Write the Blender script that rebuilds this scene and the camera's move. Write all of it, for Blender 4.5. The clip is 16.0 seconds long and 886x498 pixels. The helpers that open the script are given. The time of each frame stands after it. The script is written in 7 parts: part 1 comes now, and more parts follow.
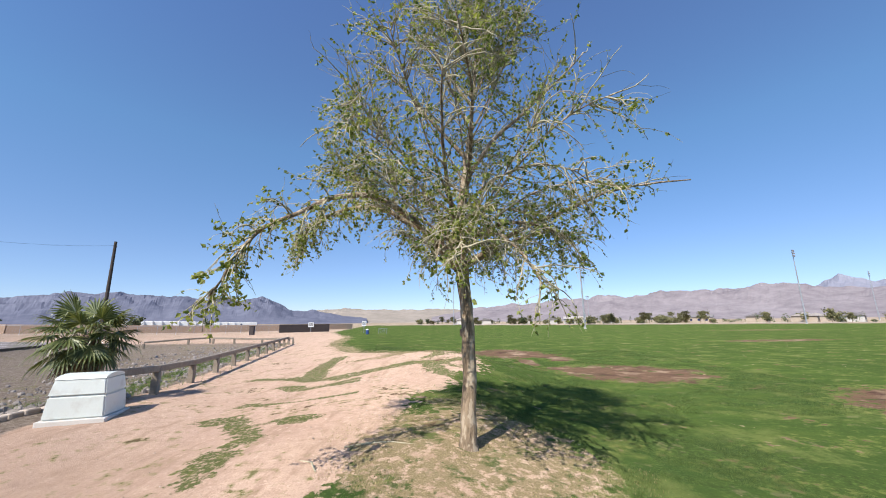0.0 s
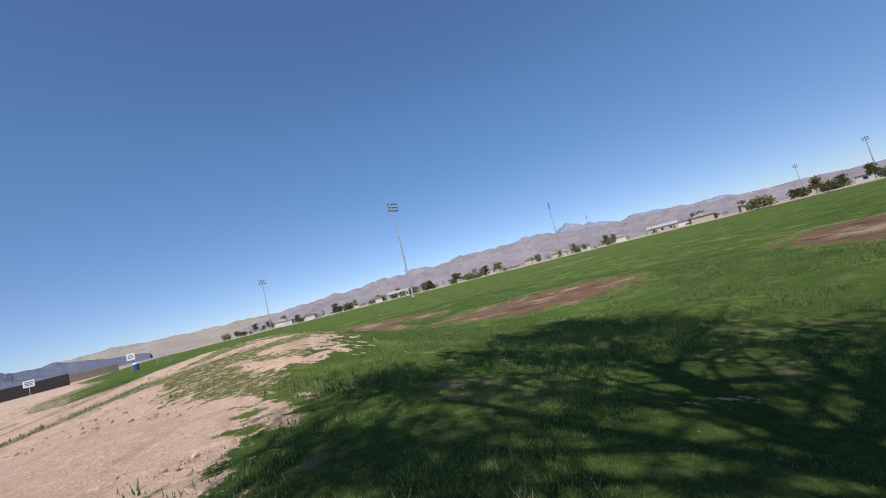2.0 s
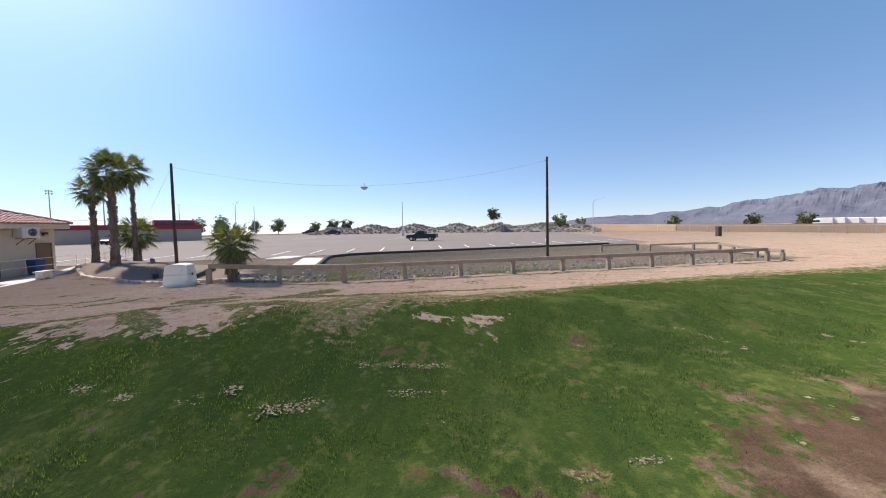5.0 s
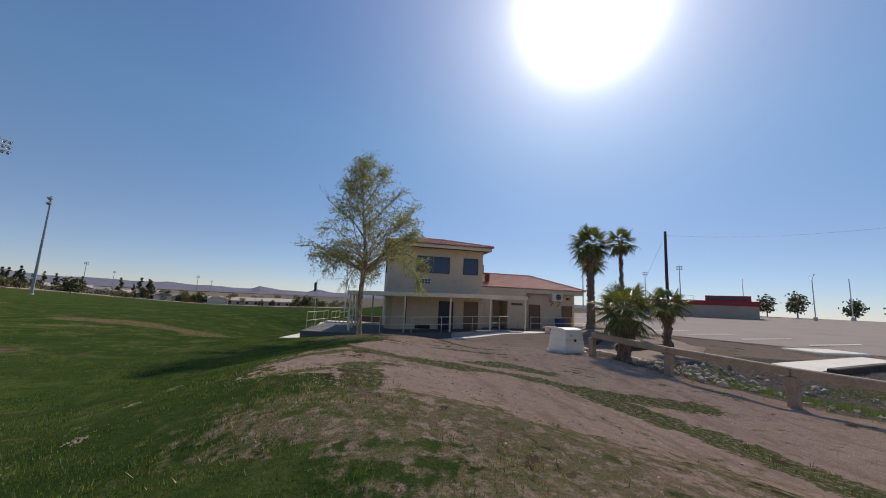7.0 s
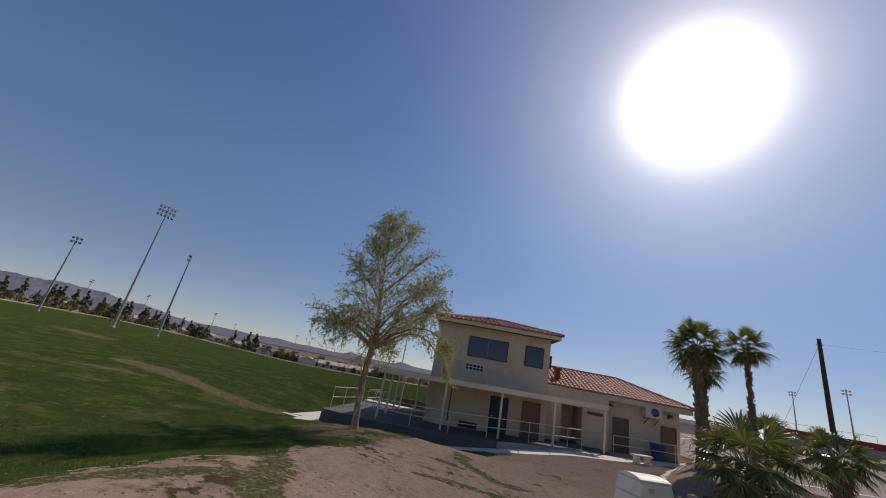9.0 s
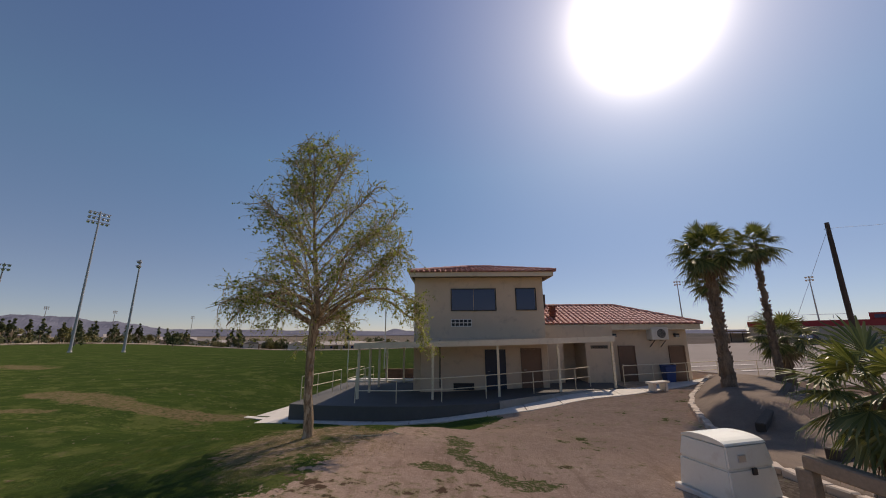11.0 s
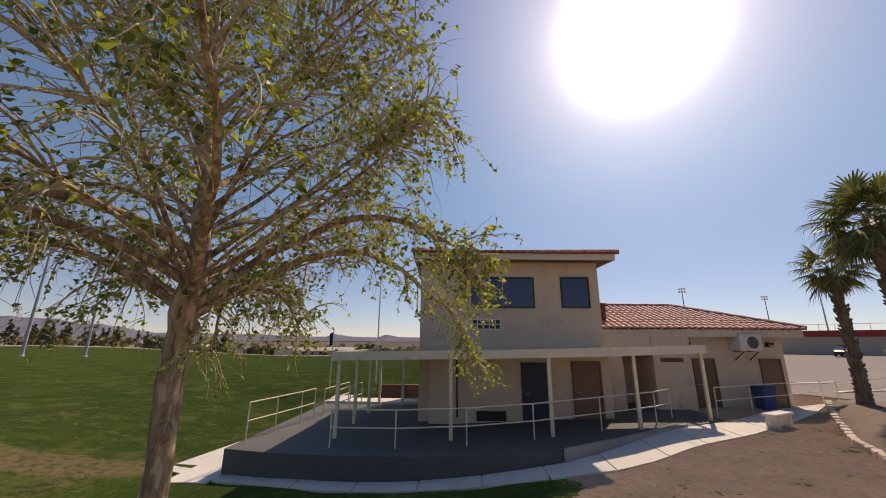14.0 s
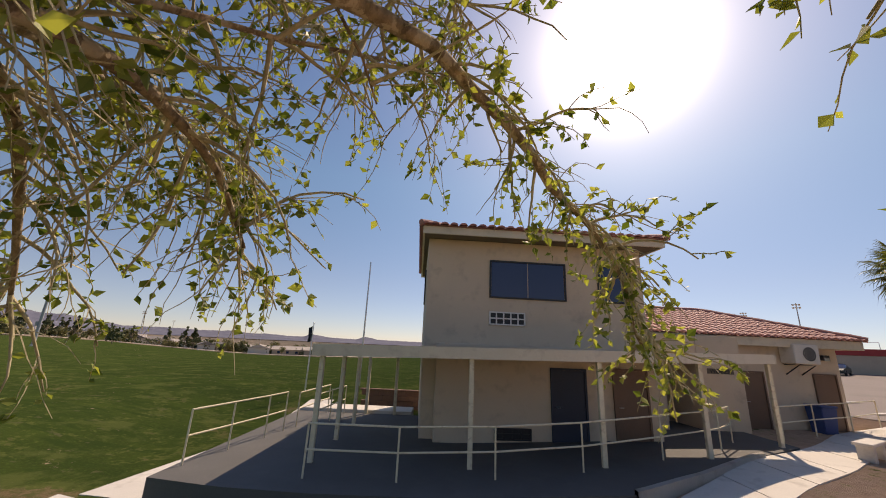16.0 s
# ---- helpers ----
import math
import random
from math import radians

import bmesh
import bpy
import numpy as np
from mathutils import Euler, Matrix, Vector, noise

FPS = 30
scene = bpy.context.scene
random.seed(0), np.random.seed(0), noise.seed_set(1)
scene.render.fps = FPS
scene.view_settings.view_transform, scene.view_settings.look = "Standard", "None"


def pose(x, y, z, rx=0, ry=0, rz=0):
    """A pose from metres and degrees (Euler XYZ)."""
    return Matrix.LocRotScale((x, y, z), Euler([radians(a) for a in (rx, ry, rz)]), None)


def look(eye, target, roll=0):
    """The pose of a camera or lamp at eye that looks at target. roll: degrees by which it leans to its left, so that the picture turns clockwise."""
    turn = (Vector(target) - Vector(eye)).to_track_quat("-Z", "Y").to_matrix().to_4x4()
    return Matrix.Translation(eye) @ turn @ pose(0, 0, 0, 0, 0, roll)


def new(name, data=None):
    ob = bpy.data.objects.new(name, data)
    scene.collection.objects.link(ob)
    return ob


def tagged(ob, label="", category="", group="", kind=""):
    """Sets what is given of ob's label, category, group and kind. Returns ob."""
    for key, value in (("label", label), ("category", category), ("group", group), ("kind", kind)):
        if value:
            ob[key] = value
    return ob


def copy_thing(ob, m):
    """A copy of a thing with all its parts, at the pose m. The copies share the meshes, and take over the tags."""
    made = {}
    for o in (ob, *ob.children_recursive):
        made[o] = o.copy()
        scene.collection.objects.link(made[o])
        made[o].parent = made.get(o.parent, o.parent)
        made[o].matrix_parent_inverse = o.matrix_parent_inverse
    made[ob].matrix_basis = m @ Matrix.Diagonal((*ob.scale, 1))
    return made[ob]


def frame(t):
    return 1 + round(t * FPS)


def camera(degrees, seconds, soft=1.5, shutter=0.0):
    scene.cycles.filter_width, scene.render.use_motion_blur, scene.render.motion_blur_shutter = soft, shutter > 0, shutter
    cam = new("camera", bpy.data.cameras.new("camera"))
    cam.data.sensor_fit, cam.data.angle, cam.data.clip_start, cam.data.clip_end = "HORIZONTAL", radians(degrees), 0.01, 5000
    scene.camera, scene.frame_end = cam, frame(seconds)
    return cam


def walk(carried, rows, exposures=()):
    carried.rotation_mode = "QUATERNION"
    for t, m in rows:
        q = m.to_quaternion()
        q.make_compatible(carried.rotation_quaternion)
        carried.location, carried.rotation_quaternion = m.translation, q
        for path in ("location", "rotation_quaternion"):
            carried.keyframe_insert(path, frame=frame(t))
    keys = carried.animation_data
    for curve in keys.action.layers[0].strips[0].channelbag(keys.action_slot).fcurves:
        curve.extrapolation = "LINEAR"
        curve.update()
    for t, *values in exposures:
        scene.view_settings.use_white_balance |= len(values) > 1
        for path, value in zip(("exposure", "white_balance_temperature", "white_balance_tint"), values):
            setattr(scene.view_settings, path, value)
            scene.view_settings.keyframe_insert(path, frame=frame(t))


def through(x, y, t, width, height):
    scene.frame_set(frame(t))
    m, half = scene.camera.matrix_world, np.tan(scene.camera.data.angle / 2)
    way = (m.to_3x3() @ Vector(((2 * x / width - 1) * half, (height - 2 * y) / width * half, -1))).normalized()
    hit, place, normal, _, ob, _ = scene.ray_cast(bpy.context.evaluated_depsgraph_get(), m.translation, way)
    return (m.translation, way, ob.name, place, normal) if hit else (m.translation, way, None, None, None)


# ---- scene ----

# ---- camera and its walk ----
cam = camera(101.5, 16.0, soft=1.0)
PATH = [
    (0, 0.33, 0.52, 2.20, 2.1, 11.4, -0.7),
    (0.5, -0.24, 2.18, 1.93, 1.5, 11.3, -1.3),
    (1, -0.69, 4.19, 1.49, 1.1, 11.4, -4.7),
    (1.5, -0.33, 5.91, 1.21, -9.1, 8.0, -15.5),
    (2, 0.31, 8.18, 1.11, -26.5, 5.5, -14.1),
    (2.5, 1.42, 10.06, 1.33, -30.3, 3.0, -10.0),
    (3, 3.30, 11.52, 1.86, -10.4, 5.0, -2.9),
    (3.5, 5.70, 13.25, 1.95, 17.8, 5.1, 4.7),
    (4, 6.89, 16.54, 2.19, 46.2, 0.6, 11.3),
    (4.5, 7.25, 18.81, 2.39, 72.2, -4.2, 6.9),
    (5, 6.57, 20.52, 2.37, 94.5, -2.9, -1.2),
    (5.2, 6.06, 20.88, 2.35, 101.9, -0.2, -2.5),
    (5.9, 3.67, 22.16, 2.19, 133.3, 2.1, -0.7),
    (6.6, 0.36, 22.17, 1.98, 162.1, 6.5, 2.7),
    (7.3, -1.64, 21.39, 1.99, 178.9, 8.8, 4.5),
    (7.5, -1.94, 21.04, 2.02, 182.1, 8.4, 7.3),
    (8, -2.24, 20.37, 2.21, 186.7, 10.9, 9.6),
    (8.5, -2.92, 19.50, 2.46, 186.8, 12.7, 7.1),
    (9, -3.32, 18.89, 2.55, 188.9, 19.1, 10.9),
    (9.2, -3.46, 18.47, 2.57, 188.3, 18.6, 8.5),
    (9.9, -3.78, 17.30, 2.69, 187.3, 17.2, 6.0),
    (10.6, -3.57, 16.03, 2.75, 184.7, 14.5, 1.4),
    (11.3, -3.26, 14.67, 2.97, 183.8, 13.0, -1.1),
    (11.5, -3.07, 14.28, 3.13, 183.1, 13.2, -1.3),
    (12, -3.03, 13.29, 3.35, 184.7, 15.9, 2.4),
    (12.5, -2.84, 12.21, 3.19, 184.7, 16.3, 2.2),
    (13, -2.46, 11.14, 2.70, 183.5, 16.6, 0.7),
    (13.5, -2.34, 10.24, 2.73, 183.5, 15.5, -0.3),
    (14, -2.02, 9.41, 2.78, 183.2, 14.3, 0.4),
    (14.5, -1.81, 8.70, 2.84, 182.4, 14.2, -1.9),
    (15, -1.42, 7.85, 2.68, 181.4, 14.4, -0.9),
    (15.5, -1.53, 7.33, 2.55, 182.5, 14.8, 0.7),
    (16, -0.90, 6.45, 2.49, 180.6, 15.1, 2.6),
]
walk(cam, [(t, pose(x, y, z, 0, 0, yaw) @ pose(0, 0, 0, 90 + pitch) @ pose(0, 0, 0, 0, 0, roll)) for t, x, y, z, yaw, pitch, roll in PATH],
     exposures=[(0.0, 0.2, 6550, 10), (0.5, 0.05, 6600, 10), (1.2, -0.12, 6500, 10), (2.2, -0.22, 6350, 10), (2.6, -0.05, 6400, 10), (3.0, 0.08, 6450, 10), (4.5, 0.15, 6900, 10), (5.2, 0.3, 7200, 10), (7.3, -0.55, 7300, 12), (8.0, -0.6, 7500, 15), (9.0, -0.78, 7600, 16), (11.5, -0.65, 8300, 18), (14.0, -0.35, 8900, 20), (16.0, -0.22, 9200, 20)])

# ---- world and sun ----
SUN_AZ, SUN_EL = radians(150.5), radians(47.0)
SUN_DIR = Vector((-math.sin(SUN_AZ) * math.cos(SUN_EL), math.cos(SUN_AZ) * math.cos(SUN_EL), math.sin(SUN_EL)))
world = bpy.data.worlds.new("sky")
scene.world = world
world.use_nodes = True
wn = world.node_tree
sky = wn.nodes.new("ShaderNodeTexSky")
sky.sky_type, sky.sun_disc = "NISHITA", False
sky.sun_elevation, sky.sun_rotation = SUN_EL, -SUN_AZ
sky.altitude, sky.air_density, sky.dust_density, sky.ozone_density = 1400, 0.95, 0.0, 2.6
# lens glare drawn into the sky round the sun, centred below the sun's direction
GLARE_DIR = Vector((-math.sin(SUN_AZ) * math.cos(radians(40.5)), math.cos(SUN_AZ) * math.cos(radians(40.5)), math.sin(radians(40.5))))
way = wn.nodes.new("ShaderNodeTexCoord")
dot = wn.nodes.new("ShaderNodeVectorMath")
dot.operation = "DOT_PRODUCT"
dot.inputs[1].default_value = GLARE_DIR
wn.links.new(way.outputs["Generated"], dot.inputs[0])
lit = wn.nodes.new("ShaderNodeMath")
lit.operation = "MAXIMUM"
lit.inputs[1].default_value = 0.0
wn.links.new(dot.outputs["Value"], lit.inputs[0])
halo = None
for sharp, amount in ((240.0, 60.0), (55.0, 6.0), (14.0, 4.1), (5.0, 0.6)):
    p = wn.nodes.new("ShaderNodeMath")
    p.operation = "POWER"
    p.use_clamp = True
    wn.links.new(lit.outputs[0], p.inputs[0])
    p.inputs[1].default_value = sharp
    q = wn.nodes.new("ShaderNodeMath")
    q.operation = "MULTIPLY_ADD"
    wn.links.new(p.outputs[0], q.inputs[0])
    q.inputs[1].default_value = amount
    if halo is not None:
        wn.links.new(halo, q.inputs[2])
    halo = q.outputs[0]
total = wn.nodes.new("ShaderNodeMix")
total.data_type, total.blend_type = "RGBA", "ADD"
total.inputs[0].default_value = 1.0
tint = wn.nodes.new("ShaderNodeMix")
tint.data_type, tint.blend_type = "RGBA", "MULTIPLY"
tint.inputs[0].default_value, tint.inputs[7].default_value = 1.0, (0.70, 0.93, 1.16, 1)
wn.links.new(sky.outputs[0], tint.inputs[6])
height = wn.nodes.new("ShaderNodeSeparateXYZ")
wn.links.new(way.outputs["Generated"], height.inputs[0])
clear = wn.nodes.new("ShaderNodeValToRGB")
clear.color_ramp.elements[0].color, clear.color_ramp.elements[0].position = (1.05, 0.84, 0.86, 1), 0.0
clear.color_ramp.elements[1].color, clear.color_ramp.elements[1].position = (0.55, 1.0, 1.28, 1), 0.75
clear.color_ramp.elements.new(0.16).color = (1.06, 0.95, 0.93, 1)
clear.color_ramp.elements.new(0.42).color = (0.88, 1.2, 1.17, 1)
wn.links.new(height.outputs["Z"], clear.inputs[0])
dry = wn.nodes.new("ShaderNodeMix")
dry.data_type, dry.blend_type = "RGBA", "MULTIPLY"
dry.inputs[0].default_value = 1.0
wn.links.new(tint.outputs[2], dry.inputs[6])
wn.links.new(clear.outputs[0], dry.inputs[7])
wn.links.new(dry.outputs[2], total.inputs[6])
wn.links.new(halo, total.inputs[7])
wn.links.new(total.outputs[2], wn.nodes["Background"].inputs[0])
wn.nodes["Background"].inputs[1].default_value = 0.115
sun = new("sun", bpy.data.lights.new("sun", "SUN"))
sun.data.energy, sun.data.angle, sun.data.color = 5.0, radians(0.53), (1.0, 0.95, 0.88)
sun.matrix_world = look(SUN_DIR * 100, (0, 0, 0))


# ---- materials ----
def shader(name):
    m = bpy.data.materials.new(name)
    m.use_nodes = True
    nt = m.node_tree
    return m, nt, nt.nodes["Principled BSDF"]


def node(nt, kind, **values):
    n = nt.nodes.new(kind)
    for k, v in values.items():
        n.inputs[k.replace("_", " ")].default_value = v
    return n


def coords(nt):
    return nt.nodes.new("ShaderNodeNewGeometry").outputs["Position"]


def noise_tex(nt, vec, scale, detail=4.0, rough=0.6):
    n = node(nt, "ShaderNodeTexNoise", Scale=scale, Detail=detail, Roughness=rough)
    nt.links.new(vec, n.inputs["Vector"])
    return n.outputs["Fac"]


def ramp(nt, fac, *stops):
    r = nt.nodes.new("ShaderNodeValToRGB")
    while len(r.color_ramp.elements) < len(stops):
        r.color_ramp.elements.new(0.5)
    for e, (at, col) in zip(r.color_ramp.elements, stops):
        e.position = at
        e.color = (*col, 1) if not isinstance(col, (int, float)) else (col, col, col, 1)
    nt.links.new(fac, r.inputs[0])
    return r.outputs[0]


def mixed(nt, fac, a, b, mode="MIX"):
    x = nt.nodes.new("ShaderNodeMix")
    x.data_type, x.blend_type = "RGBA", mode
    for sock, val in ((x.inputs[0], fac), (x.inputs[6], a), (x.inputs[7], b)):
        if isinstance(val, bpy.types.NodeSocket):
            nt.links.new(val, sock)
        elif isinstance(val, (int, float)):
            sock.default_value = val if sock.type == "VALUE" else (val, val, val, 1)
        else:
            sock.default_value = (*val, 1)
    return x.outputs[2]


def maths(nt, op, a, b=0.0):
    x = nt.nodes.new("ShaderNodeMath")
    x.operation = op
    x.use_clamp = op != "SUBTRACT" and op != "ADD"
    for sock, val in zip(x.inputs, (a, b)):
        if isinstance(val, bpy.types.NodeSocket):
            nt.links.new(val, sock)
        else:
            sock.default_value = val
    return x.outputs[0]


def bump(nt, bsdf, height, strength=0.3, distance=0.02):
    b = node(nt, "ShaderNodeBump", Strength=strength, Distance=distance)
    nt.links.new(height, b.inputs["Height"])
    nt.links.new(b.outputs[0], bsdf.inputs["Normal"])


def surface(name, base, vary=0.15, rough=0.8, fine=40.0, coarse=1.5, metal=0.0, relief=0.25, depth=0.01, stain=None, random_tint=0.0):
    """A weathered surface: fine grain and coarse stains round a base colour, with a little relief."""
    m, nt, b = shader(name)
    pos = coords(nt)
    f, c = noise_tex(nt, pos, fine, 5), noise_tex(nt, pos, coarse, 4)
    dark, light = [max(0, v * (1 - vary)) for v in base], [min(1, v * (1 + vary)) for v in base]
    col = mixed(nt, 0.55, ramp(nt, f, (0.3, dark), (0.7, light)), ramp(nt, c, (0.3, dark), (0.72, light)))
    if stain:
        col = mixed(nt, ramp(nt, noise_tex(nt, pos, coarse * 2.3, 6), (0.55, 0.0), (0.72, 0.7)), col, stain)
    if random_tint:
        info = nt.nodes.new("ShaderNodeObjectInfo")
        col = mixed(nt, random_tint, col, ramp(nt, info.outputs["Random"], (0.0, dark), (1.0, light)), "MIX")
    nt.links.new(col, b.inputs["Base Color"])
    b.inputs["Roughness"].default_value, b.inputs["Metallic"].default_value = rough, metal
    if relief:
        bump(nt, b, f, relief, depth)
    return m


def plain(name, base, rough=0.5, metal=0.0):
    return surface(name, base, 0.06, rough, 25, 2, metal, 0.05)


M = dict(
    stucco=surface("stucco", (0.64, 0.52, 0.39), 0.08, 0.92, 60, 0.8, relief=0.5, depth=0.01, stain=(0.45, 0.36, 0.27)),
    trim=surface("cream_trim", (0.66, 0.60, 0.48), 0.08, 0.7, 30, 1.5, stain=(0.5, 0.44, 0.34)),
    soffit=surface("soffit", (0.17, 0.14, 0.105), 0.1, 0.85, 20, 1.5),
    tile=surface("roof_tile", (0.42, 0.19, 0.165), 0.16, 0.75, 18, 2.0, stain=(0.48, 0.26, 0.22), random_tint=0.4),
    tile_under=surface("roof_felt", (0.34, 0.15, 0.125), 0.2, 0.9),
    concrete=surface("concrete", (0.60, 0.57, 0.52), 0.1, 0.9, 30, 0.9, stain=(0.38, 0.35, 0.31)),
    # porch floor concrete, its deep shade put into the near-black colour
    slab=surface("shade_dark_concrete", (0.10, 0.098, 0.094), 0.15, 0.85, 30, 0.9, stain=(0.12, 0.115, 0.11)),
    wood=surface("weathered_wood", (0.27, 0.22, 0.165), 0.3, 0.9, 22, 3.0, stain=(0.36, 0.31, 0.25), relief=0.5),
    dark_wood=surface("creosote_wood", (0.06, 0.045, 0.035), 0.35, 0.85, 20, 2.0, relief=0.5),
    # mast steel darkened in its colour for masts standing against the light
    mast=surface("backlit_mast_steel", (0.36, 0.37, 0.38), 0.12, 0.6, 30, 2, metal=0.3, relief=0.05),
    steel=surface("galvanised_steel", (0.55, 0.56, 0.57), 0.1, 0.42, 30, 2, metal=0.85, relief=0.05),
    white_paint=surface("white_paint", (0.78, 0.76, 0.72), 0.05, 0.5, 25, 2.0, stain=(0.6, 0.56, 0.5), relief=0.08),
    rail_paint=surface("rail_paint", (0.72, 0.64, 0.47), 0.1, 0.55, 25, 3.0, stain=(0.4, 0.28, 0.18), relief=0.1),
    box_paint=surface("cabinet_paint", (0.62, 0.66, 0.62), 0.05, 0.5, 30, 1.6, stain=(0.5, 0.5, 0.45), relief=0.1),
    door_blue=surface("blue_door", (0.022, 0.032, 0.055), 0.1, 0.55, 25, 2),
    door_brown=surface("brown_door", (0.19, 0.11, 0.07), 0.1, 0.55, 25, 2),
    black=plain("black_paint", (0.02, 0.02, 0.022), 0.5),
    rubber=plain("rubber", (0.025, 0.025, 0.026), 0.85),
    chrome=plain("chrome", (0.7, 0.7, 0.7), 0.2, 1.0),
    ac=surface("ac_casing", (0.68, 0.66, 0.60), 0.06, 0.5, 25, 2, stain=(0.5, 0.46, 0.4), relief=0.05),
    blue_bin=plain("blue_plastic", (0.03, 0.07, 0.22), 0.45),
    rust=surface("rust_vent", (0.20, 0.065, 0.045), 0.3, 0.7, 30, 4),
    truck=plain("dark_green_paint", (0.015, 0.03, 0.03), 0.3, 0.3),
    car=plain("dark_red_paint", (0.05, 0.02, 0.025), 0.3, 0.3),
    red_wall=surface("red_panel", (0.35, 0.03, 0.03), 0.15, 0.6, 10, 0.6),
    sand_wall=surface("sand_block_wall", (0.47, 0.38, 0.29), 0.12, 0.9, 12, 0.5),
    dark_wall=surface("dark_panel", (0.06, 0.045, 0.04), 0.2, 0.8, 10, 0.6),
    line=surface("road_paint", (0.75, 0.73, 0.68), 0.1, 0.8, 30, 2, stain=(0.45, 0.42, 0.38)),
    sign_white=plain("sign_white", (0.75, 0.75, 0.73), 0.4),
    lamp_face=plain("lamp_face", (0.5, 0.52, 0.55), 0.2, 0.6),
    soil=surface("planter_soil", (0.16, 0.115, 0.085), 0.3, 0.95, 25, 2.0, relief=0.7),
    brick=surface("kerb_stone", (0.48, 0.40, 0.33), 0.18, 0.9, 30, 3.0, random_tint=0.5),
)


def glass_material():
    m, nt, b = shader("sky_blue_glass")
    # blue base colour stands in for the reflected sky
    b.inputs["Base Color"].default_value = (0.018, 0.035, 0.10, 1)
    b.inputs["Roughness"].default_value = 0.08
    b.inputs["Specular IOR Level"].default_value = 0.6
    return m


M["glass"] = glass_material()


def leaf_material(name, dark, light, through=0.35, rough=0.5):
    m, nt, b = shader(name)
    geo = nt.nodes.new("ShaderNodeNewGeometry")
    col = ramp(nt, geo.outputs["Random Per Island"], (0.0, dark), (0.75, light), (1.0, [min(1, 1.25 * v) for v in light]))
    nt.links.new(col, b.inputs["Base Color"])
    b.inputs["Roughness"].default_value = rough
    tr = nt.nodes.new("ShaderNodeBsdfTranslucent")
    nt.links.new(mixed(nt, 1.0, col, (1.0, 0.95, 0.45), "MULTIPLY"), tr.inputs[0])
    mx = nt.nodes.new("ShaderNodeMixShader")
    mx.inputs[0].default_value = through
    nt.links.new(b.outputs[0], mx.inputs[1])
    nt.links.new(tr.outputs[0], mx.inputs[2])
    nt.links.new(mx.outputs[0], nt.nodes["Material Output"].inputs[0])
    return m


M["leaf"] = leaf_material("tree_leaf", (0.085, 0.14, 0.03), (0.36, 0.40, 0.12), 0.6)
M["palm"] = leaf_material("palm_blade", (0.07, 0.10, 0.03), (0.23, 0.25, 0.095), 0.28, 0.4)
M["palm_dead"] = leaf_material("dead_palm_blade", (0.16, 0.11, 0.06), (0.34, 0.26, 0.16), 0.15, 0.8)
M["grass"] = leaf_material("grass_blade", (0.045, 0.09, 0.018), (0.16, 0.225, 0.06), 0.35, 0.7)
M["weed"] = leaf_material("weed_blade", (0.06, 0.085, 0.03), (0.18, 0.205, 0.085), 0.3, 0.8)
M["straw"] = leaf_material("straw_blade", (0.22, 0.17, 0.08), (0.45, 0.37, 0.2), 0.2, 0.9)
M["far_leaf"] = leaf_material("far_foliage", (0.035, 0.055, 0.025), (0.13, 0.14, 0.06), 0.15, 0.8)
M["olive_leaf"] = leaf_material("olive_foliage", (0.09, 0.10, 0.04), (0.24, 0.22, 0.10), 0.2, 0.8)


def bark_material(name, dark, light, flake=None):
    m, nt, b = shader(name)
    pos = coords(nt)
    st = node(nt, "ShaderNodeMapping", Scale=(1, 1, 0.25))
    nt.links.new(pos, st.inputs["Vector"])
    f = noise_tex(nt, st.outputs[0], 28, 6)
    p = noise_tex(nt, st.outputs[0], 6, 5, 0.7)
    col = mixed(nt, 0.5, ramp(nt, f, (0.3, dark), (0.65, light)), ramp(nt, p, (0.4, dark), (0.6, light)))
    if flake:
        # plates of old bark that have come away, pale below
        q = noise_tex(nt, st.outputs[0], 13, 4, 0.6)
        col = mixed(nt, ramp(nt, q, (0.52, 0.0), (0.57, 0.8)), col, flake)
        col = mixed(nt, ramp(nt, q, (0.36, 0.75), (0.43, 0.0)), col, [0.7 * v for v in dark])
    nt.links.new(col, b.inputs["Base Color"])
    b.inputs["Roughness"].default_value = 0.9
    bump(nt, b, f, 0.8, 0.02)
    return m


M["bark"] = bark_material("bark", (0.12, 0.082, 0.05), (0.38, 0.28, 0.18), (0.52, 0.42, 0.30))
M["twig"] = bark_material("twig_bark", (0.27, 0.23, 0.14), (0.60, 0.53, 0.36))
M["palm_bark"] = bark_material("palm_bark", (0.07, 0.05, 0.035), (0.26, 0.19, 0.13))


# ---- building helpers ----
def part(name, bm, mat, parent=None, label="", smooth=False):
    me = bpy.data.meshes.new(name)
    if smooth:
        for f in bm.faces:
            f.smooth = True
    bm.to_mesh(me)
    bm.free()
    me.materials.append(mat)
    ob = new(name, me)
    ob.parent = parent
    return tagged(ob, label) if label else ob


def mesh_part(name, verts, faces, mat, parent=None, label=""):
    me = bpy.data.meshes.new(name)
    me.from_pydata(verts, [], faces)
    me.materials.append(mat)
    ob = new(name, me)
    ob.parent = parent
    return tagged(ob, label) if label else ob


def thing(name, m, label, category, group="", kind=""):
    ob = new(name)
    ob.empty_display_size = 0.2
    ob.matrix_basis = m if isinstance(m, Matrix) else Matrix.Translation(m)
    return tagged(ob, label, category, group, kind)


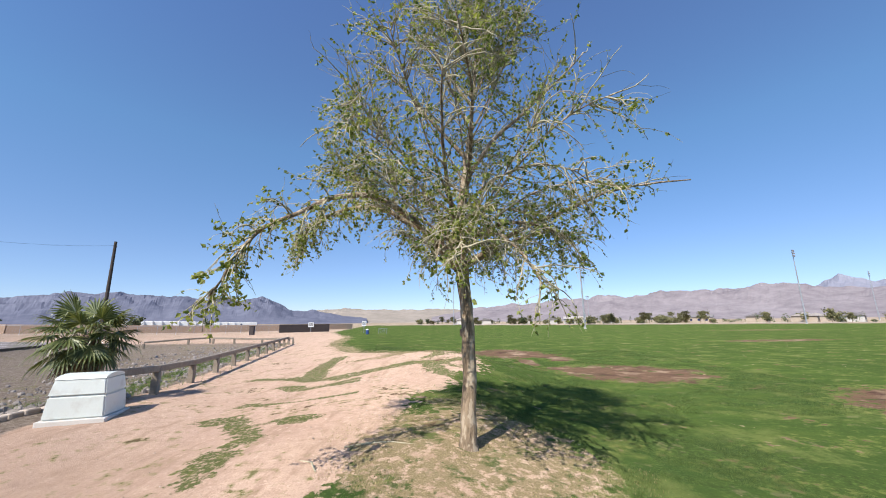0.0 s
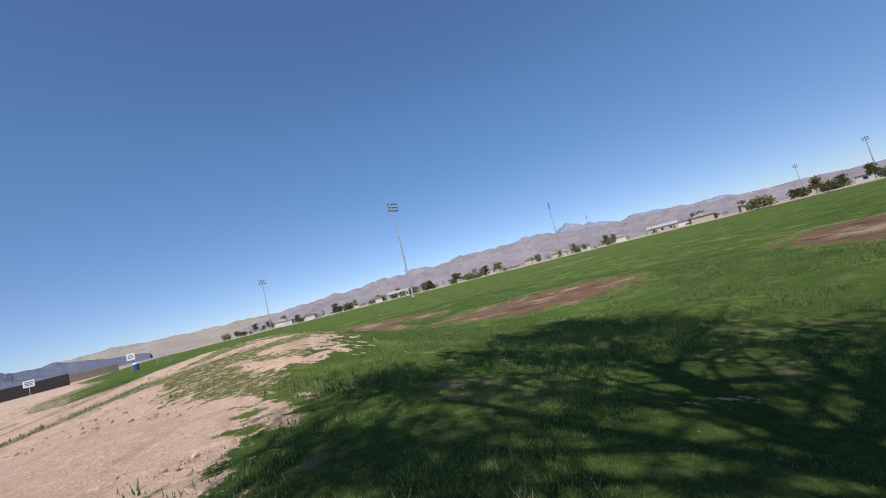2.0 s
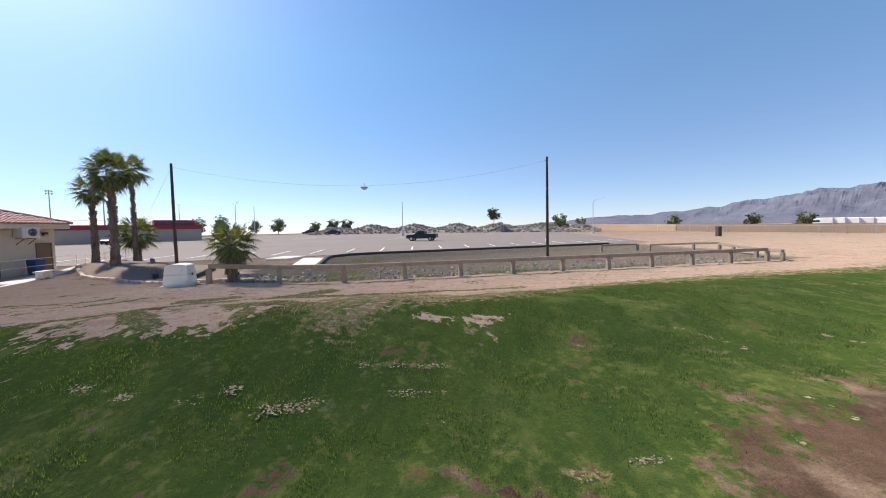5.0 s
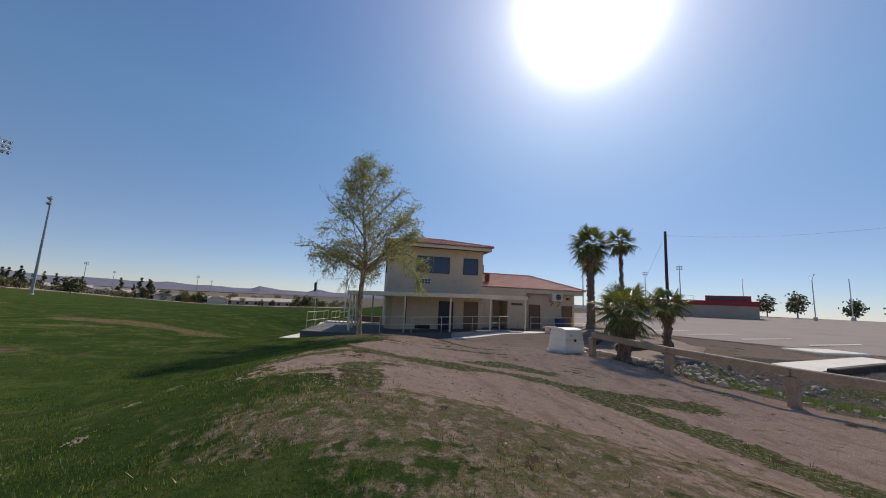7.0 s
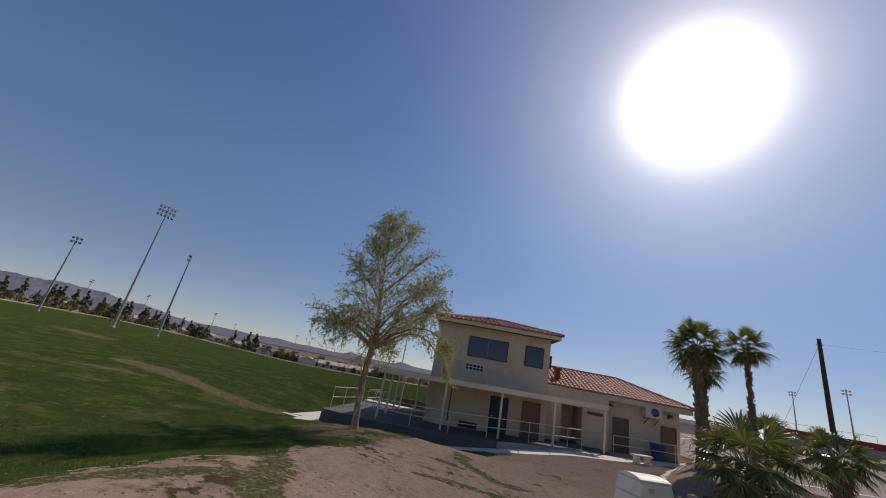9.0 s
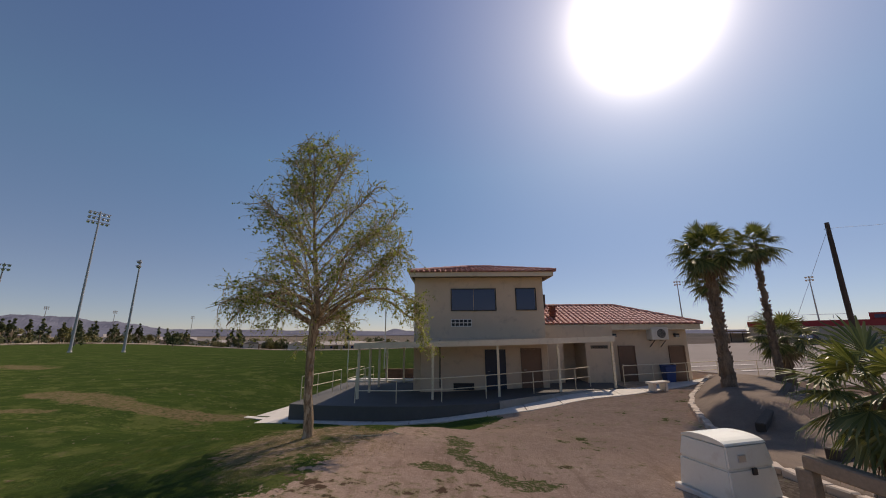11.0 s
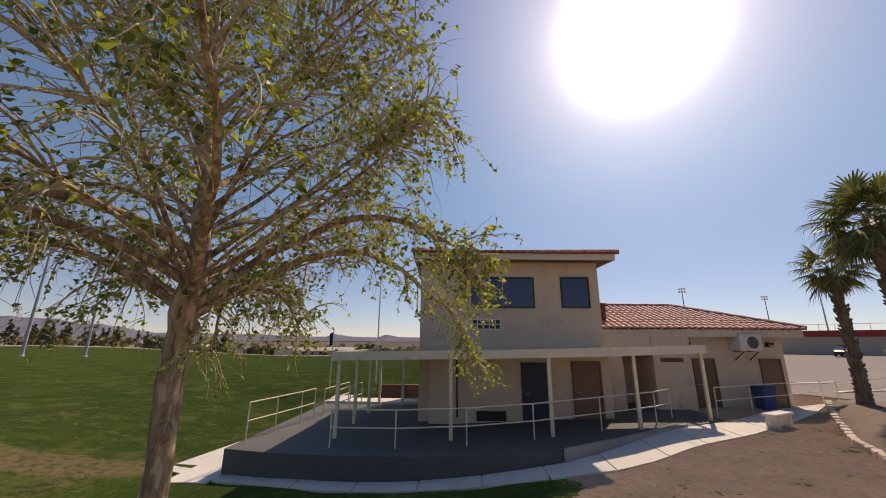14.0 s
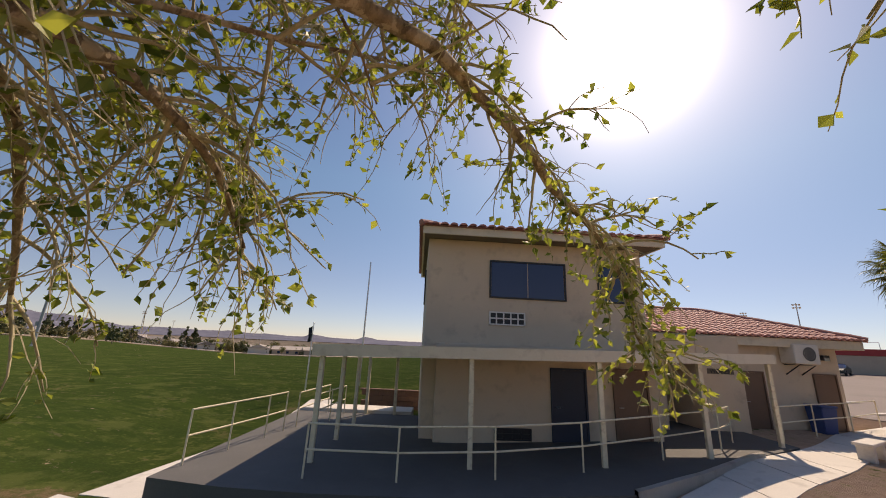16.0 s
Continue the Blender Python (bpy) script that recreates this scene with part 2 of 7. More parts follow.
def box(bm, x0, y0, z0, x1, y1, z1, bevel=0.0, m=None):
    vs = [bm.verts.new((x, y, z)) for z in (z0, z1) for y in (y0, y1) for x in (x0, x1)]
    fs = [bm.faces.new([vs[i] for i in q]) for q in ((0, 2, 3, 1), (4, 5, 7, 6), (0, 1, 5, 4), (2, 6, 7, 3), (0, 4, 6, 2), (1, 3, 7, 5))]
    if bevel:
        es = list({e for f in fs for e in f.edges})
        out = bmesh.ops.bevel(bm, geom=es, offset=bevel, segments=1, affect="EDGES")
        vs = list({v for f in out["faces"] for v in f.verts} | {v for v in vs if v.is_valid})
    if m is not None:
        bmesh.ops.transform(bm, matrix=m, verts=[v for v in vs if v.is_valid])
    return bm


def boxed(*a, bevel=0.008, m=None):
    return box(bmesh.new(), *a, bevel=bevel, m=m)


def tube(bm, pts, radii, seg=8, cap=True):
    """A round bar through the points, of the given radii."""
    pts = [Vector(p) for p in pts]
    if isinstance(radii, (int, float)):
        radii = [radii] * len(pts)
    rings, side = [], None
    for i, p in enumerate(pts):
        d = (pts[min(i + 1, len(pts) - 1)] - pts[max(i - 1, 0)]).normalized()
        if side is None:
            side = d.orthogonal().normalized()
        side = (side - d * side.dot(d)).normalized()
        up = d.cross(side)
        rings.append([bm.verts.new(p + radii[i] * (math.cos(a) * side + math.sin(a) * up)) for a in (2 * math.pi * k / seg for k in range(seg))])
    for a, b in zip(rings, rings[1:]):
        for k in range(seg):
            bm.faces.new((a[k], a[(k + 1) % seg], b[(k + 1) % seg], b[k]))
    if cap:
        bm.faces.new(rings[0][::-1])
        bm.faces.new(rings[-1])
    return bm


def tubed(pts, radii, seg=8):
    return tube(bmesh.new(), pts, radii, seg)


def smooth01(x, a, b):
    t = np.clip((np.asarray(x, float) - a) / (b - a), 0, 1)
    return t * t * (3 - 2 * t)


# ---- the lie of the land ----
def field_edge(y):
    """x of the line where dirt gives way to grass."""
    return np.interp(y, [-40, -6, 0.5, 2.6, 4, 6, 8, 9.3, 10.9, 12.2, 13.3, 14.2, 16.2, 16.9, 18, 19, 20.9, 26, 40, 57, 90, 230],
                     [-6, -5, -4.5, -2.6, -1.6, -0.8, -0.75, -0.45, 0.15, 0.45, 0.75, 1.1, 1.05, 0.0, -1.4, -2.1, -3.6, -7.8, -13.5, -17, -30, -60])


def fence_x(y):
    return -8.25 - 0.31 * (np.asarray(y, float) - 9.5)


def kerb_x(y):
    return -27.3 - 0.47 * (np.asarray(y, float) - 3.7)


def land(x, y):
    """Height of the ground."""
    x, y = np.asarray(x, float), np.asarray(y, float)
    crest = x - np.interp(y, [9, 12, 15, 17, 20, 24, 32], [-0.4, -0.1, 0.1, -0.2, -1.5, -3.5, -7.0])
    z = np.interp(y, [1.2, 4, 6, 9, 12, 14, 16.5, 18, 20, 24, 32, 46], [0, 0.22, 0.44, 0.54, 0.62, 0.82, 0.9, 0.84, 0.65, 0.45, 0.28, 0]) * np.exp(-(crest / np.where(crest > 0, 2.55, 4.0)) ** 2)
    z = z - 0.12 * smooth01(x, 2, 8)
    z = z - 0.45 * smooth01(x, -9, -2) * (1 - smooth01(y, 1.5, 4.5)) * smooth01(y, -25, -8) * (1 - smooth01(x, 7, 12))
    between = smooth01(fence_x(y) - x, 0.3, 4) * smooth01(x - kerb_x(y), 0.2, 3.0) * smooth01(y, 9, 13) * (1 - smooth01(y, 36, 44))
    z = z - 0.45 * between
    lot = np.maximum(kerb_x(y) - x, 0)
    z = z + 0.12 * smooth01(lot, -1, 1) + 0.022 * np.minimum(lot, 90)
    z = z + 0.6 * (1 - smooth01(np.abs(0.87 * (x + 15.5) - 0.5 * (y + 2)), 0.9, 2.5)) * (1 - smooth01(np.abs(0.5 * (x + 15.5) + 0.87 * (y + 2)), 4.5, 7))
    z = z + 0.26 * np.exp(-((x + 7.6) / 2.4) ** 2 - ((y - 9.2) / 3.2) ** 2)
    far = np.hypot(x, y)
    z = z - 0.36 * smooth01(x, -5.5, 0.5) * (1 - smooth01(y, 0.6, 3.6)) * smooth01(y, -16, -10) * (1 - smooth01(x, 8, 15))
    bearing = np.degrees(np.arctan2(x, 12 - y))
    z = z - 0.03 * np.clip(far - 28, 0, 230) * smooth01(bearing, -8, 8) * (1 - smooth01(bearing, 22, 52))
    z = z + 0.5 * smooth01(far, 150, 400)
    return z


def zland(x, y):
    return float(land(x, y))


# ---- ground ----
def spread(lo, hi, step, end, grow):
    """Even steps from lo to hi, then ever wider ones out to -end and end."""
    a = list(np.arange(lo, hi + 1e-6, step))
    s = step
    while a[-1] < end:
        s *= grow
        a.append(a[-1] + s)
    s = step
    while a[0] > -end:
        s *= grow
        a.insert(0, a[0] - s)
    return np.array(a)


def blot(x, y, cx, cy, rx, ry, turn=0.0):
    c, s = math.cos(radians(turn)), math.sin(radians(turn))
    u, v = ((x - cx) * c + (y - cy) * s) / rx, (-(x - cx) * s + (y - cy) * c) / ry
    return 1 - smooth01(np.hypot(u, v), 0.55, 1.35)


def strip_of(x, y, half, *pts):
    """1 along a bent line on the ground, falling to 0 past half its width."""
    best = np.full(np.shape(x), 1e9)
    for (ax, ay), (bx, by) in zip(pts, pts[1:]):
        dx, dy = bx - ax, by - ay
        f = np.clip(((x - ax) * dx + (y - ay) * dy) / (dx * dx + dy * dy), 0, 1)
        best = np.minimum(best, np.hypot(x - ax - f * dx, y - ay - f * dy))
    return 1 - smooth01(best / half, 0.55, 1.35)


def bare_patches(x, y):
    worn = np.maximum.reduce([blot(x, y, 3.9, 26.2, 2.9, 3.4), blot(x, y, 6.0, 23.6, 1.3, 1.8), blot(x, y, 7.7, 17.2, 3.2, 2.7, -10), blot(x, y, 4.1, 21.0, 0.45, 2.0),
                              blot(x, y, 14.2, 10.8, 3.8, 2.8, 20), strip_of(x, y, 0.95, (18.5, -3.0), (13.5, -1.5)), strip_of(x, y, 0.7, (14.5, -1.2), (11.0, -0.9), (9.0, -1.4), (7.3, -1.9)), 0.8 * strip_of(x, y, 0.5, (16.5, 1.6), (13.6, 1.0)), 0.8 * blot(x, y, 12.0, 9.0, 0.9, 0.4), blot(x, y, 40, -18, 6, 1.6, -20),
                              0.7 * blot(x, y, 33, 40, 7, 2, 10), 0.6 * blot(x, y, 60, 75, 12, 3),
                              0.8 * blot(x, y, 3.5, 18.6, 0.35, 0.25), 0.8 * blot(x, y, 4.0, 20.0, 0.3, 0.3), 0.6 * blot(x, y, 24, 6, 4, 1.2, -10)])
    return worn * (1 - 0.9 * blot(x, y, 5.0, 22.8, 1.0, 0.7, 15))


def sandy_patches(x, y):
    """Bald sandy spots among the grass of the mound."""
    return np.maximum.reduce([0.55 * blot(x, y, -0.5, 19.7, 0.2, 0.4, 30), 0.6 * blot(x, y, -0.7, 20.7, 0.2, 0.45, 30)])


def weed_patches(x, y):
    strips = [strip_of(x, y, 0.34, (0.45, 11.3), (-0.4, 12.6), (-0.75, 13.8), (-1.6, 14.2)), strip_of(x, y, 0.5, (-1.6, 14.1), (-2.6, 13.7), (-3.6, 13.4), (-4.6, 13.6), (-5.6, 14.4), (-7.1, 14.9)),
              strip_of(x, y, 0.26, (0.95, 15.1), (0.33, 14.2), (-0.2, 13.5)), strip_of(x, y, 0.28, (-0.7, 17.1), (-0.4, 15.8), (-0.9, 15.3)), strip_of(x, y, 0.2, (0.6, 16.4), (0.1, 16.2)),
              strip_of(x, y, 0.24, (-3.05, 6.7), (-3.7, 7.6), (-4.45, 8.3)), 0.8 * strip_of(x, y, 0.17, (-2.2, 9.9), (-3.4, 9.6), (-4.8, 9.5)), strip_of(x, y, 0.5, (-4.8, 13.8), (-5.7, 16.5), (-6.2, 19.5), (-6.4, 22)),
              0.9 * strip_of(x, y, 0.4, (-3.0, 12.3), (-4.2, 11.6), (-5.0, 12.4)), 0.8 * strip_of(x, y, 0.3, (-1.7, 18.2), (-2.6, 18.0))]
    spots = [blot(x, y, -3.12, 5.8, 0.3, 0.75, 15), blot(x, y, -4.45, 8.15, 0.6, 0.3), blot(x, y, -2.8, 7.8, 0.6, 0.28), 0.8 * blot(x, y, 0.5, 12.9, 0.25, 0.4), 0.8 * blot(x, y, 0.15, 13.1, 0.2, 0.3)]
    return np.maximum.reduce(strips + spots)


def in_field(x, y):
    """How surely a place lies on the playing fields."""
    wide = 0.7 + 0.5 * np.exp(-((np.asarray(y, float) - 15) / 5) ** 2)
    side = smooth01((x - field_edge(y)) / wide, -1.0, 1.0)
    far = 1 - smooth01(y + 0.66 * (x - 8) - 226, -3, 3)
    return side * far * (1 - smooth01(x, 148, 152)) * smooth01(y, -163, -157) * (1 - sandy_patches(x, y))


def ground():
    gx, gy = spread(-30, 22, 0.2, 4600, 1.09), spread(-8, 34, 0.2, 4600, 1.09)
    x, y = np.meshgrid(gx, gy)
    z = land(x, y)
    near = np.exp(-((x / 40) ** 2 + ((y - 15) / 40) ** 2))
    z = z + 0.025 * near * (np.sin(x * 2.1 + np.sin(y * 1.7)) * np.sin(y * 2.6 + np.cos(x * 1.3)) + 0.5 * np.sin(x * 6.3 + 2 * np.sin(y * 3.1)) * np.sin(y * 5.2 + 2 * np.cos(x * 2.7)))
    nx, ny = len(gx), len(gy)
    verts = np.stack([x, y, z], -1).reshape(-1, 3)
    i = np.arange(nx * ny).reshape(ny, nx)
    faces = np.stack([i[:-1, :-1], i[:-1, 1:], i[1:, 1:], i[1:, :-1]], -1).reshape(-1, 4)
    m, nt, b = shader("land")
    me = bpy.data.meshes.new("ground")
    me.from_pydata(verts.tolist(), [], faces.tolist())
    me.materials.append(m)
    for f in me.polygons:
        f.use_smooth = True
    edge = x - field_edge(y)
    zones = dict(
        grass=in_field(x, y),
        straw=np.clip(0.95 * blot(x, y, 0.5, 6.2, 2.0, 2.0) + 0.75 * blot(x, y, 0.4, 8.6, 0.8, 0.5) + 0.5 * blot(x, y, -0.6, 17.9, 2.0, 0.9, 10) + 0.55 * blot(x, y, -0.3, 20.6, 0.8, 0.35) + 0.32 * blot(x, y, 1.7, 12.4, 0.8, 1.8) + 0.62 * blot(x, y, -3.4, 18.6, 1.6, 1.2)
                      + 0.55 * strip_of(x, y, 0.09, (2.5, 17.9), (2.32, 18.5), (2.3, 19.1)) + 0.5 * strip_of(x, y, 0.07, (1.35, 18.8), (1.1, 20.2)) + 0.5 * strip_of(x, y, 0.1, (3.3, 21.2), (2.95, 22.3)) + 0.45 * strip_of(x, y, 0.08, (2.4, 15.4), (2.5, 16.3))
                      + 0.72 * np.exp(-((edge - 0.6) / 1.5) ** 2) * smooth01(y, 17, 20), 0, 1) * (1 - smooth01(y, 60, 90)),
        damp=bare_patches(x, y),
        gravel=smooth01(fence_x(y) - x, -0.2, 0.9) * smooth01(x - kerb_x(y), -1, 0) * smooth01(y, 4, 9) * (1 - smooth01(y, 38, 48)),
        weeds=np.clip(0.9 * blot(x, y, -25.5, 11.2, 3.5, 0.8, -12) + blot(x, y, -16.5, 12.3, 2.6, 0.9, -15) + np.exp(-((fence_x(y) - x - 2.6) / 1.6) ** 2) * smooth01(y, 11, 14) * (1 - smooth01(y, 36, 44)) + weed_patches(x, y), 0, 1),
        parched=1 - smooth01(y, 4, 9),
        shoulder=smooth01(-x, 2, 5) * (1 - smooth01(y, 3, 9)),
        desert=smooth01(np.hypot(x, y - 10), 42, 170))
    for key, val in zones.items():
        at = me.attributes.new(key, "FLOAT", "POINT")
        at.data.foreach_set("value", val.ravel().astype(np.float32))
    ob = tagged(new("ground", me), "sandy dirt, mown grass and desert plain under open sky", "ground", kind="structure")

    def zone(key):
        a = nt.nodes.new("ShaderNodeAttribute")
        a.attribute_name = key
        return a.outputs["Fac"]

    pos = coords(nt)
    n_fine, n_mid, n_big, n_huge = noise_tex(nt, pos, 45, 6, 0.7), noise_tex(nt, pos, 5, 6, 0.65), noise_tex(nt, pos, 0.7, 5), noise_tex(nt, pos, 0.06, 4)

    def centred(fac, amount):
        x = nt.nodes.new("ShaderNodeMath")
        x.operation = "MULTIPLY_ADD"
        nt.links.new(fac, x.inputs[0])
        x.inputs[1].default_value, x.inputs[2].default_value = amount, -0.5 * amount
        return x.outputs[0]

    def edged(key, lo, hi, big=0.5, mid=0.6):
        v = maths(nt, "ADD", maths(nt, "ADD", zone(key), centred(n_big, big)), centred(n_mid, mid))
        return ramp(nt, v, (lo, 0.0), (hi, 1.0))

    dirt = mixed(nt, 0.5, ramp(nt, n_fine, (0.3, (0.33, 0.235, 0.17)), (0.68, (0.68, 0.53, 0.41))), ramp(nt, n_big, (0.3, (0.48, 0.355, 0.26)), (0.66, (0.66, 0.51, 0.395))))
    dirt = mixed(nt, ramp(nt, n_mid, (0.50, 0.0), (0.66, 0.5)), dirt, (0.37, 0.265, 0.19))
    dirt = mixed(nt, ramp(nt, noise_tex(nt, pos, 17, 5, 0.75), (0.57, 0.0), (0.66, 0.6)), dirt, (0.27, 0.185, 0.13))
    dirt = mixed(nt, ramp(nt, noise_tex(nt, pos, 0.35, 5, 0.6), (0.45, 0.0), (0.62, 0.5)), dirt, (0.47, 0.335, 0.265))
    rut = node(nt, "ShaderNodeMapping", Rotation=(0, 0, radians(14)), Scale=(1.0, 0.12, 1))
    nt.links.new(pos, rut.inputs["Vector"])
    dirt = mixed(nt, ramp(nt, noise_tex(nt, rut.outputs[0], 2.6, 5, 0.7), (0.53, 0.0), (0.62, 0.55)), dirt, (0.33, 0.235, 0.165))
    dirt = mixed(nt, ramp(nt, noise_tex(nt, pos, 9, 6, 0.8), (0.55, 0.0), (0.62, 0.6)), dirt, (0.70, 0.56, 0.44))
    dirt = mixed(nt, zone("shoulder"), dirt, ramp(nt, n_mid, (0.3, (0.38, 0.275, 0.20)), (0.7, (0.55, 0.42, 0.315))))
    dirt = mixed(nt, 1.0, dirt, (1.0, 0.935, 0.92), "MULTIPLY")
    dirt = mixed(nt, ramp(nt, noise_tex(nt, pos, 30, 6, 0.8), (0.58, 0.0), (0.63, 0.5)), dirt, (0.24, 0.165, 0.115))
    lump = noise_tex(nt, pos, 3.2, 6, 0.75)
    dirt = mixed(nt, ramp(nt, lump, (0.36, 0.55), (0.47, 0.0)), dirt, (0.40, 0.275, 0.20))
    pebble = nt.nodes.new("ShaderNodeTexVoronoi")
    pebble.inputs["Scale"].default_value = 14
    nt.links.new(pos, pebble.inputs["Vector"])
    stones = ramp(nt, pebble.outputs["Color"], (0.0, (0.22, 0.185, 0.16)), (1.0, (0.58, 0.52, 0.46)))
    stones = mixed(nt, ramp(nt, pebble.outputs["Distance"], (0.03, 0.0), (0.06, 1.0)), stones, mixed(nt, 1.0, stones, (0.55, 0.5, 0.45), "MULTIPLY"))
    col = mixed(nt, edged("gravel", 0.4, 0.6, 0.6, 0.7), dirt, stones)
    streak = node(nt, "ShaderNodeMapping", Rotation=(0, 0, radians(-52)), Scale=(0.16, 1.1, 1))
    nt.links.new(pos, streak.inputs["Vector"])
    n_mow, n_pat = noise_tex(nt, streak.outputs[0], 0.9, 4, 0.6), noise_tex(nt, pos, 0.23, 5, 0.62)
    blades = mixed(nt, 0.45, ramp(nt, n_fine, (0.3, (0.011, 0.028, 0.004)), (0.68, (0.052, 0.10, 0.014))), ramp(nt, n_big, (0.36, (0.016, 0.044, 0.006)), (0.66, (0.056, 0.094, 0.015))))
    n_tuft = noise_tex(nt, pos, 13, 5, 0.75)
    blades = mixed(nt, ramp(nt, n_mid, (0.42, 0.0), (0.72, 0.55)), blades, (0.048, 0.105, 0.010))
    blades = mixed(nt, ramp(nt, n_tuft, (0.32, 0.95), (0.48, 0.0)), blades, (0.008, 0.018, 0.004))
    blades = mixed(nt, ramp(nt, n_tuft, (0.52, 0.0), (0.64, 0.85)), blades, (0.10, 0.165, 0.03))
    blades = mixed(nt, ramp(nt, n_pat, (0.40, 0.0), (0.52, 0.25), (0.68, 0.8)), blades, (0.080, 0.135, 0.018))
    blades = mixed(nt, ramp(nt, n_mow, (0.48, 0.0), (0.62, 0.35)), blades, (0.095, 0.135, 0.022))
    blades = mixed(nt, ramp(nt, n_huge, (0.45, 0.0), (0.7, 0.35)), blades, (0.070, 0.115, 0.016))
    n_lush, n_dry = noise_tex(nt, streak.outputs[0], 2.2, 5, 0.62), noise_tex(nt, pos, 0.55, 6, 0.68)
    blades = mixed(nt, ramp(nt, n_lush, (0.38, 0.75), (0.52, 0.0)), blades, (0.022, 0.066, 0.008))
    blades = mixed(nt, ramp(nt, n_dry, (0.53, 0.0), (0.63, 0.7)), blades, mixed(nt, n_fine, (0.085, 0.12, 0.02), (0.24, 0.25, 0.08)))
    blades = mixed(nt, ramp(nt, noise_tex(nt, pos, 1.7, 6, 0.7), (0.60, 0.0), (0.66, 0.55)), blades, (0.24, 0.19, 0.11))
    col = mixed(nt, edged("weeds", 0.45, 0.6, 1.3, 2.6), col, mixed(nt, ramp(nt, n_tuft, (0.5, 0.0), (0.6, 0.8)), ramp(nt, n_fine, (0.3, (0.055, 0.075, 0.025)), (0.7, (0.18, 0.185, 0.075))), dirt))
    blades = mixed(nt, 0.26, mixed(nt, 1.0, blades, (0.87, 0.90, 0.86), "MULTIPLY"), (0.12, 0.14, 0.068))
    col = mixed(nt, edged("grass", 0.45, 0.55, 1.7, 1.8), col, blades)
    hay = ramp(nt, n_fine, (0.25, (0.12, 0.10, 0.045)), (0.55, (0.27, 0.21, 0.12)), (0.75, (0.45, 0.36, 0.23)))
    hay = mixed(nt, ramp(nt, noise_tex(nt, pos, 7, 5, 0.7), (0.5, 0.0), (0.6, 0.85)), hay, dirt)
    hay = mixed(nt, ramp(nt, noise_tex(nt, pos, 3.1, 6, 0.7), (0.54, 0.0), (0.62, 0.8)), hay, blades)
    col = mixed(nt, edged("straw", 0.5, 0.66, 1.4, 1.8), col, hay)
    wet = mixed(nt, 0.5, ramp(nt, n_mid, (0.3, (0.085, 0.049, 0.033)), (0.7, (0.185, 0.115, 0.076))), ramp(nt, n_fine, (0.3, (0.085, 0.052, 0.036)), (0.7, (0.215, 0.142, 0.094))))
    wet = mixed(nt, ramp(nt, noise_tex(nt, pos, 0.55, 5, 0.65), (0.52, 0.0), (0.63, 0.8)), wet, ramp(nt, n_fine, (0.3, (0.24, 0.165, 0.115)), (0.7, (0.42, 0.31, 0.22))))
    verge = mixed(nt, edged("damp", 0.14, 0.42, 2.0, 1.7), col, mixed(nt, n_fine, (0.10, 0.13, 0.03), (0.27, 0.27, 0.09)))
    col = mixed(nt, ramp(nt, n_mid, (0.4, 0.0), (0.6, 0.75)), col, verge)
    wet = mixed(nt, ramp(nt, noise_tex(nt, pos, 1.3, 6, 0.7), (0.58, 0.0), (0.64, 0.9)), wet, blades)
    wet = mixed(nt, ramp(nt, noise_tex(nt, pos, 0.8, 5, 0.65), (0.36, 0.75), (0.5, 0.0)), wet, (0.062, 0.036, 0.03))
    wet = mixed(nt, zone("parched"), wet, mixed(nt, ramp(nt, n_mid, (0.45, 0.0), (0.6, 0.7)), ramp(nt, n_fine, (0.3, (0.15, 0.11, 0.055)), (0.7, (0.34, 0.255, 0.14))), blades))
    col = mixed(nt, edged("damp", 0.45, 0.53, 2.6, 2.0), col, wet)
    scrub = mixed(nt, ramp(nt, noise_tex(nt, pos, 0.12, 6, 0.75), (0.45, 0.0), (0.6, 0.8)), ramp(nt, n_huge, (0.3, (0.33, 0.25, 0.185)), (0.7, (0.42, 0.33, 0.25))), (0.17, 0.155, 0.10))
    bare = mixed(nt, zone("grass"), zone("desert"), (0, 0, 0))
    col = mixed(nt, bare, col, scrub)
    nt.links.new(col, b.inputs["Base Color"])
    b.inputs["Roughness"].default_value = 0.95
    b.inputs["Specular IOR Level"].default_value = 0.0
    b.inputs["Diffuse Roughness"].default_value = 1.0
    h = mixed(nt, 0.45, mixed(nt, 0.5, n_fine, n_tuft), mixed(nt, 0.5, n_mid, lump))
    bump(nt, b, h, 1.0, 0.07)
    return ob


ground()


# ---- the ball-park house ----
HOUSE = pose(-2.0, -5.35, 0, 0, 0, 3.7)


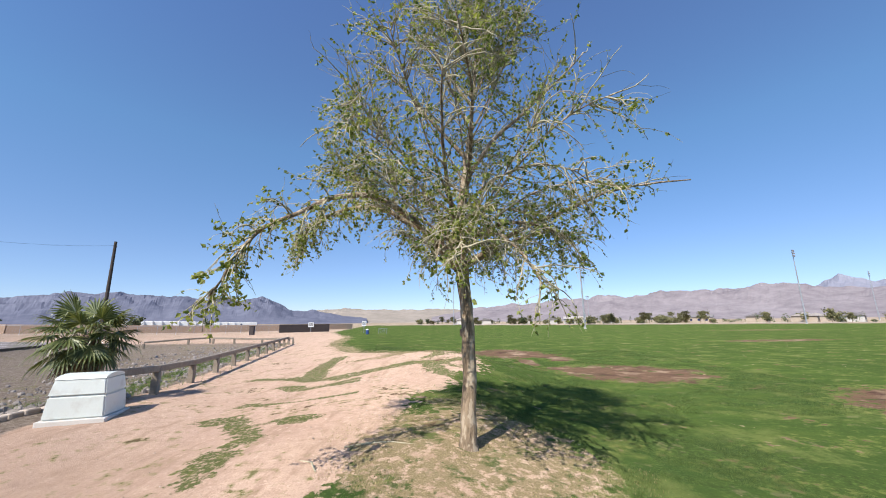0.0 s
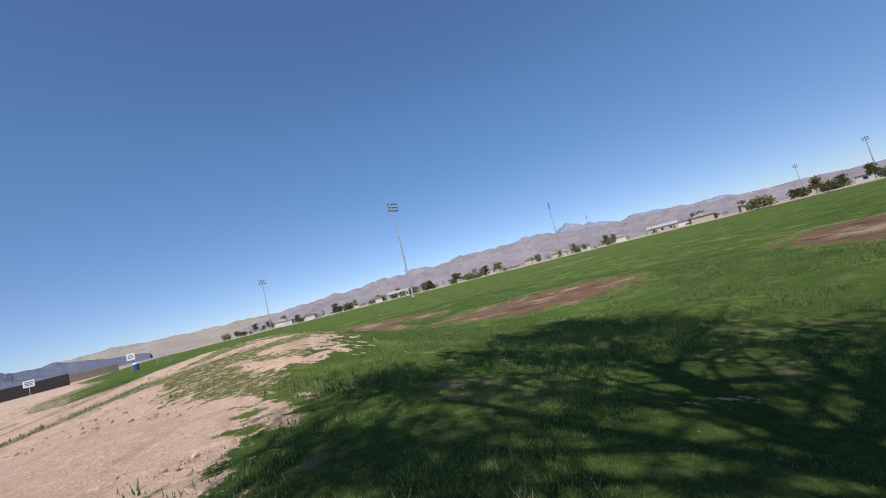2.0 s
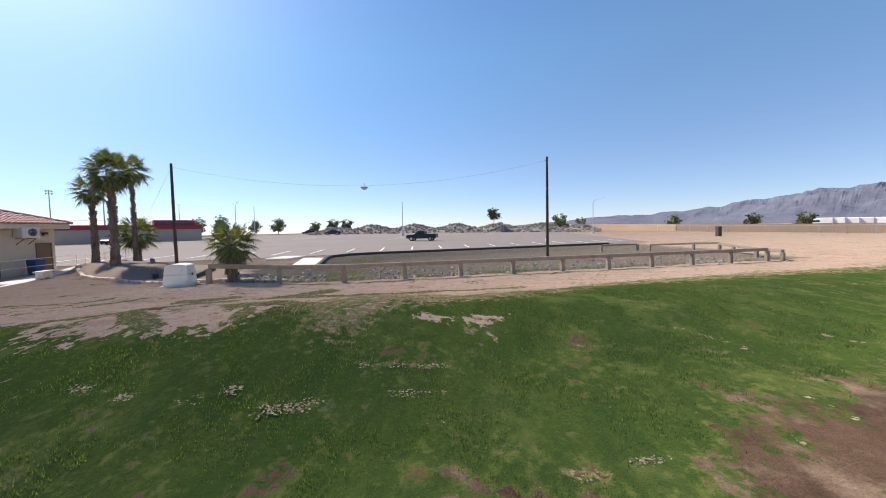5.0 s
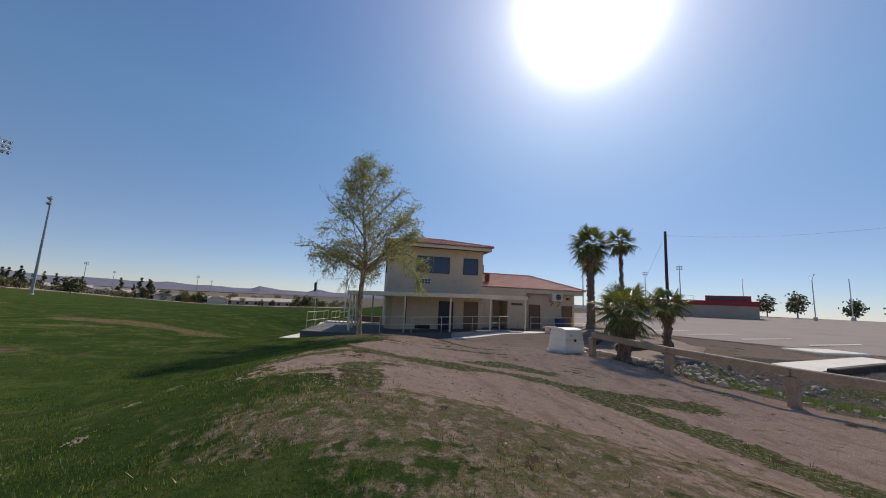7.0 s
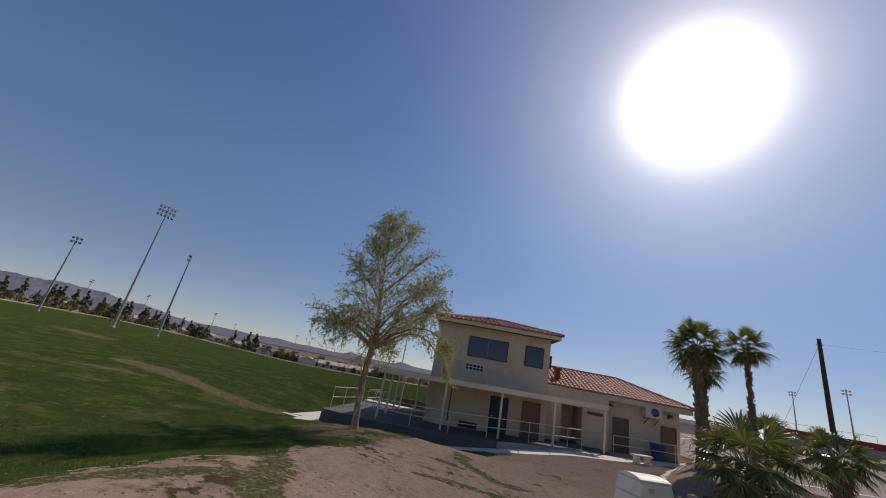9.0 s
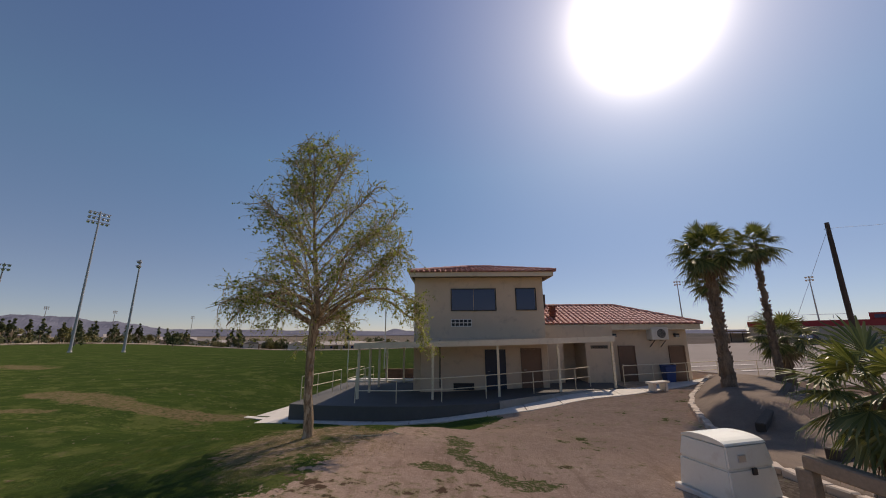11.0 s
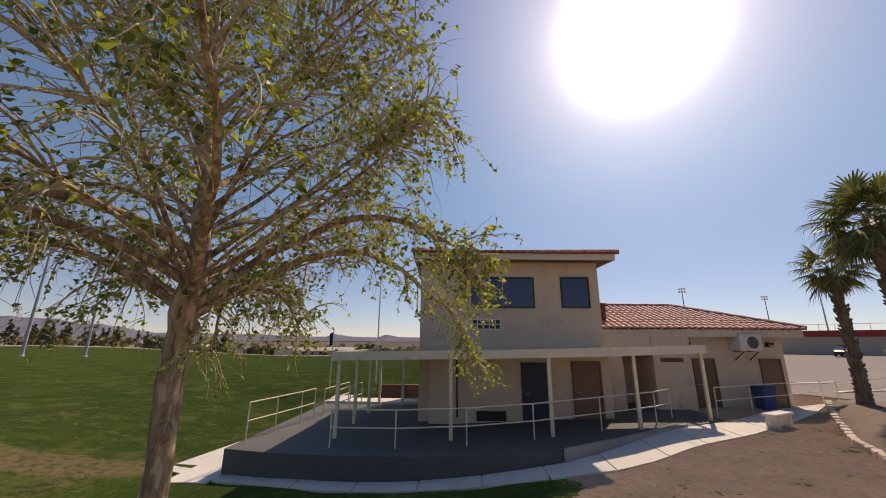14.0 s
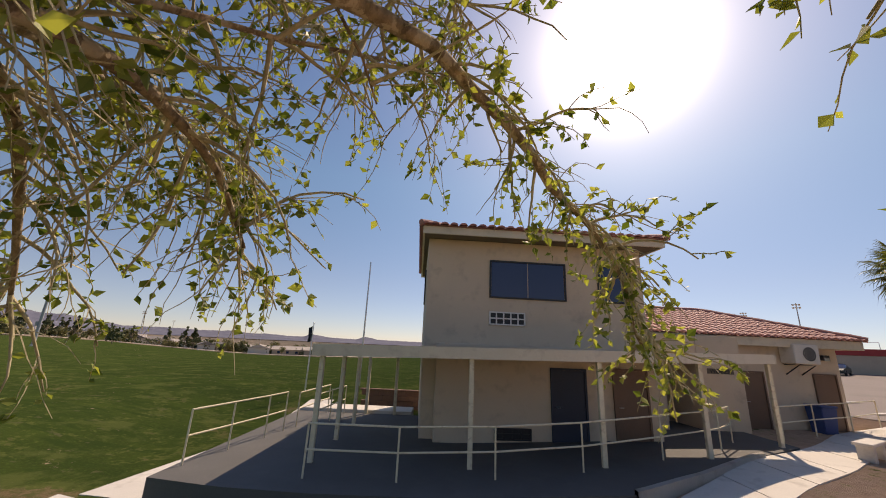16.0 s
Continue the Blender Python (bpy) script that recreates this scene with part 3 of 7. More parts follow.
def hip_roof(parent, x0, y0, x1, y1, z, rise, ridge0, ridge1, name="roof", loose=False):
    """A tiled hip roof: boards below, and rows of barrel tiles on each slope as pieces of their own mesh."""
    yr = (y0 + y1) / 2
    c = [Vector(p) for p in ((x0, y0, z), (x1, y0, z), (x1, y1, z), (x0, y1, z), (ridge0, yr, z + rise), (ridge1, yr, z + rise))]
    bm = bmesh.new()
    vs = [bm.verts.new(p) for p in c]
    for q in ((0, 1, 5, 4), (1, 2, 5), (2, 3, 4, 5), (3, 0, 4), (3, 2, 1, 0)):
        bm.faces.new([vs[i] for i in q])
    roof = part(name, bm, M["tile_under"], parent, "low hip roof of red clay barrel tiles")
    verts, faces, loose_at = [], [], []
    for a, b, top_a, top_b in ((c[2], c[3], c[5], c[4]), (c[1], c[2], c[5], c[5]), (c[3], c[0], c[4], c[4]), (c[0], c[1], c[4], c[5])):
        along, n = (b - a), max(2, int((b - a).length / 0.3))
        u = along.normalized()
        up = ((top_a - a) - u * (top_a - a).dot(u))
        length, up = up.length, up.normalized()
        nrm = u.cross(up)
        nrm = nrm if nrm.z > 0 else -nrm
        pa, pb = (top_a - a).dot(u), (top_b - a).dot(u)
        for k in range(n):
            s = (k + 0.5) * along.length / n
            lim = length
            if s < pa:
                lim = length * s / max(pa, 1e-3)
            if s > pb:
                lim = min(lim, length * (along.length - s) / max(along.length - pb, 1e-3))
            rows, w = max(1, int(lim / 0.4)), 0.42 * along.length / n
            for r in range(rows):
                lo, hi = r * lim / rows - 0.03, (r + 1) * lim / rows
                if a is c[2] and loose and len(loose_at) < 300:
                    turn = Matrix((u, up, nrm)).transposed().to_4x4()
                    loose_at.append(Matrix.Translation(a + u * s + up * lo) @ turn @ Matrix.Diagonal((w / 0.13, (hi - lo) / 0.4, 1, 1)))
                    continue
                base = len(verts)
                for t, lift in ((lo, 0.035), (hi, 0.01)):
                    for ang in (0, 50, 90, 130, 180):
                        verts.append(a + u * (s - w * math.cos(radians(ang))) + up * t + nrm * (lift + 0.07 * math.sin(radians(ang))))
                for j in range(4):
                    faces.append((base + j, base + j + 1, base + j + 6, base + j + 5))
                faces.append((base, base + 1, base + 2, base + 3, base + 4))
    if loose_at:
        tv = [(-0.13 * math.cos(radians(g)), t, lift + 0.07 * math.sin(radians(g))) for t, lift in ((0, 0.035), (0.4, 0.01)) for g in (0, 50, 90, 130, 180)]
        me = bpy.data.meshes.new("tile")
        me.from_pydata(tv, [], [(j, j + 1, j + 6, j + 5) for j in range(4)] + [(0, 1, 2, 3, 4)])
        me.materials.append(M["tile"])
        for m in loose_at:
            t = new("tile", me)
            t.parent = roof
            t.matrix_basis = m
    tagged(mesh_part("roof_tile", verts, faces, M["tile"], roof), kind="stuff")
    for p, q in ((c[4], c[5]), (c[0], c[4]), (c[3], c[4]), (c[1], c[5]), (c[2], c[5])):
        d = q - p
        if d.length > 0.2:
            part("ridge_cap", tubed([p + d * (i / 12) + Vector((0, 0, 0.06)) for i in range(13)], [0.10 + 0.015 * (i % 2) for i in range(13)]), M["tile"], roof)
    return roof


def window(parent, u0, u1, z0, z1, y, panes=2, name="window"):
    w = thing(name, pose((u0 + u1) / 2, y, z0), "dark glass window in a slim frame, sky blue coloured in", "")
    w.parent = parent
    hw, h = (u1 - u0) / 2, z1 - z0
    bm = bmesh.new()
    for a in ((-hw, -0.06, 0, hw, 0.02, 0.05), (-hw, -0.06, h - 0.05, hw, 0.02, h), (-hw, -0.06, 0.05, -hw + 0.05, 0.02, h - 0.05), (hw - 0.05, -0.06, 0.05, hw, 0.02, h - 0.05)):
        box(bm, *a)
    part("frame", bm, M["black"], w)
    step = (2 * hw - 0.1) / panes
    for k in range(panes):
        part("pane", boxed(-hw + 0.05 + k * step + 0.012, -0.035, 0.05, -hw + 0.05 + (k + 1) * step - 0.012, -0.02, h - 0.05, bevel=0), M["glass"], w)
    return w


def door(parent, u0, u1, y, mat, label, h=2.05, name="door", z=0.0):
    d = thing(name, pose((u0 + u1) / 2, y, z), label, "")
    d.parent = parent
    hw = (u1 - u0) / 2
    bm = bmesh.new()
    box(bm, -hw - 0.06, -0.02, 0, -hw, 0.05, h + 0.06)
    box(bm, hw, -0.02, 0, hw + 0.06, 0.05, h + 0.06)
    box(bm, -hw, -0.02, h, hw, 0.05, h + 0.06)
    part("frame", bm, mat, d)
    part("leaf", boxed(-hw + 0.004, -0.03, 0.015, hw - 0.004, 0.02, h - 0.004, bevel=0.004), mat, d)
    part("handle", tubed([(hw - 0.08, 0.03, 1.0), (hw - 0.08, 0.08, 1.0), (hw - 0.19, 0.08, 1.0)], 0.013), M["steel"], d, "steel lever handle")
    return d


def vent_grille(parent, u0, u1, z0, z1, y, mat, cols=4):
    v = thing("wall_vent", pose((u0 + u1) / 2, y, z0), "louvred wall vent set in the stucco", "")
    v.parent = parent
    hw, h = (u1 - u0) / 2, z1 - z0
    part("backing", boxed(-hw, 0.0, 0, hw, 0.012, h, bevel=0), M["black"], v)
    bm = bmesh.new()
    for a in ((-hw, 0.012, 0, hw, 0.05, 0.04), (-hw, 0.012, h - 0.04, hw, 0.05, h), (-hw, 0.012, 0, -hw + 0.04, 0.05, h), (hw - 0.04, 0.012, 0, hw, 0.05, h), (-hw, 0.012, h / 2 - 0.02, hw, 0.045, h / 2 + 0.02)):
        box(bm, *a)
    part("frame", bm, mat, v)
    for k in range(1, cols):
        x = -hw + 2 * hw * k / cols
        part("slat", boxed(x - 0.02, 0.012, 0.04, x + 0.02, 0.045, h - 0.04, bevel=0), mat, v)
    return v


def house():
    """Local x runs to the world's +x, so places along the front, seen from the field, count down from 0 to -15."""
    h = thing("clubhouse", HOUSE, "two-storey tan stucco clubhouse with red tile hip roofs", "building")
    # walls, butted end to end
    part("tower_wall", boxed(-5.6, -6.4, -0.3, 1.7, 0, 6.0, bevel=0.02), M["stucco"], h)
    part("lower_wall", boxed(-5.55, 0.002, -0.3, 1.3, 0.4, 2.62, bevel=0.02), M["stucco"], h)
    part("wing_wall", boxed(-14.75, -9.0, -0.3, -9.852, -2.25, 3.3, bevel=0.01), M["stucco"], h)
    part("wing_wall", boxed(-9.85, -9.0, -0.3, -8.202, -1.3, 3.3, bevel=0.01), M["stucco"], h)
    part("wing_wall", boxed(-8.2, -9.0, -0.3, -6.902, -3.2, 3.3, bevel=0.01), M["stucco"], h)
    part("wing_wall", boxed(-6.9, -9.0, -0.3, -5.602, -1.3, 3.3, bevel=0.01), M["stucco"], h)
    part("recess_header", boxed(-8.198, -1.6, 2.3, -6.904, -1.32, 3.3, bevel=0.01), M["stucco"], h)
    part("wing_fascia", boxed(-15.25, -1.78, 3.05, -5.62, -1.70, 3.38, bevel=0.01), M["trim"], h)
    part("end_fascia", boxed(-15.33, -9.5, 3.05, -15.254, -1.7, 3.38, bevel=0.01), M["trim"], h)
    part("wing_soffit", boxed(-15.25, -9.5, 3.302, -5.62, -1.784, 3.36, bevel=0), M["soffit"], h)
    hip_roof(h, -15.45, -9.7, -5.62, -1.6, 3.39, 1.35, -12.0, -6.4, "wing_roof", True)
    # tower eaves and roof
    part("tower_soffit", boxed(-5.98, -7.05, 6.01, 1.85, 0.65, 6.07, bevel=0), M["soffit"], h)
    bm = bmesh.new()
    for a in ((-6.05, 0.652, 5.96, 1.9, 0.72, 6.2), (-6.05, -7.12, 5.96, 1.9, -7.052, 6.2), (-6.05, -7.05, 5.96, -5.982, 0.65, 6.2), (1.852, -7.05, 5.96, 1.92, 0.65, 6.2)):
        box(bm, *a)
    part("tower_fascia", bm, M["trim"], h)
    hip_roof(h, -6.15, -7.25, 2.0, 0.85, 6.21, 0.95, -2.7, -1.5, "tower_roof")
    # openings
    window(h, -2.93, -0.36, 4.10, 5.36, 0.03, 2)
    window(h, -5.19, -4.02, 4.12, 5.38, 0.03, 1)
    w = window(h, -0.6, 0.6, 4.15, 5.4, 0.0, 2)
    w.matrix_basis = pose(1.73, -3.0, 4.15, 0, 0, -90)
    vent_grille(h, -1.53, -0.36, 3.24, 3.66, 0.002, M["white_paint"], 5)
    vent_grille(h, -1.55, -0.46, -0.02, 0.31, 0.402, M["black"], 4)
    door(h, -3.2, -2.22, 0.42, M["door_blue"], "dark blue steel door under the porch", z=-0.09)
    door(h, -5.12, -4.14, 0.42, M["door_brown"], "brown steel door under the porch", z=-0.03)
    door(h, -11.45, -10.55, -2.23, M["door_brown"], "brown steel door in the stucco wall")
    door(h, -14.45, -13.6, -2.23, M["door_brown"], "reddish-brown steel door by the corner")
    # sign, lettered
    plate = part("sign_plate", boxed(-9.5, -1.296, 1.98, -8.5, -1.28, 2.16, bevel=0.004), M["soffit"], h, "small tan restroom sign plate")
    fc = bpy.data.curves.new("sign_text", "FONT")
    fc.body, fc.size, fc.extrude, fc.align_x = "WOMEN", 0.21, 0.006, "CENTER"
    txt = new("sign_text", fc)
    txt.data.materials.append(M["black"])
    txt.parent = plate
    txt.matrix_basis = pose(-9.0, -1.27, 2.0, 90, 0, 180)
    # small fittings on the walls
    for u in (-10.3, -14.1):
        lampb = part("wall_lamp", boxed(u - 0.14, -2.25, 2.62, u + 0.14, -2.05, 2.82, bevel=0.02), M["black"], h, "dark boxy wall lamp")
        part("lens", boxed(u - 0.11, -2.07, 2.6, u + 0.11, -2.035, 2.72, bevel=0.005), M["lamp_face"], lampb)
    part("meter_box", boxed(-10.12, -2.245, 2.45, -9.86, -2.1, 2.95, bevel=0.01), M["trim"], h)
    part("downpipe", tubed([(0.25, 0.43, 0.1), (0.25, 0.43, 2.5)], 0.03), M["black"], h)
    tv = part("roof_vent", tubed([(-6.9, -2.9, 3.9), (-6.9, -2.9, 4.5)], 0.2, 12), M["rust"], h, "rust-red metal roof ventilator")
    part("vent_cap", tubed([(-6.9, -2.9, 4.5), (-6.9, -2.9, 4.6), (-6.9, -2.9, 4.66)], [0.3, 0.28, 0.05], 12), M["rust"], tv)
    part("vent_ring", tubed([(-6.9, -2.9, 4.22), (-6.9, -2.9, 4.30)], [0.28, 0.28], 12), M["rust"], tv)
    part("window_cooler", boxed(-5.95, -1.6, 4.3, -5.602, -0.9, 5.1, bevel=0.02), M["dark_wall"], h, "dark window air cooler on the tower side")
    # wall air conditioner on brackets
    ac = part("air_conditioner", boxed(-13.3, -2.22, 2.46, -12.3, -1.58, 3.18, bevel=0.03), M["ac"], h, "cream wall air conditioner on steel brackets")
    bm = bmesh.new()
    bmesh.ops.create_circle(bm, cap_ends=True, radius=0.26, segments=24, matrix=pose(-12.87, -1.574, 2.82, -90))
    part("fan_opening", bm, M["black"], ac)
    bm = bmesh.new()
    for r in (0.07, 0.14, 0.2, 0.26):
        tube(bm, [(-12.87 + r * math.cos(a), -1.565, 2.82 + r * math.sin(a)) for a in (2 * math.pi * k / 20 for k in range(21))], 0.006, 4)
    part("fan_guard", bm, M["ac"], ac)
    for u in (-13.12, -12.47):
        part("bracket", tubed([(u, -2.23, 2.04), (u, -1.65, 2.42), (u, -2.23, 2.42)], 0.025, 6), M["black"], ac)
    return h


house()


# ---- porch ----
def floor_z(x, y=0.0):
    """Height of the porch floor, which falls a little towards the field."""
    return float(np.interp(x, [-12, -8.5, -6, -1.5], [0.11, 0.10, 0.05, -0.13]))


def porch_front(s):
    """The front line of the porch roof, from its left end (0) to its right end (1)."""
    xs, ys = [2.1, -1.6, -4.7, -7.7, -11.0], [-2.45, -2.56, -2.68, -3.52, -5.1]
    x = 2.1 - 13.1 * s
    return x, float(np.interp(-x, [-v for v in xs], ys))


def strip(path_a, path_b, z0, z1, n=24):
    """A slab between two lines, each given by its points for 0 to 1."""
    bm = bmesh.new()
    rows = []
    for k in range(n + 1):
        (xa, ya), (xb, yb) = path_a(k / n), path_b(k / n)
        za, zb = (z0(xa, ya), z0(xb, yb)) if callable(z0) else (z0, z0)
        ta, tb = (z1(xa, ya), z1(xb, yb)) if callable(z1) else (z1, z1)
        rows.append([bm.verts.new(p) for p in ((xa, ya, za), (xb, yb, zb), (xb, yb, tb), (xa, ya, ta))])
    for a, b in zip(rows, rows[1:]):
        for k in range(4):
            bm.faces.new((a[k], a[(k + 1) % 4], b[(k + 1) % 4], b[k]))
    bm.faces.new(rows[0][::-1])
    bm.faces.new(rows[-1])
    bmesh.ops.recalc_face_normals(bm, faces=bm.faces)
    return bm


def porch():
    p = thing("porch_roof", (0, 0, 0), "low cream-edged porch roof wrapped round the clubhouse", "porch")
    zt = lambda x, y: 2.16 + 0.02 * (2.1 - x)
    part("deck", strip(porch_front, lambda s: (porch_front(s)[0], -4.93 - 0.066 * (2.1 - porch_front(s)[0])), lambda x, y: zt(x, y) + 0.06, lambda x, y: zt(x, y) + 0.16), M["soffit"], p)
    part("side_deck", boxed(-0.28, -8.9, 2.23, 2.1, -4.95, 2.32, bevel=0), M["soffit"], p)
    part("fascia", strip(lambda s: (porch_front(s)[0], porch_front(s)[1] + 0.06), lambda s: (porch_front(s)[0], porch_front(s)[1] + 0.004), lambda x, y: zt(x, y), lambda x, y: zt(x, y) + 0.27), M["trim"], p)
    part("side_fascia", boxed(2.104, -8.9, 2.16, 2.16, -2.39, 2.43, bevel=0), M["trim"], p)
    part("end_fascia", strip(lambda s: (-11.004, -5.05 - s * 1.9), lambda s: (-11.06, -5.05 - s * 1.9), 2.42, 2.69, 2), M["trim"], p)
    spots = [(-1.62, -2.66), (-4.72, -2.80), (-7.72, -3.64), (-10.85, -5.15), (1.95, -2.6)] + [(1.95, -4.65), (1.95, -6.7), (1.95, -8.7), (0.85, -8.7)]
    for x, y in spots:
        part("post", boxed(x - 0.055, y - 0.055, floor_z(x) - 0.02, x + 0.055, y + 0.055, zt(x, y) + 0.07, bevel=0.006), M["rail_paint"], p)
    return p


porch()


def slab_front(s):
    x = 4.58 - 15.98 * s
    return x, float(np.interp(-x, [-4.58, -3.1, -1.4, 0.5, 2.5, 4.65, 6.5, 8.9, 11.4], [-1.28, -1.0, -0.9, -0.94, -1.08, -1.2, -2.2, -3.8, -5.2]))


def walk_out(s):
    x = 7.0 - 26.8 * s
    return x, float(np.interp(-x, [-7.0, -4.2, -1.5, 0.5, 2.7, 4.35, 5.7, 6.8, 8.4, 10.7, 12.9, 15, 19.8], [-1.9, -0.72, -0.25, -0.3, -0.28, -0.22, -0.32, -0.75, -1.8, -3.1, -4.6, -6.2, -8.6]))


def walk_in(s):
    x, y = walk_out(s)
    return x, y - float(np.interp(-x, [-7.0, -4.6, -1.5, 0.5, 2.7, 4.65, 6.5, 8.9, 12], [0.3, 0.5, 0.62, 0.62, 0.78, 0.94, 1.5, 1.75, 1.5]))


tagged(part("porch_floor", strip(slab_front, lambda s: (slab_front(s)[0], -8.8), -1.2, floor_z, 40), M["slab"]), "raised concrete porch floor, deep shade put into its colour", "floor", kind="structure")
WALK = tagged(part("walkway", strip(walk_out, walk_in, lambda x, y: zland(x, y) - 0.25, lambda x, y: zland(x, y) + 0.005, 52), M["concrete"]), "curved pale concrete footpath round the porch", "path", kind="structure")
for k in range(17):
    lo, hi = (k + 0.012) / 17, (k + 0.988) / 17
    part("slab", strip(lambda s: walk_out(lo + (hi - lo) * s), lambda s: walk_in(lo + (hi - lo) * s), lambda x, y: zland(x, y) - 0.1, lambda x, y: zland(x, y) + 0.035, 3), M["concrete"], WALK)


# pale strip added to draw the sunlit edge of the porch floor
tagged(part("ramp_kerb", strip(lambda k: (lambda q: (q[0], q[1] + 0.07))(slab_front(0.575 + 0.3 * k)), lambda k: (lambda q: (q[0], q[1] - 0.07))(slab_front(0.575 + 0.3 * k)), lambda x, y: zland(x, y) - 0.3, lambda x, y: floor_z(x) + 0.08, 20), M["concrete"]), "low pale concrete strip for the sunlit edge of the porch ramp", "kerb", kind="structure")
tagged(part("side_walkway", strip(lambda k: (6.6 - 1.2 * k, -2.25 - 7.0 * k), lambda k: (4.62, -1.9 - 7.35 * k), lambda x, y: zland(x, y) - 0.2, lambda x, y: zland(x, y) + 0.02, 16), M["concrete"]), "pale concrete footpath beside the raised porch", "path", kind="structure")


# ---- fence, cabinet and poles ----
FENCE = [(float(fence_x(y)), y) for y in np.linspace(9.2, 38.8, 12)]


def low_fence(name, spots, label, height=0.62):
    f = thing(name, (*spots[0], zland(*spots[0])), label, "fence")
    base = f.matrix_basis.translation
    tops = []
    for i, (x, y) in enumerate(spots):
        z = zland(x, y)
        rnd = random.Random(i * 7 + int(x * 10))
        bm = boxed(-0.1, -0.1, -0.15, 0.1, 0.1, height - 0.02, bevel=0.018, m=Matrix.Translation(Vector((x, y, z)) - base) @ pose(0, 0, 0, rnd.uniform(-2, 2), rnd.uniform(-2, 2), 18 + rnd.uniform(-6, 6)))
        part("post", bm, M["wood"], f)
        tops.append(Vector((x, y, z + height)) - base)
    for i in range(0, len(tops) - 1):
        a, b = tops[i], tops[i + 1]
        d = b - a
        over = 0.12 if i in (0, len(tops) - 2) else 0
        m = Matrix.Translation((a + b) / 2) @ d.to_track_quat("X", "Z").to_matrix().to_4x4()
        n = d.length / 2 - 0.004
        part("rail", boxed(-n, -0.09, -0.02, n, 0.09, 0.17, bevel=0.02, m=m), M["wood"], f)
    return f


low_fence("rail_fence", FENCE, "low weathered timber rail fence along the dirt path", 0.66)


# ---- the tree by the path ----
class Bars:
    """Round bars gathered into one mesh."""

    def __init__(self):
        self.verts, self.faces = [], []

    def add(self, pts, radii, seg=5, wobble=0.0, rnd=None):
        side, first = None, len(self.verts)
        for i, p in enumerate(pts):
            d = (pts[min(i + 1, len(pts) - 1)] - pts[max(i - 1, 0)]).normalized()
            side = d.orthogonal().normalized() if side is None else (side - d * side.dot(d)).normalized()
            up = d.cross(side)
            for k in range(seg):
                a = 2 * math.pi * k / seg
                r = radii[i] * (1 + (rnd.uniform(-wobble, wobble) if wobble else 0))
                self.verts.append(p + r * (math.cos(a) * side + math.sin(a) * up))
        for i in range(len(pts) - 1):
            for k in range(seg):
                a, b = first + i * seg + k, first + i * seg + (k + 1) % seg
                self.faces.append((a, b, b + seg, a + seg))
        self.faces.append(tuple(first + (len(pts) - 1) * seg + k for k in range(seg)))

    def part(self, name, mat, parent, label="", smooth=True):
        ob = mesh_part(name, self.verts, self.faces, mat, parent, label)
        if smooth:
            for f in ob.data.polygons:
                f.use_smooth = True
        return ob


def bend(start, way, length, droop, n, rnd, wander=0.12):
    """A bough: from start along way, falling more and more towards its end."""
    pts, d = [start.copy()], way.normalized()
    for i in range(n):
        d = (d + Vector((rnd.uniform(-wander, wander), rnd.uniform(-wander, wander), rnd.uniform(-wander, wander) - droop * (i + 1) / n))).normalized()
        pts.append(pts[-1] + d * (length / n))
    return pts


def clear_of_lane(p, gap=1.1):
    """Whether a place is clear of the low lane beside the trunk."""
    a, b = Vector((-2.4, 10.3, 2.7)), Vector((-1.0, 5.2, 2.85))
    t = max(0, min(1, (p - a).dot(b - a) / (b - a).length_squared))
    return (p - a - (b - a) * t).length > gap


def leaf(verts, faces, p, d, size, rnd):
    """A pointed leaf, folded a little along its midrib."""
    side = d.cross(Vector((rnd.uniform(-1, 1), rnd.uniform(-1, 1), rnd.uniform(-1, 1)))).normalized()
    nrm = d.cross(side)
    b = len(verts)
    fold = nrm * size * 0.12
    verts += [p, p + d * size * 0.4 + side * size * 0.36 + fold, p + d * size * 1.05, p + d * size * 0.4 - side * size * 0.36 + fold, p + d * size * 0.45]
    faces += [(b, b + 1, b + 4), (b + 1, b + 2, b + 4), (b, b + 4, b + 3), (b + 4, b + 2, b + 3)]


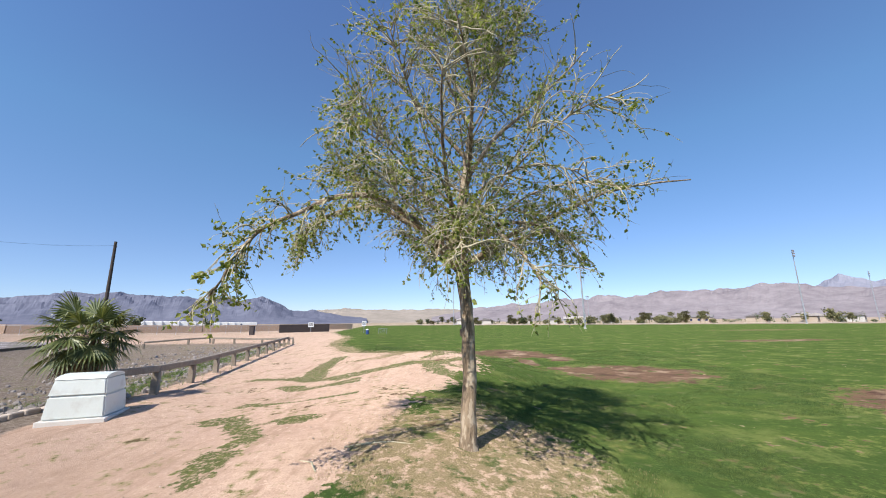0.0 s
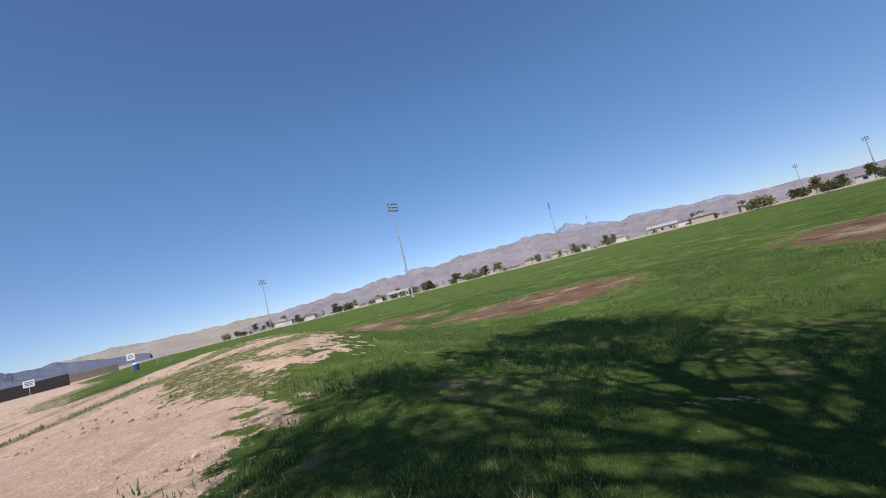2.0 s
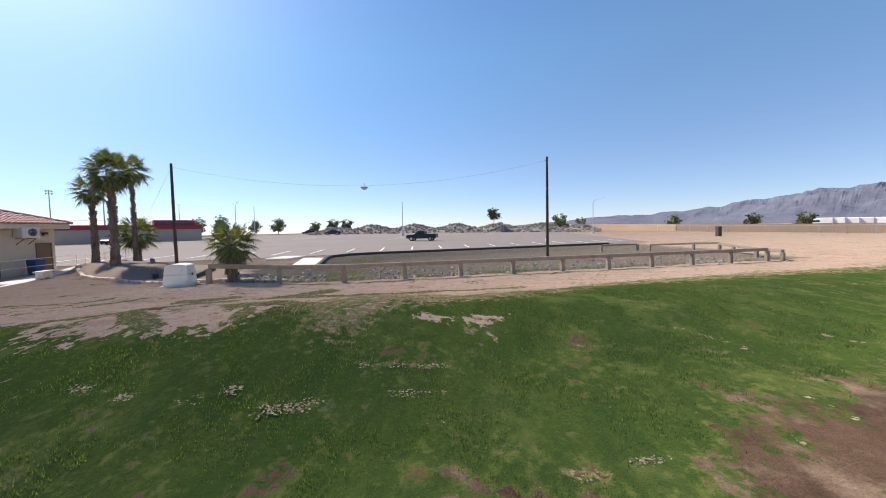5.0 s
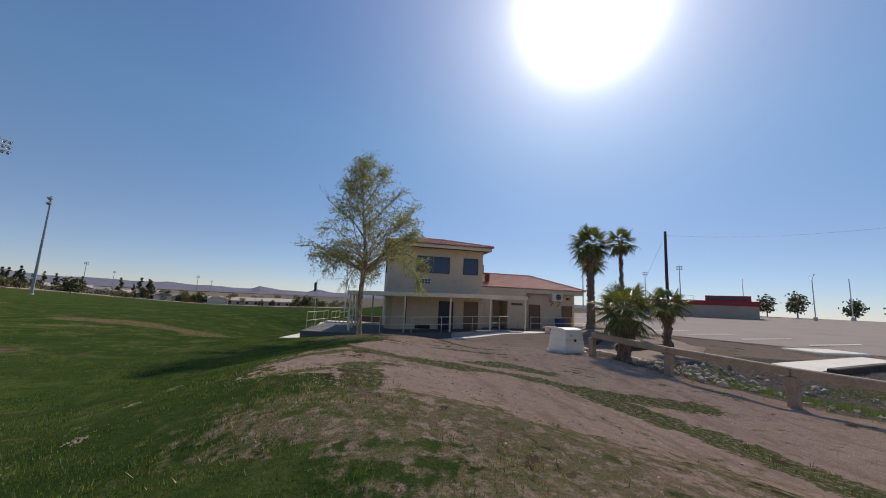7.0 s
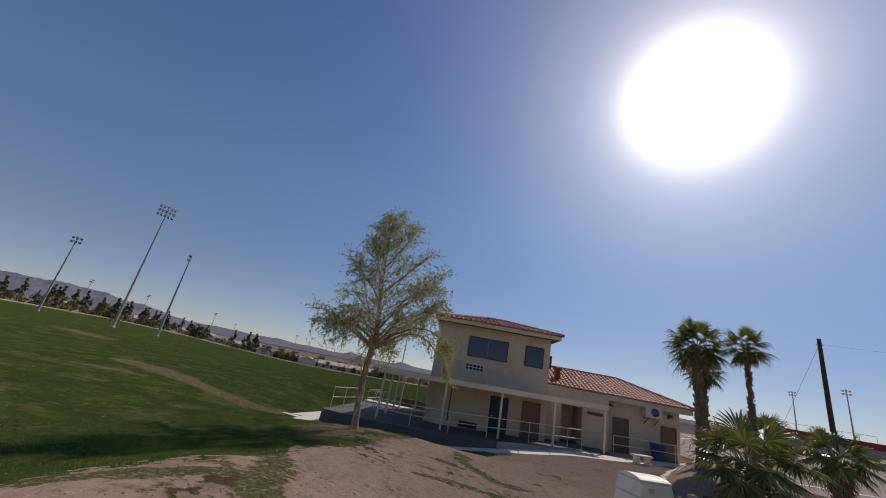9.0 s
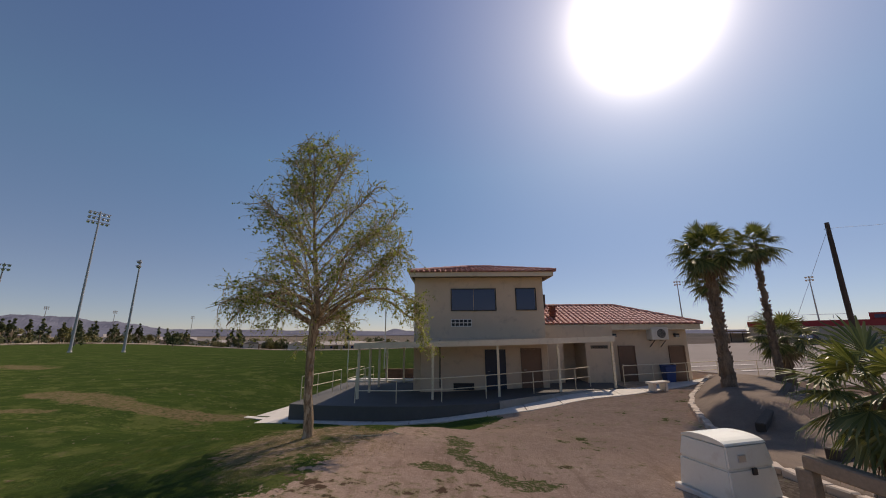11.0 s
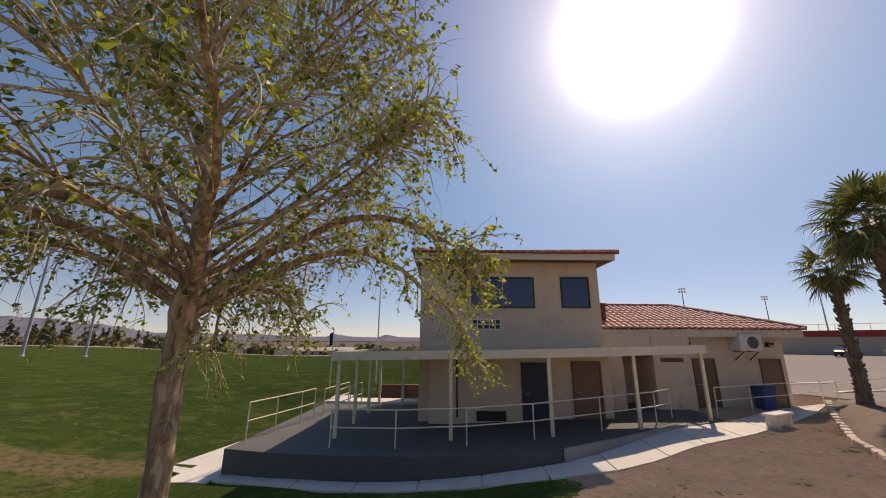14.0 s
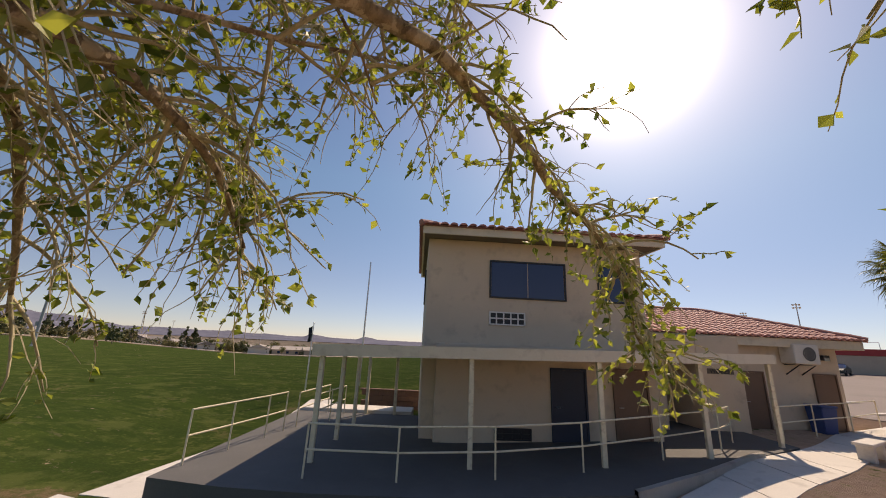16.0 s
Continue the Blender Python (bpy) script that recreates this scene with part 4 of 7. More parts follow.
def young_tree():
    rnd = random.Random(11)
    base = Vector((0.445, 6.1, zland(0.445, 6.1)))
    t = thing("tree", base, "slender park tree with pale bark and sparse yellow-green spring leaves", "tree")
    trunk, limbs, shoots, twigs = Bars(), Bars(), Bars(), Bars()
    leaves = ([], [])
    spine = [Vector(p) for p in ((0, 0, -0.1), (0.01, 0, 0.06), (0.03, 0.04, 0.5), (0.05, 0.1, 1.1), (0.05, 0.15, 1.7), (0.02, 0.19, 2.1), (-0.03, 0.22, 2.55), (-0.07, 0.22, 3.05), (-0.02, 0.22, 3.6), (0.06, 0.22, 4.2), (0.15, 0.2, 4.8), (0.23, 0.17, 5.5), (0.3, 0.14, 6.3), (0.36, 0.12, 7.0), (0.4, 0.1, 7.6))]
    thick = [0.17, 0.13, 0.107, 0.101, 0.101, 0.096, 0.108, 0.088, 0.07, 0.056, 0.044, 0.03, 0.02, 0.011, 0.005]
    fine_p, fine_r = [], []
    for i in range(len(spine) - 1):
        for k in range(3):
            f = k / 3
            fine_p.append(spine[i].lerp(spine[i + 1], f) + Vector((rnd.uniform(-1, 1), rnd.uniform(-1, 1), 0)) * 0.012)
            fine_r.append(thick[i] * (1 - f) + thick[i + 1] * f)
    trunk.add(fine_p, fine_r, 14, 0.06, rnd)
    tr = trunk.part("trunk", M["bark"], t)
    for f in (1.58, 2.42):
        k = boxed(-0.06, -0.06, -0.09, 0.06, 0.06, 0.09, bevel=0.045, m=Matrix.Translation((-0.015 + 0.055 * math.cos(f * 9), 0.15 + 0.055 * math.sin(f * 9), f)))
        part("knot", k, M["bark"], tr, smooth=True)

    def inside(p, slack=1.0):
        """Whether a place lies within the round-shouldered outline of the crown."""
        r = float(np.interp(p.z, [2.0, 2.6, 3.4, 4.4, 5.2, 6.0, 6.8, 7.5, 8.1], [2.3, 2.75, 3.0, 3.0, 2.75, 2.3, 1.75, 1.1, 0.45]))
        if p.x > 0 and p.y > 0:
            r *= 0.82
        elif p.x > 0:
            r *= 1.06 if p.z > 3.6 else 0.86
        elif p.y < -0.6:
            r *= 0.86
        if p.x < -0.3 and p.y <= 0.4 and 4.6 < p.z < 6.4:
            r *= 1.14
        if p.x < 0 and p.y > 0.4 and p.z > 4.2:
            r *= 0.84
        return p.z < 8.2 and math.hypot(p.x - 0.03, p.y) < r * slack

    def airy(p):
        """Whether a place falls into one of the open gaps of the crown."""
        return math.sin(2.3 * p.x + 1.1 * p.z) + math.sin(2.6 * p.y - 1.4 * p.z + 1.0) + math.sin(2.1 * p.z + 1.7 * p.x - 0.8 * p.y) < -0.75

    def spray(start, way, length, gap):
        """A crooked twig with leaves towards its end."""
        if gap > 0.6 and start.z > 2.6 and airy(start) and rnd.random() < 0.7:
            return
        pts = bend(start, way, length, rnd.uniform(-0.15, 0.55) * float(np.interp(start.z, [3.2, 5.0], [1.0, 0.3])), 5, rnd, 0.33)
        if not all(clear_of_lane(base + p, gap) for p in pts) or (base + pts[-1]).z < 2.0 or gap > 0.6 and not inside(pts[-1], rnd.uniform(0.9, 1.08)):
            return
        twigs.add(pts, [0.0042, 0.0037, 0.0032, 0.0027, 0.0022, 0.0015], 3)
        if rnd.random() < 0.8:
            for _ in range(rnd.randint(3, 10)):
                f = rnd.uniform(1.3, 5.0)
                i = min(int(f), 4)
                p = pts[i].lerp(pts[i + 1], f - i)
                d = Vector((rnd.uniform(-1, 1), rnd.uniform(-1, 1), rnd.uniform(-1.1, 0.6))).normalized()
                leaf(*leaves, p, d, rnd.uniform(0.03, 0.068), rnd)

    boughs = []
    # boughs that rise from the trunk and the leader
    for n in range(38):
        z = 2.5 + 4.5 * (n / 37) ** 1.15
        i = max(k for k in range(len(spine)) if spine[k].z <= z)
        start = spine[i].lerp(spine[min(i + 1, len(spine) - 1)], 0.5)
        start = Vector((start.x, start.y, z))
        for attempt in range(8):
            az = n * 2.39996 + 3.75 + 0.45 * attempt
            reach = float(np.interp(z, [2.4, 3.2, 4.2, 5.2, 6.9], [3.3, 3.2, 2.7, 1.9, 0.9])) * rnd.uniform(0.85, 1.12)
            rise = float(np.interp(z, [2.4, 2.9, 4.0, 5, 7], [0.62, 0.85, 1.15, 1.5, 2.3])) * rnd.uniform(0.8, 1.2)
            pts = bend(start, Vector((math.cos(az), math.sin(az), rise)), reach, rnd.uniform(-0.02, 0.16), 10, rnd, 0.14)
            if all(clear_of_lane(base + p, 1.0) for p in pts) and inside(pts[-1], 1.03):
                boughs.append((z, reach, pts))
                break
    # low boughs that spread and bow down at their ends
    for az, reach, droop in ((-0.35, 2.6, 0.22), (0.25, 2.9, 0.2), (0.8, 2.8, 0.24), (1.3, 2.7, 0.2), (1.8, 2.3, 0.1), (-0.85, 2.3, 0.24), (-1.25, 2.2, 0.3), (-1.65, 2.3, 0.34), (-2.0, 2.3, 0.32),
                             (-2.3, 2.1, 0.3), (-2.65, 1.9, 0.2), (3.0, 2.4, -0.1), (2.55, 2.5, -0.05), (-1.45, 1.9, 0.1), (0.5, 2.0, 0.3), (-0.6, 1.8, 0.28), (-1.0, 2.2, 0.05), (-1.85, 1.7, 0.35), (-2.15, 1.9, 0.4), (-2.4, 2.3, 0.26), (2.75, 2.6, 0.0), (3.3, 2.5, -0.05), (0.0, 2.9, 0.26), (1.05, 2.6, 0.3)):
        pts = bend(Vector((-0.07, 0.21, 2.5 + 1.0 * rnd.random() ** 1.4)), Vector((math.cos(az), math.sin(az), 0.62)), reach * 1.08, droop, 10, rnd, 0.11)
        boughs.append((2.7, reach, pts))
    # long boughs that reach out over the lane and hang down at their ends
    for line in (((-0.06, 0.2, 2.55), (-0.7, -0.42, 3.2), (-1.27, -0.98, 3.42), (-1.65, -1.32, 3.25), (-1.98, -1.58, 2.97), (-2.28, -1.7, 2.77), (-2.5, -1.82, 2.42), (-2.62, -1.9, 2.0)),
                 ((-0.08, 0.2, 2.62), (-0.6, 0.02, 3.15), (-1.2, -0.03, 3.5), (-1.7, -0.06, 3.55), (-2.1, -0.08, 3.42), (-2.35, -0.08, 3.28), (-2.5, -0.06, 3.12), (-2.62, -0.05, 2.92))):
        low = [Vector(line[0])] + [Vector(v) + Vector((0.015, -0.08, 0)) for v in line[1:]]
        boughs.append((2.6, 2.4, [low[min(int(k * 0.5), 6)].lerp(low[min(int(k * 0.5), 6) + 1], k * 0.5 - min(int(k * 0.5), 6)) + Vector((rnd.uniform(-1, 1), rnd.uniform(-1, 1), rnd.uniform(-1, 1))) * 0.022 for k in range(15)]))
    for z, reach, pts in boughs:
        hung = z == 2.6
        under = not hung and z == 2.7 and pts[-1].y < -0.8 and pts[-1].x < 0.3
        gap = 0.5 if hung else 0.78 if under else 0.9
        while len(pts) > 4 and not hung and not (clear_of_lane(base + pts[-1], gap) and inside(pts[-1], 1.05)):
            pts = pts[:-1]
        if not hung and not all(clear_of_lane(base + p, 0.86) for p in pts):
            continue
        n = len(pts) - 1
        r0 = 0.046 if hung else float(np.interp(z, [2.4, 4.5, 8], [0.026, 0.02, 0.008])) * rnd.choice((0.55, 0.7, 0.85, 1.0, 1.9))
        limbs.add(pts, [r0 * (1 - 0.88 * k / n) + 0.003 for k in range(n + 1)], 7)
        for j in range(42 if hung else int(8 + reach * 5.6)):
            f = n * (0.2 + 0.79 * rnd.random() ** 0.7)
            k = min(int(f), n - 1)
            p, along = pts[k].lerp(pts[k + 1], f - k), (pts[k + 1] - pts[k]).normalized()
            side = along.cross(Vector((0, 0, 1))).normalized() * rnd.choice((-1, 1))
            way2 = along * rnd.uniform(0.3, 1.0) + side * rnd.uniform(0.2, 1.0) + Vector((0, 0, rnd.uniform(-0.55, 0.9)))
            sub = bend(p, way2, rnd.uniform(0.25, 0.55) if hung else rnd.uniform(0.35, 1.0) * (0.5 + 0.14 * reach), rnd.uniform(-0.12, 0.35) + (0.22 if z < 3 else 0), 6, rnd, 0.24)
            if not all(clear_of_lane(base + q, gap) for q in sub) or not hung and not inside(sub[-1], 1.0) or (base + sub[-1]).z < 2.1:
                continue
            shoots.add(sub, [0.0095 * (1 - 0.8 * q / 6) + 0.002 for q in range(7)], 5)
            for _ in range(rnd.randint(3, 8)):
                g = rnd.uniform(0.6, 5.99)
                q = int(g)
                dirn = (sub[q + 1] - sub[q]).normalized() + Vector((rnd.uniform(-0.9, 0.9), rnd.uniform(-0.9, 0.9), rnd.uniform(-0.8, 0.8)))
                spray(sub[q].lerp(sub[q + 1], g - q), dirn, rnd.uniform(0.15, 0.38) if hung else rnd.uniform(0.15, 0.6), gap)
        for _ in range(int(4 + reach * 4)):
            f = n * rnd.uniform(0.2, 0.99)
            k = min(int(f), n - 1)
            spray(pts[k].lerp(pts[k + 1], f - k), Vector((rnd.uniform(-1, 1), rnd.uniform(-1, 1), rnd.uniform(-0.6, 0.8))), rnd.uniform(0.25, 0.6), gap)
    tagged(limbs.part("branch", M["bark"], t), kind="stuff")
    tagged(shoots.part("shoot", M["twig"], t, "pale crooked side shoots"), kind="stuff")
    tagged(twigs.part("twig", M["twig"], t, "fine pale crooked twigs", smooth=False), kind="stuff")
    tagged(mesh_part("foliage", *leaves, M["leaf"], t, "small sparse yellow-green leaves"), kind="stuff")
    return t


young_tree()


# ---- palms ----
def palm(x, y, trunk_h, r, fronds, reach, seed, label, skirt=10, ring=0.16):
    rnd = random.Random(seed)
    base = Vector((x, y, zland(x, y)))
    t = thing("fan_palm", base, label, "palm tree", "palms in the planter")
    n = max(6, int(trunk_h / ring))
    bars = Bars()
    bars.add([Vector((0.03 * math.sin(k * 0.7), 0.03 * math.cos(k * 0.5), -0.1 + (trunk_h + 0.1) * k / (2 * n))) for k in range(2 * n + 1)],
             [r * (1.35 - 0.45 * min(1, k / (0.6 * n))) * (1.0 if k % 2 else 1.12) for k in range(2 * n + 1)], 14, 0.07, rnd)
    tr = bars.part("trunk", M["palm_bark"], t)
    stubs = Bars()
    for k in range(int(trunk_h * 42)):
        a, z = rnd.uniform(0, 2 * math.pi), rnd.uniform(0.05 * trunk_h, trunk_h)
        p = Vector((math.cos(a) * r * 0.95, math.sin(a) * r * 0.95, z))
        stubs.add([p, p + Vector((math.cos(a) * 0.07, math.sin(a) * 0.07, 0.08))], [0.035, 0.022], 4)
    tagged(stubs.part("frond_stub", M["palm_bark"], tr, smooth=False), kind="stuff")

    def frond(a, el, scale, mat, name):
        d = Vector((math.cos(a) * math.cos(el), math.sin(a) * math.cos(el), math.sin(el)))
        start = Vector((0, 0, trunk_h + rnd.uniform(-0.12, 0.1))) + Vector((math.cos(a), math.sin(a), 0)) * r * 0.5
        stem = bend(start, d, reach * 0.5 * scale, 0.22, 5, rnd, 0.03)
        bars = Bars()
        bars.add(stem, [0.018, 0.015, 0.013, 0.011, 0.009, 0.007], 4)
        verts, faces = bars.verts, bars.faces
        tip, ahead = stem[-1], (stem[-1] - stem[-2]).normalized()
        side = ahead.cross(Vector((0, 0, 1))).normalized()
        nrm = side.cross(ahead)
        for k in range(26):
            g = radians(-120 + 240 * k / 25)
            way = (ahead * math.cos(g) + side * math.sin(g) + nrm * (0.22 * math.cos(2 * g) - 0.08)).normalized()
            length = reach * 0.55 * scale * (0.72 + 0.28 * math.cos(g)) * rnd.uniform(0.9, 1.08)
            wide = way.cross(nrm).normalized() * (0.03 * reach / 1.2)
            b = len(verts)
            mid = tip + way * length * 0.5
            low = tip + way * length * 0.85 - Vector((0, 0, 0.10 * length * rnd.uniform(0.3, 1.6)))
            end = tip + way * length - Vector((0, 0, 0.30 * length * rnd.uniform(0.5, 1.5)))
            verts += [tip, mid + wide, mid - nrm * 0.014, mid - wide, low + wide * 0.35, low - wide * 0.35, end]
            faces += [(b, b + 1, b + 2), (b, b + 2, b + 3), (b + 1, b + 4, b + 2), (b + 2, b + 4, b + 5), (b + 2, b + 5, b + 3), (b + 4, b + 6, b + 5)]
        mesh_part(name, verts, faces, mat, t)

    for k in range(fronds):
        frond(k * 2.39996 + rnd.uniform(-0.2, 0.2), radians(-42 + 122 * (k / fronds) ** 0.8), rnd.uniform(0.85, 1.1), M["palm"], "frond")
    for k in range(skirt):
        frond(k * 2.39996 + 1, radians(rnd.uniform(-80, -48)), rnd.uniform(0.7, 0.9), M["palm_dead"], "dead_frond")
    return t


palm(-14.0, -1.3, 5.65, 0.2, 36, 1.6, 1, "tall fan palm with a thick scarred trunk", 8)
palm(-16.4, -5.3, 5.0, 0.17, 28, 1.25, 2, "mid-height fan palm with a scarred trunk", 7)
palm(-18.0, -3.9, 6.6, 0.13, 26, 1.35, 3, "slim tall fan palm with a smooth upper trunk", 9)
palm(-13.4, 6.4, 2.35, 0.17, 24, 1.05, 4, "short fan palm with a shaggy trunk", 6)
palm(-19.2, -4.9, 2.3, 0.19, 26, 1.6, 6, "short fan palm behind the tall palms", 6)
palm(-9.1, 9.65, 1.75, 0.2, 29, 1.22, 5, "low bushy fan palm beside the utility cabinet", 14)


# ---- utility cabinet ----
def cabinet():
    c = thing("utility_cabinet", pose(-7.55, 8.4, zland(-7.55, 8.4), 0, 0, 20) @ Matrix.Scale(0.82, 4), "pale green-white steel utility cabinet on the dirt", "cabinet")
    w, d, h = 0.62, 0.55, 0.74

    def body(z0, z1, s0, s1, name, label=""):
        bm = bmesh.new()
        vs = [bm.verts.new((sx * w * s, sy * d * s, z)) for z, s in ((z0, s0), (z1, s1)) for sx, sy in ((-1, -1), (1, -1), (1, 1), (-1, 1))]
        for q in ((3, 2, 1, 0), (4, 5, 6, 7), (0, 1, 5, 4), (1, 2, 6, 5), (2, 3, 7, 6), (3, 0, 4, 7)):
            bm.faces.new([vs[i] for i in q])
        bmesh.ops.bevel(bm, geom=bm.edges[:], offset=0.03, segments=3, affect="EDGES")
        return part(name, bm, M["box_paint"], c, label, smooth=False)

    part("plinth", boxed(-w - 0.07, -d - 0.07, -0.1, w + 0.07, d + 0.07, 0.07, bevel=0.015), M["concrete"], c, "low concrete plinth")
    body(0.07, 0.60, 1.0, 0.93, "lower_body")
    body(0.605, 1.0, 0.94, 0.84, "hood")
    bm = bmesh.new()
    n = 10
    rows = [[bm.verts.new((sx * w * 0.84, d * 0.84 * math.cos(math.pi * k / n), 1.0 + 0.11 * math.sin(math.pi * k / n) - 0.01)) for k in range(n + 1)] for sx in (-1, 1)]
    for k in range(n):
        bm.faces.new((rows[0][k], rows[0][k + 1], rows[1][k + 1], rows[1][k]))
    bm.faces.new(rows[0][::-1])
    bm.faces.new(rows[1])
    part("lid", bm, M["box_paint"], c, "rounded weathered steel lid")
    part("latch", boxed(-0.05, d * 0.95, 0.5, 0.05, d * 0.95 + 0.05, 0.62, bevel=0.01), M["black"], c, "small black padlock latch")
    part("label_plate", boxed(0.12, d * 0.9, 0.72, 0.3, d * 0.905 + 0.02, 0.84, bevel=0.003), M["steel"], c, "small faded warning plate")


cabinet()


# ---- railings ----
def railing(spots, label, height=1.0, tops=0.0):
    x0, y0 = spots[0]
    r = thing("handrail", (x0, y0, tops), label, "railing", "porch railings")
    o = Vector((x0, y0, tops))
    for x, y in spots:
        part("post", tubed([Vector((x, y, floor_z(x) + tops)) - o, Vector((x, y, floor_z(x) + tops + height)) - o], 0.021), M["rail_paint"], r)
    for z in (height, height * 0.52):
        for (xa, ya), (xb, yb) in zip(spots, spots[1:]):
            part("rail", tubed([Vector((xa, ya, floor_z(xa) + tops + z)) - o, Vector((xb, yb, floor_z(xb) + tops + z)) - o], 0.021), M["rail_paint"], r)
    return r


railing([(4.42, -2.0), (4.15, -3.2), (3.88, -4.5), (3.75, -5.4)], "cream steel pipe handrail at the porch edge", 1.08)
railing([(3.6, -6.0), (3.5, -7.3), (3.4, -8.6)], "cream steel pipe handrail along the field side")
railing([(2.95, -5.6), (2.85, -7.0), (2.75, -8.5)], "cream steel pipe handrail on the ramp")
railing([(1.75, -1.6), (-0.1, -1.64), (-2.1, -1.97), (-4.1, -2.45), (-6.4, -3.4), (-8.7, -4.6), (-9.7, -5.5)], "long cream steel pipe handrail curving before the porch")
railing([(-11.6, -5.9), (-13.6, -6.9), (-16.0, -8.0), (-18.6, -9.4)], "grey steel pipe handrail along the side path", tops=0.02)
railing([(-18.9, -9.0), (-21.5, -10.2), (-24.5, -11.4)], "grey steel pipe handrail by the parking lot", tops=0.02)


# ---- behind the porch ----
tagged(part("back_walkway", boxed(0.2, -10.0, -0.6, 4.58, -8.82, -0.02, bevel=0.01), M["concrete"]), "pale concrete footpath behind the porch", "path", kind="structure")


def garden_wall():
    w = thing("garden_wall", (-0.6, -12.6, zland(0.5, -12.6)), "low brown block garden wall behind the porch", "wall")
    for r in range(4):
        for k in range(8):
            x = 0.42 * k + (0.21 if r % 2 else 0.0)
            part("block", boxed(x, -0.1, -0.1 + 0.23 * r, x + 0.41, 0.1, 0.12 + 0.23 * r, bevel=0.008), BROWN, w)
    part("cap", boxed(-0.05, -0.13, 0.816, 3.65, 0.13, 0.88, bevel=0.01), BROWN, w)


BROWN = surface("brown_block", (0.16, 0.085, 0.06), 0.25, 0.9, 20, 2.0)
garden_wall()


def flagpole(x, y, height, label, flag):
    z = zland(x, y)
    f = thing("flagpole" if flag else "slim_pole", (x, y, z), label, "flagpole" if flag else "pole")
    part("pole", tubed([(0, 0, -0.2), (0, 0, height * 0.5), (0, 0, height)], [0.05, 0.04, 0.025] if flag else [0.06, 0.055, 0.045], 8), M["steel"], f)
    part("finial", tubed([(0, 0, height), (0, 0, height + 0.06), (0, 0, height + 0.1)], [0.045, 0.045, 0.01], 8), M["steel"], f)
    if flag:
        bm = bmesh.new()
        rows = [[bm.verts.new((0.03 + 0.22 * u / 6 + 0.02 * math.sin(3 * v), 0.05 * math.sin(2.2 * u + v), height - 0.15 - 0.85 * v / 6 - 0.10 * u / 6)) for u in range(7)] for v in range(7)]
        for a, b in zip(rows, rows[1:]):
            for k in range(6):
                bm.faces.new((a[k], a[k + 1], b[k + 1], b[k]))
        part("flag", bm, M["door_blue"], f, "limp dark furled flag")
    return f


flagpole(6.9, -15.8, 3.8, "short steel flagpole with a limp dark flag", True)
flagpole(4.3, -18.0, 8.0, "slim bare steel pole beyond the porch", False)


# ---- bench, bin, planter ----
def bench():
    x, y = -12.6, -4.4
    b = thing("bench", pose(x, y, zland(x, y), 0, 0, 30), "small concrete slab bench beside the path", "bench")
    part("seat", boxed(-0.65, -0.2, 0.38, 0.65, 0.2, 0.46, bevel=0.012), M["concrete"], b)
    for s in (-0.42, 0.42):
        part("leg", boxed(s - 0.09, -0.17, -0.05, s + 0.09, 0.17, 0.379, bevel=0.02), M["concrete"], b)


bench()


def wheelie_bin():
    p = HOUSE @ Vector((-13.1, -1.8, 0.0))
    b = thing("waste_bin", pose(p.x, p.y, 0.0, 0, 0, 3.7), "dark blue plastic waste bin against the wall", "bin")
    bm = bmesh.new()
    vs = [bm.verts.new((sx * s, sy * s, z)) for z, s in ((0, 0.24), (0.95, 0.31)) for sx, sy in ((-1, -1), (1, -1), (1, 1), (-1, 1))]
    for q in ((3, 2, 1, 0), (4, 5, 6, 7), (0, 1, 5, 4), (1, 2, 6, 5), (2, 3, 7, 6), (3, 0, 4, 7)):
        bm.faces.new([vs[i] for i in q])
    bmesh.ops.bevel(bm, geom=bm.edges[:], offset=0.02, segments=2, affect="EDGES")
    part("body", bm, M["blue_bin"], b)
    part("lid", boxed(-0.34, -0.33, 0.951, 0.34, 0.34, 1.02, bevel=0.025), M["blue_bin"], b)


wheelie_bin()

# same added pale strip for the sunlit floor edge
tagged(part("ramp_kerb", strip(lambda k: (lambda q: (q[0], q[1] + 0.07))(slab_front(0.575 + 0.3 * k)), lambda k: (lambda q: (q[0], q[1] - 0.07))(slab_front(0.575 + 0.3 * k)), lambda x, y: zland(x, y) - 0.3, lambda x, y: floor_z(x) + 0.08, 20), M["concrete"]), "low pale concrete strip for the sunlit edge of the porch ramp", "kerb", kind="structure")
tagged(part("side_walkway", strip(lambda k: (5.8, -0.72 - 13 * k), lambda k: (4.6, -0.72 - 13 * k), lambda x, y: zland(x, y) - 0.2, lambda x, y: zland(x, y) + 0.034, 14), M["concrete"]), "straight pale concrete footpath beside the porch", "path", kind="structure")


# ---- poles, cable and masts ----
def utility_pole(x, y, top, label):
    z = zland(x, y)
    p = thing("utility_pole", (x, y, z), label, "pole", "dark utility poles")
    part("pole", tubed([(0, 0, -0.3), (0, 0, 0.5), (0.02, 0, (top - z) * 0.6), (0, 0, top - z)], [0.135, 0.13, 0.115, 0.095], 12), M["dark_wood"], p)
    part("cap_bolt", tubed([(-0.2, 0, top - z - 0.35), (0.2, 0, top - z - 0.35)], 0.02, 6), M["steel"], p)
    part("sign_plate", boxed(-0.09, -0.155, 1.6, 0.09, -0.125, 1.85, bevel=0.004), M["sign_white"], p, "small pale pole tag")
    return p


POLE_A, POLE_B = (-26.4, 27.3, 8.7), (-22.4, -4.6, 8.5)
utility_pole(*POLE_A, "tall dark timber utility pole by the parking kerb")
utility_pole(*POLE_B, "tall dark timber utility pole near the palms")


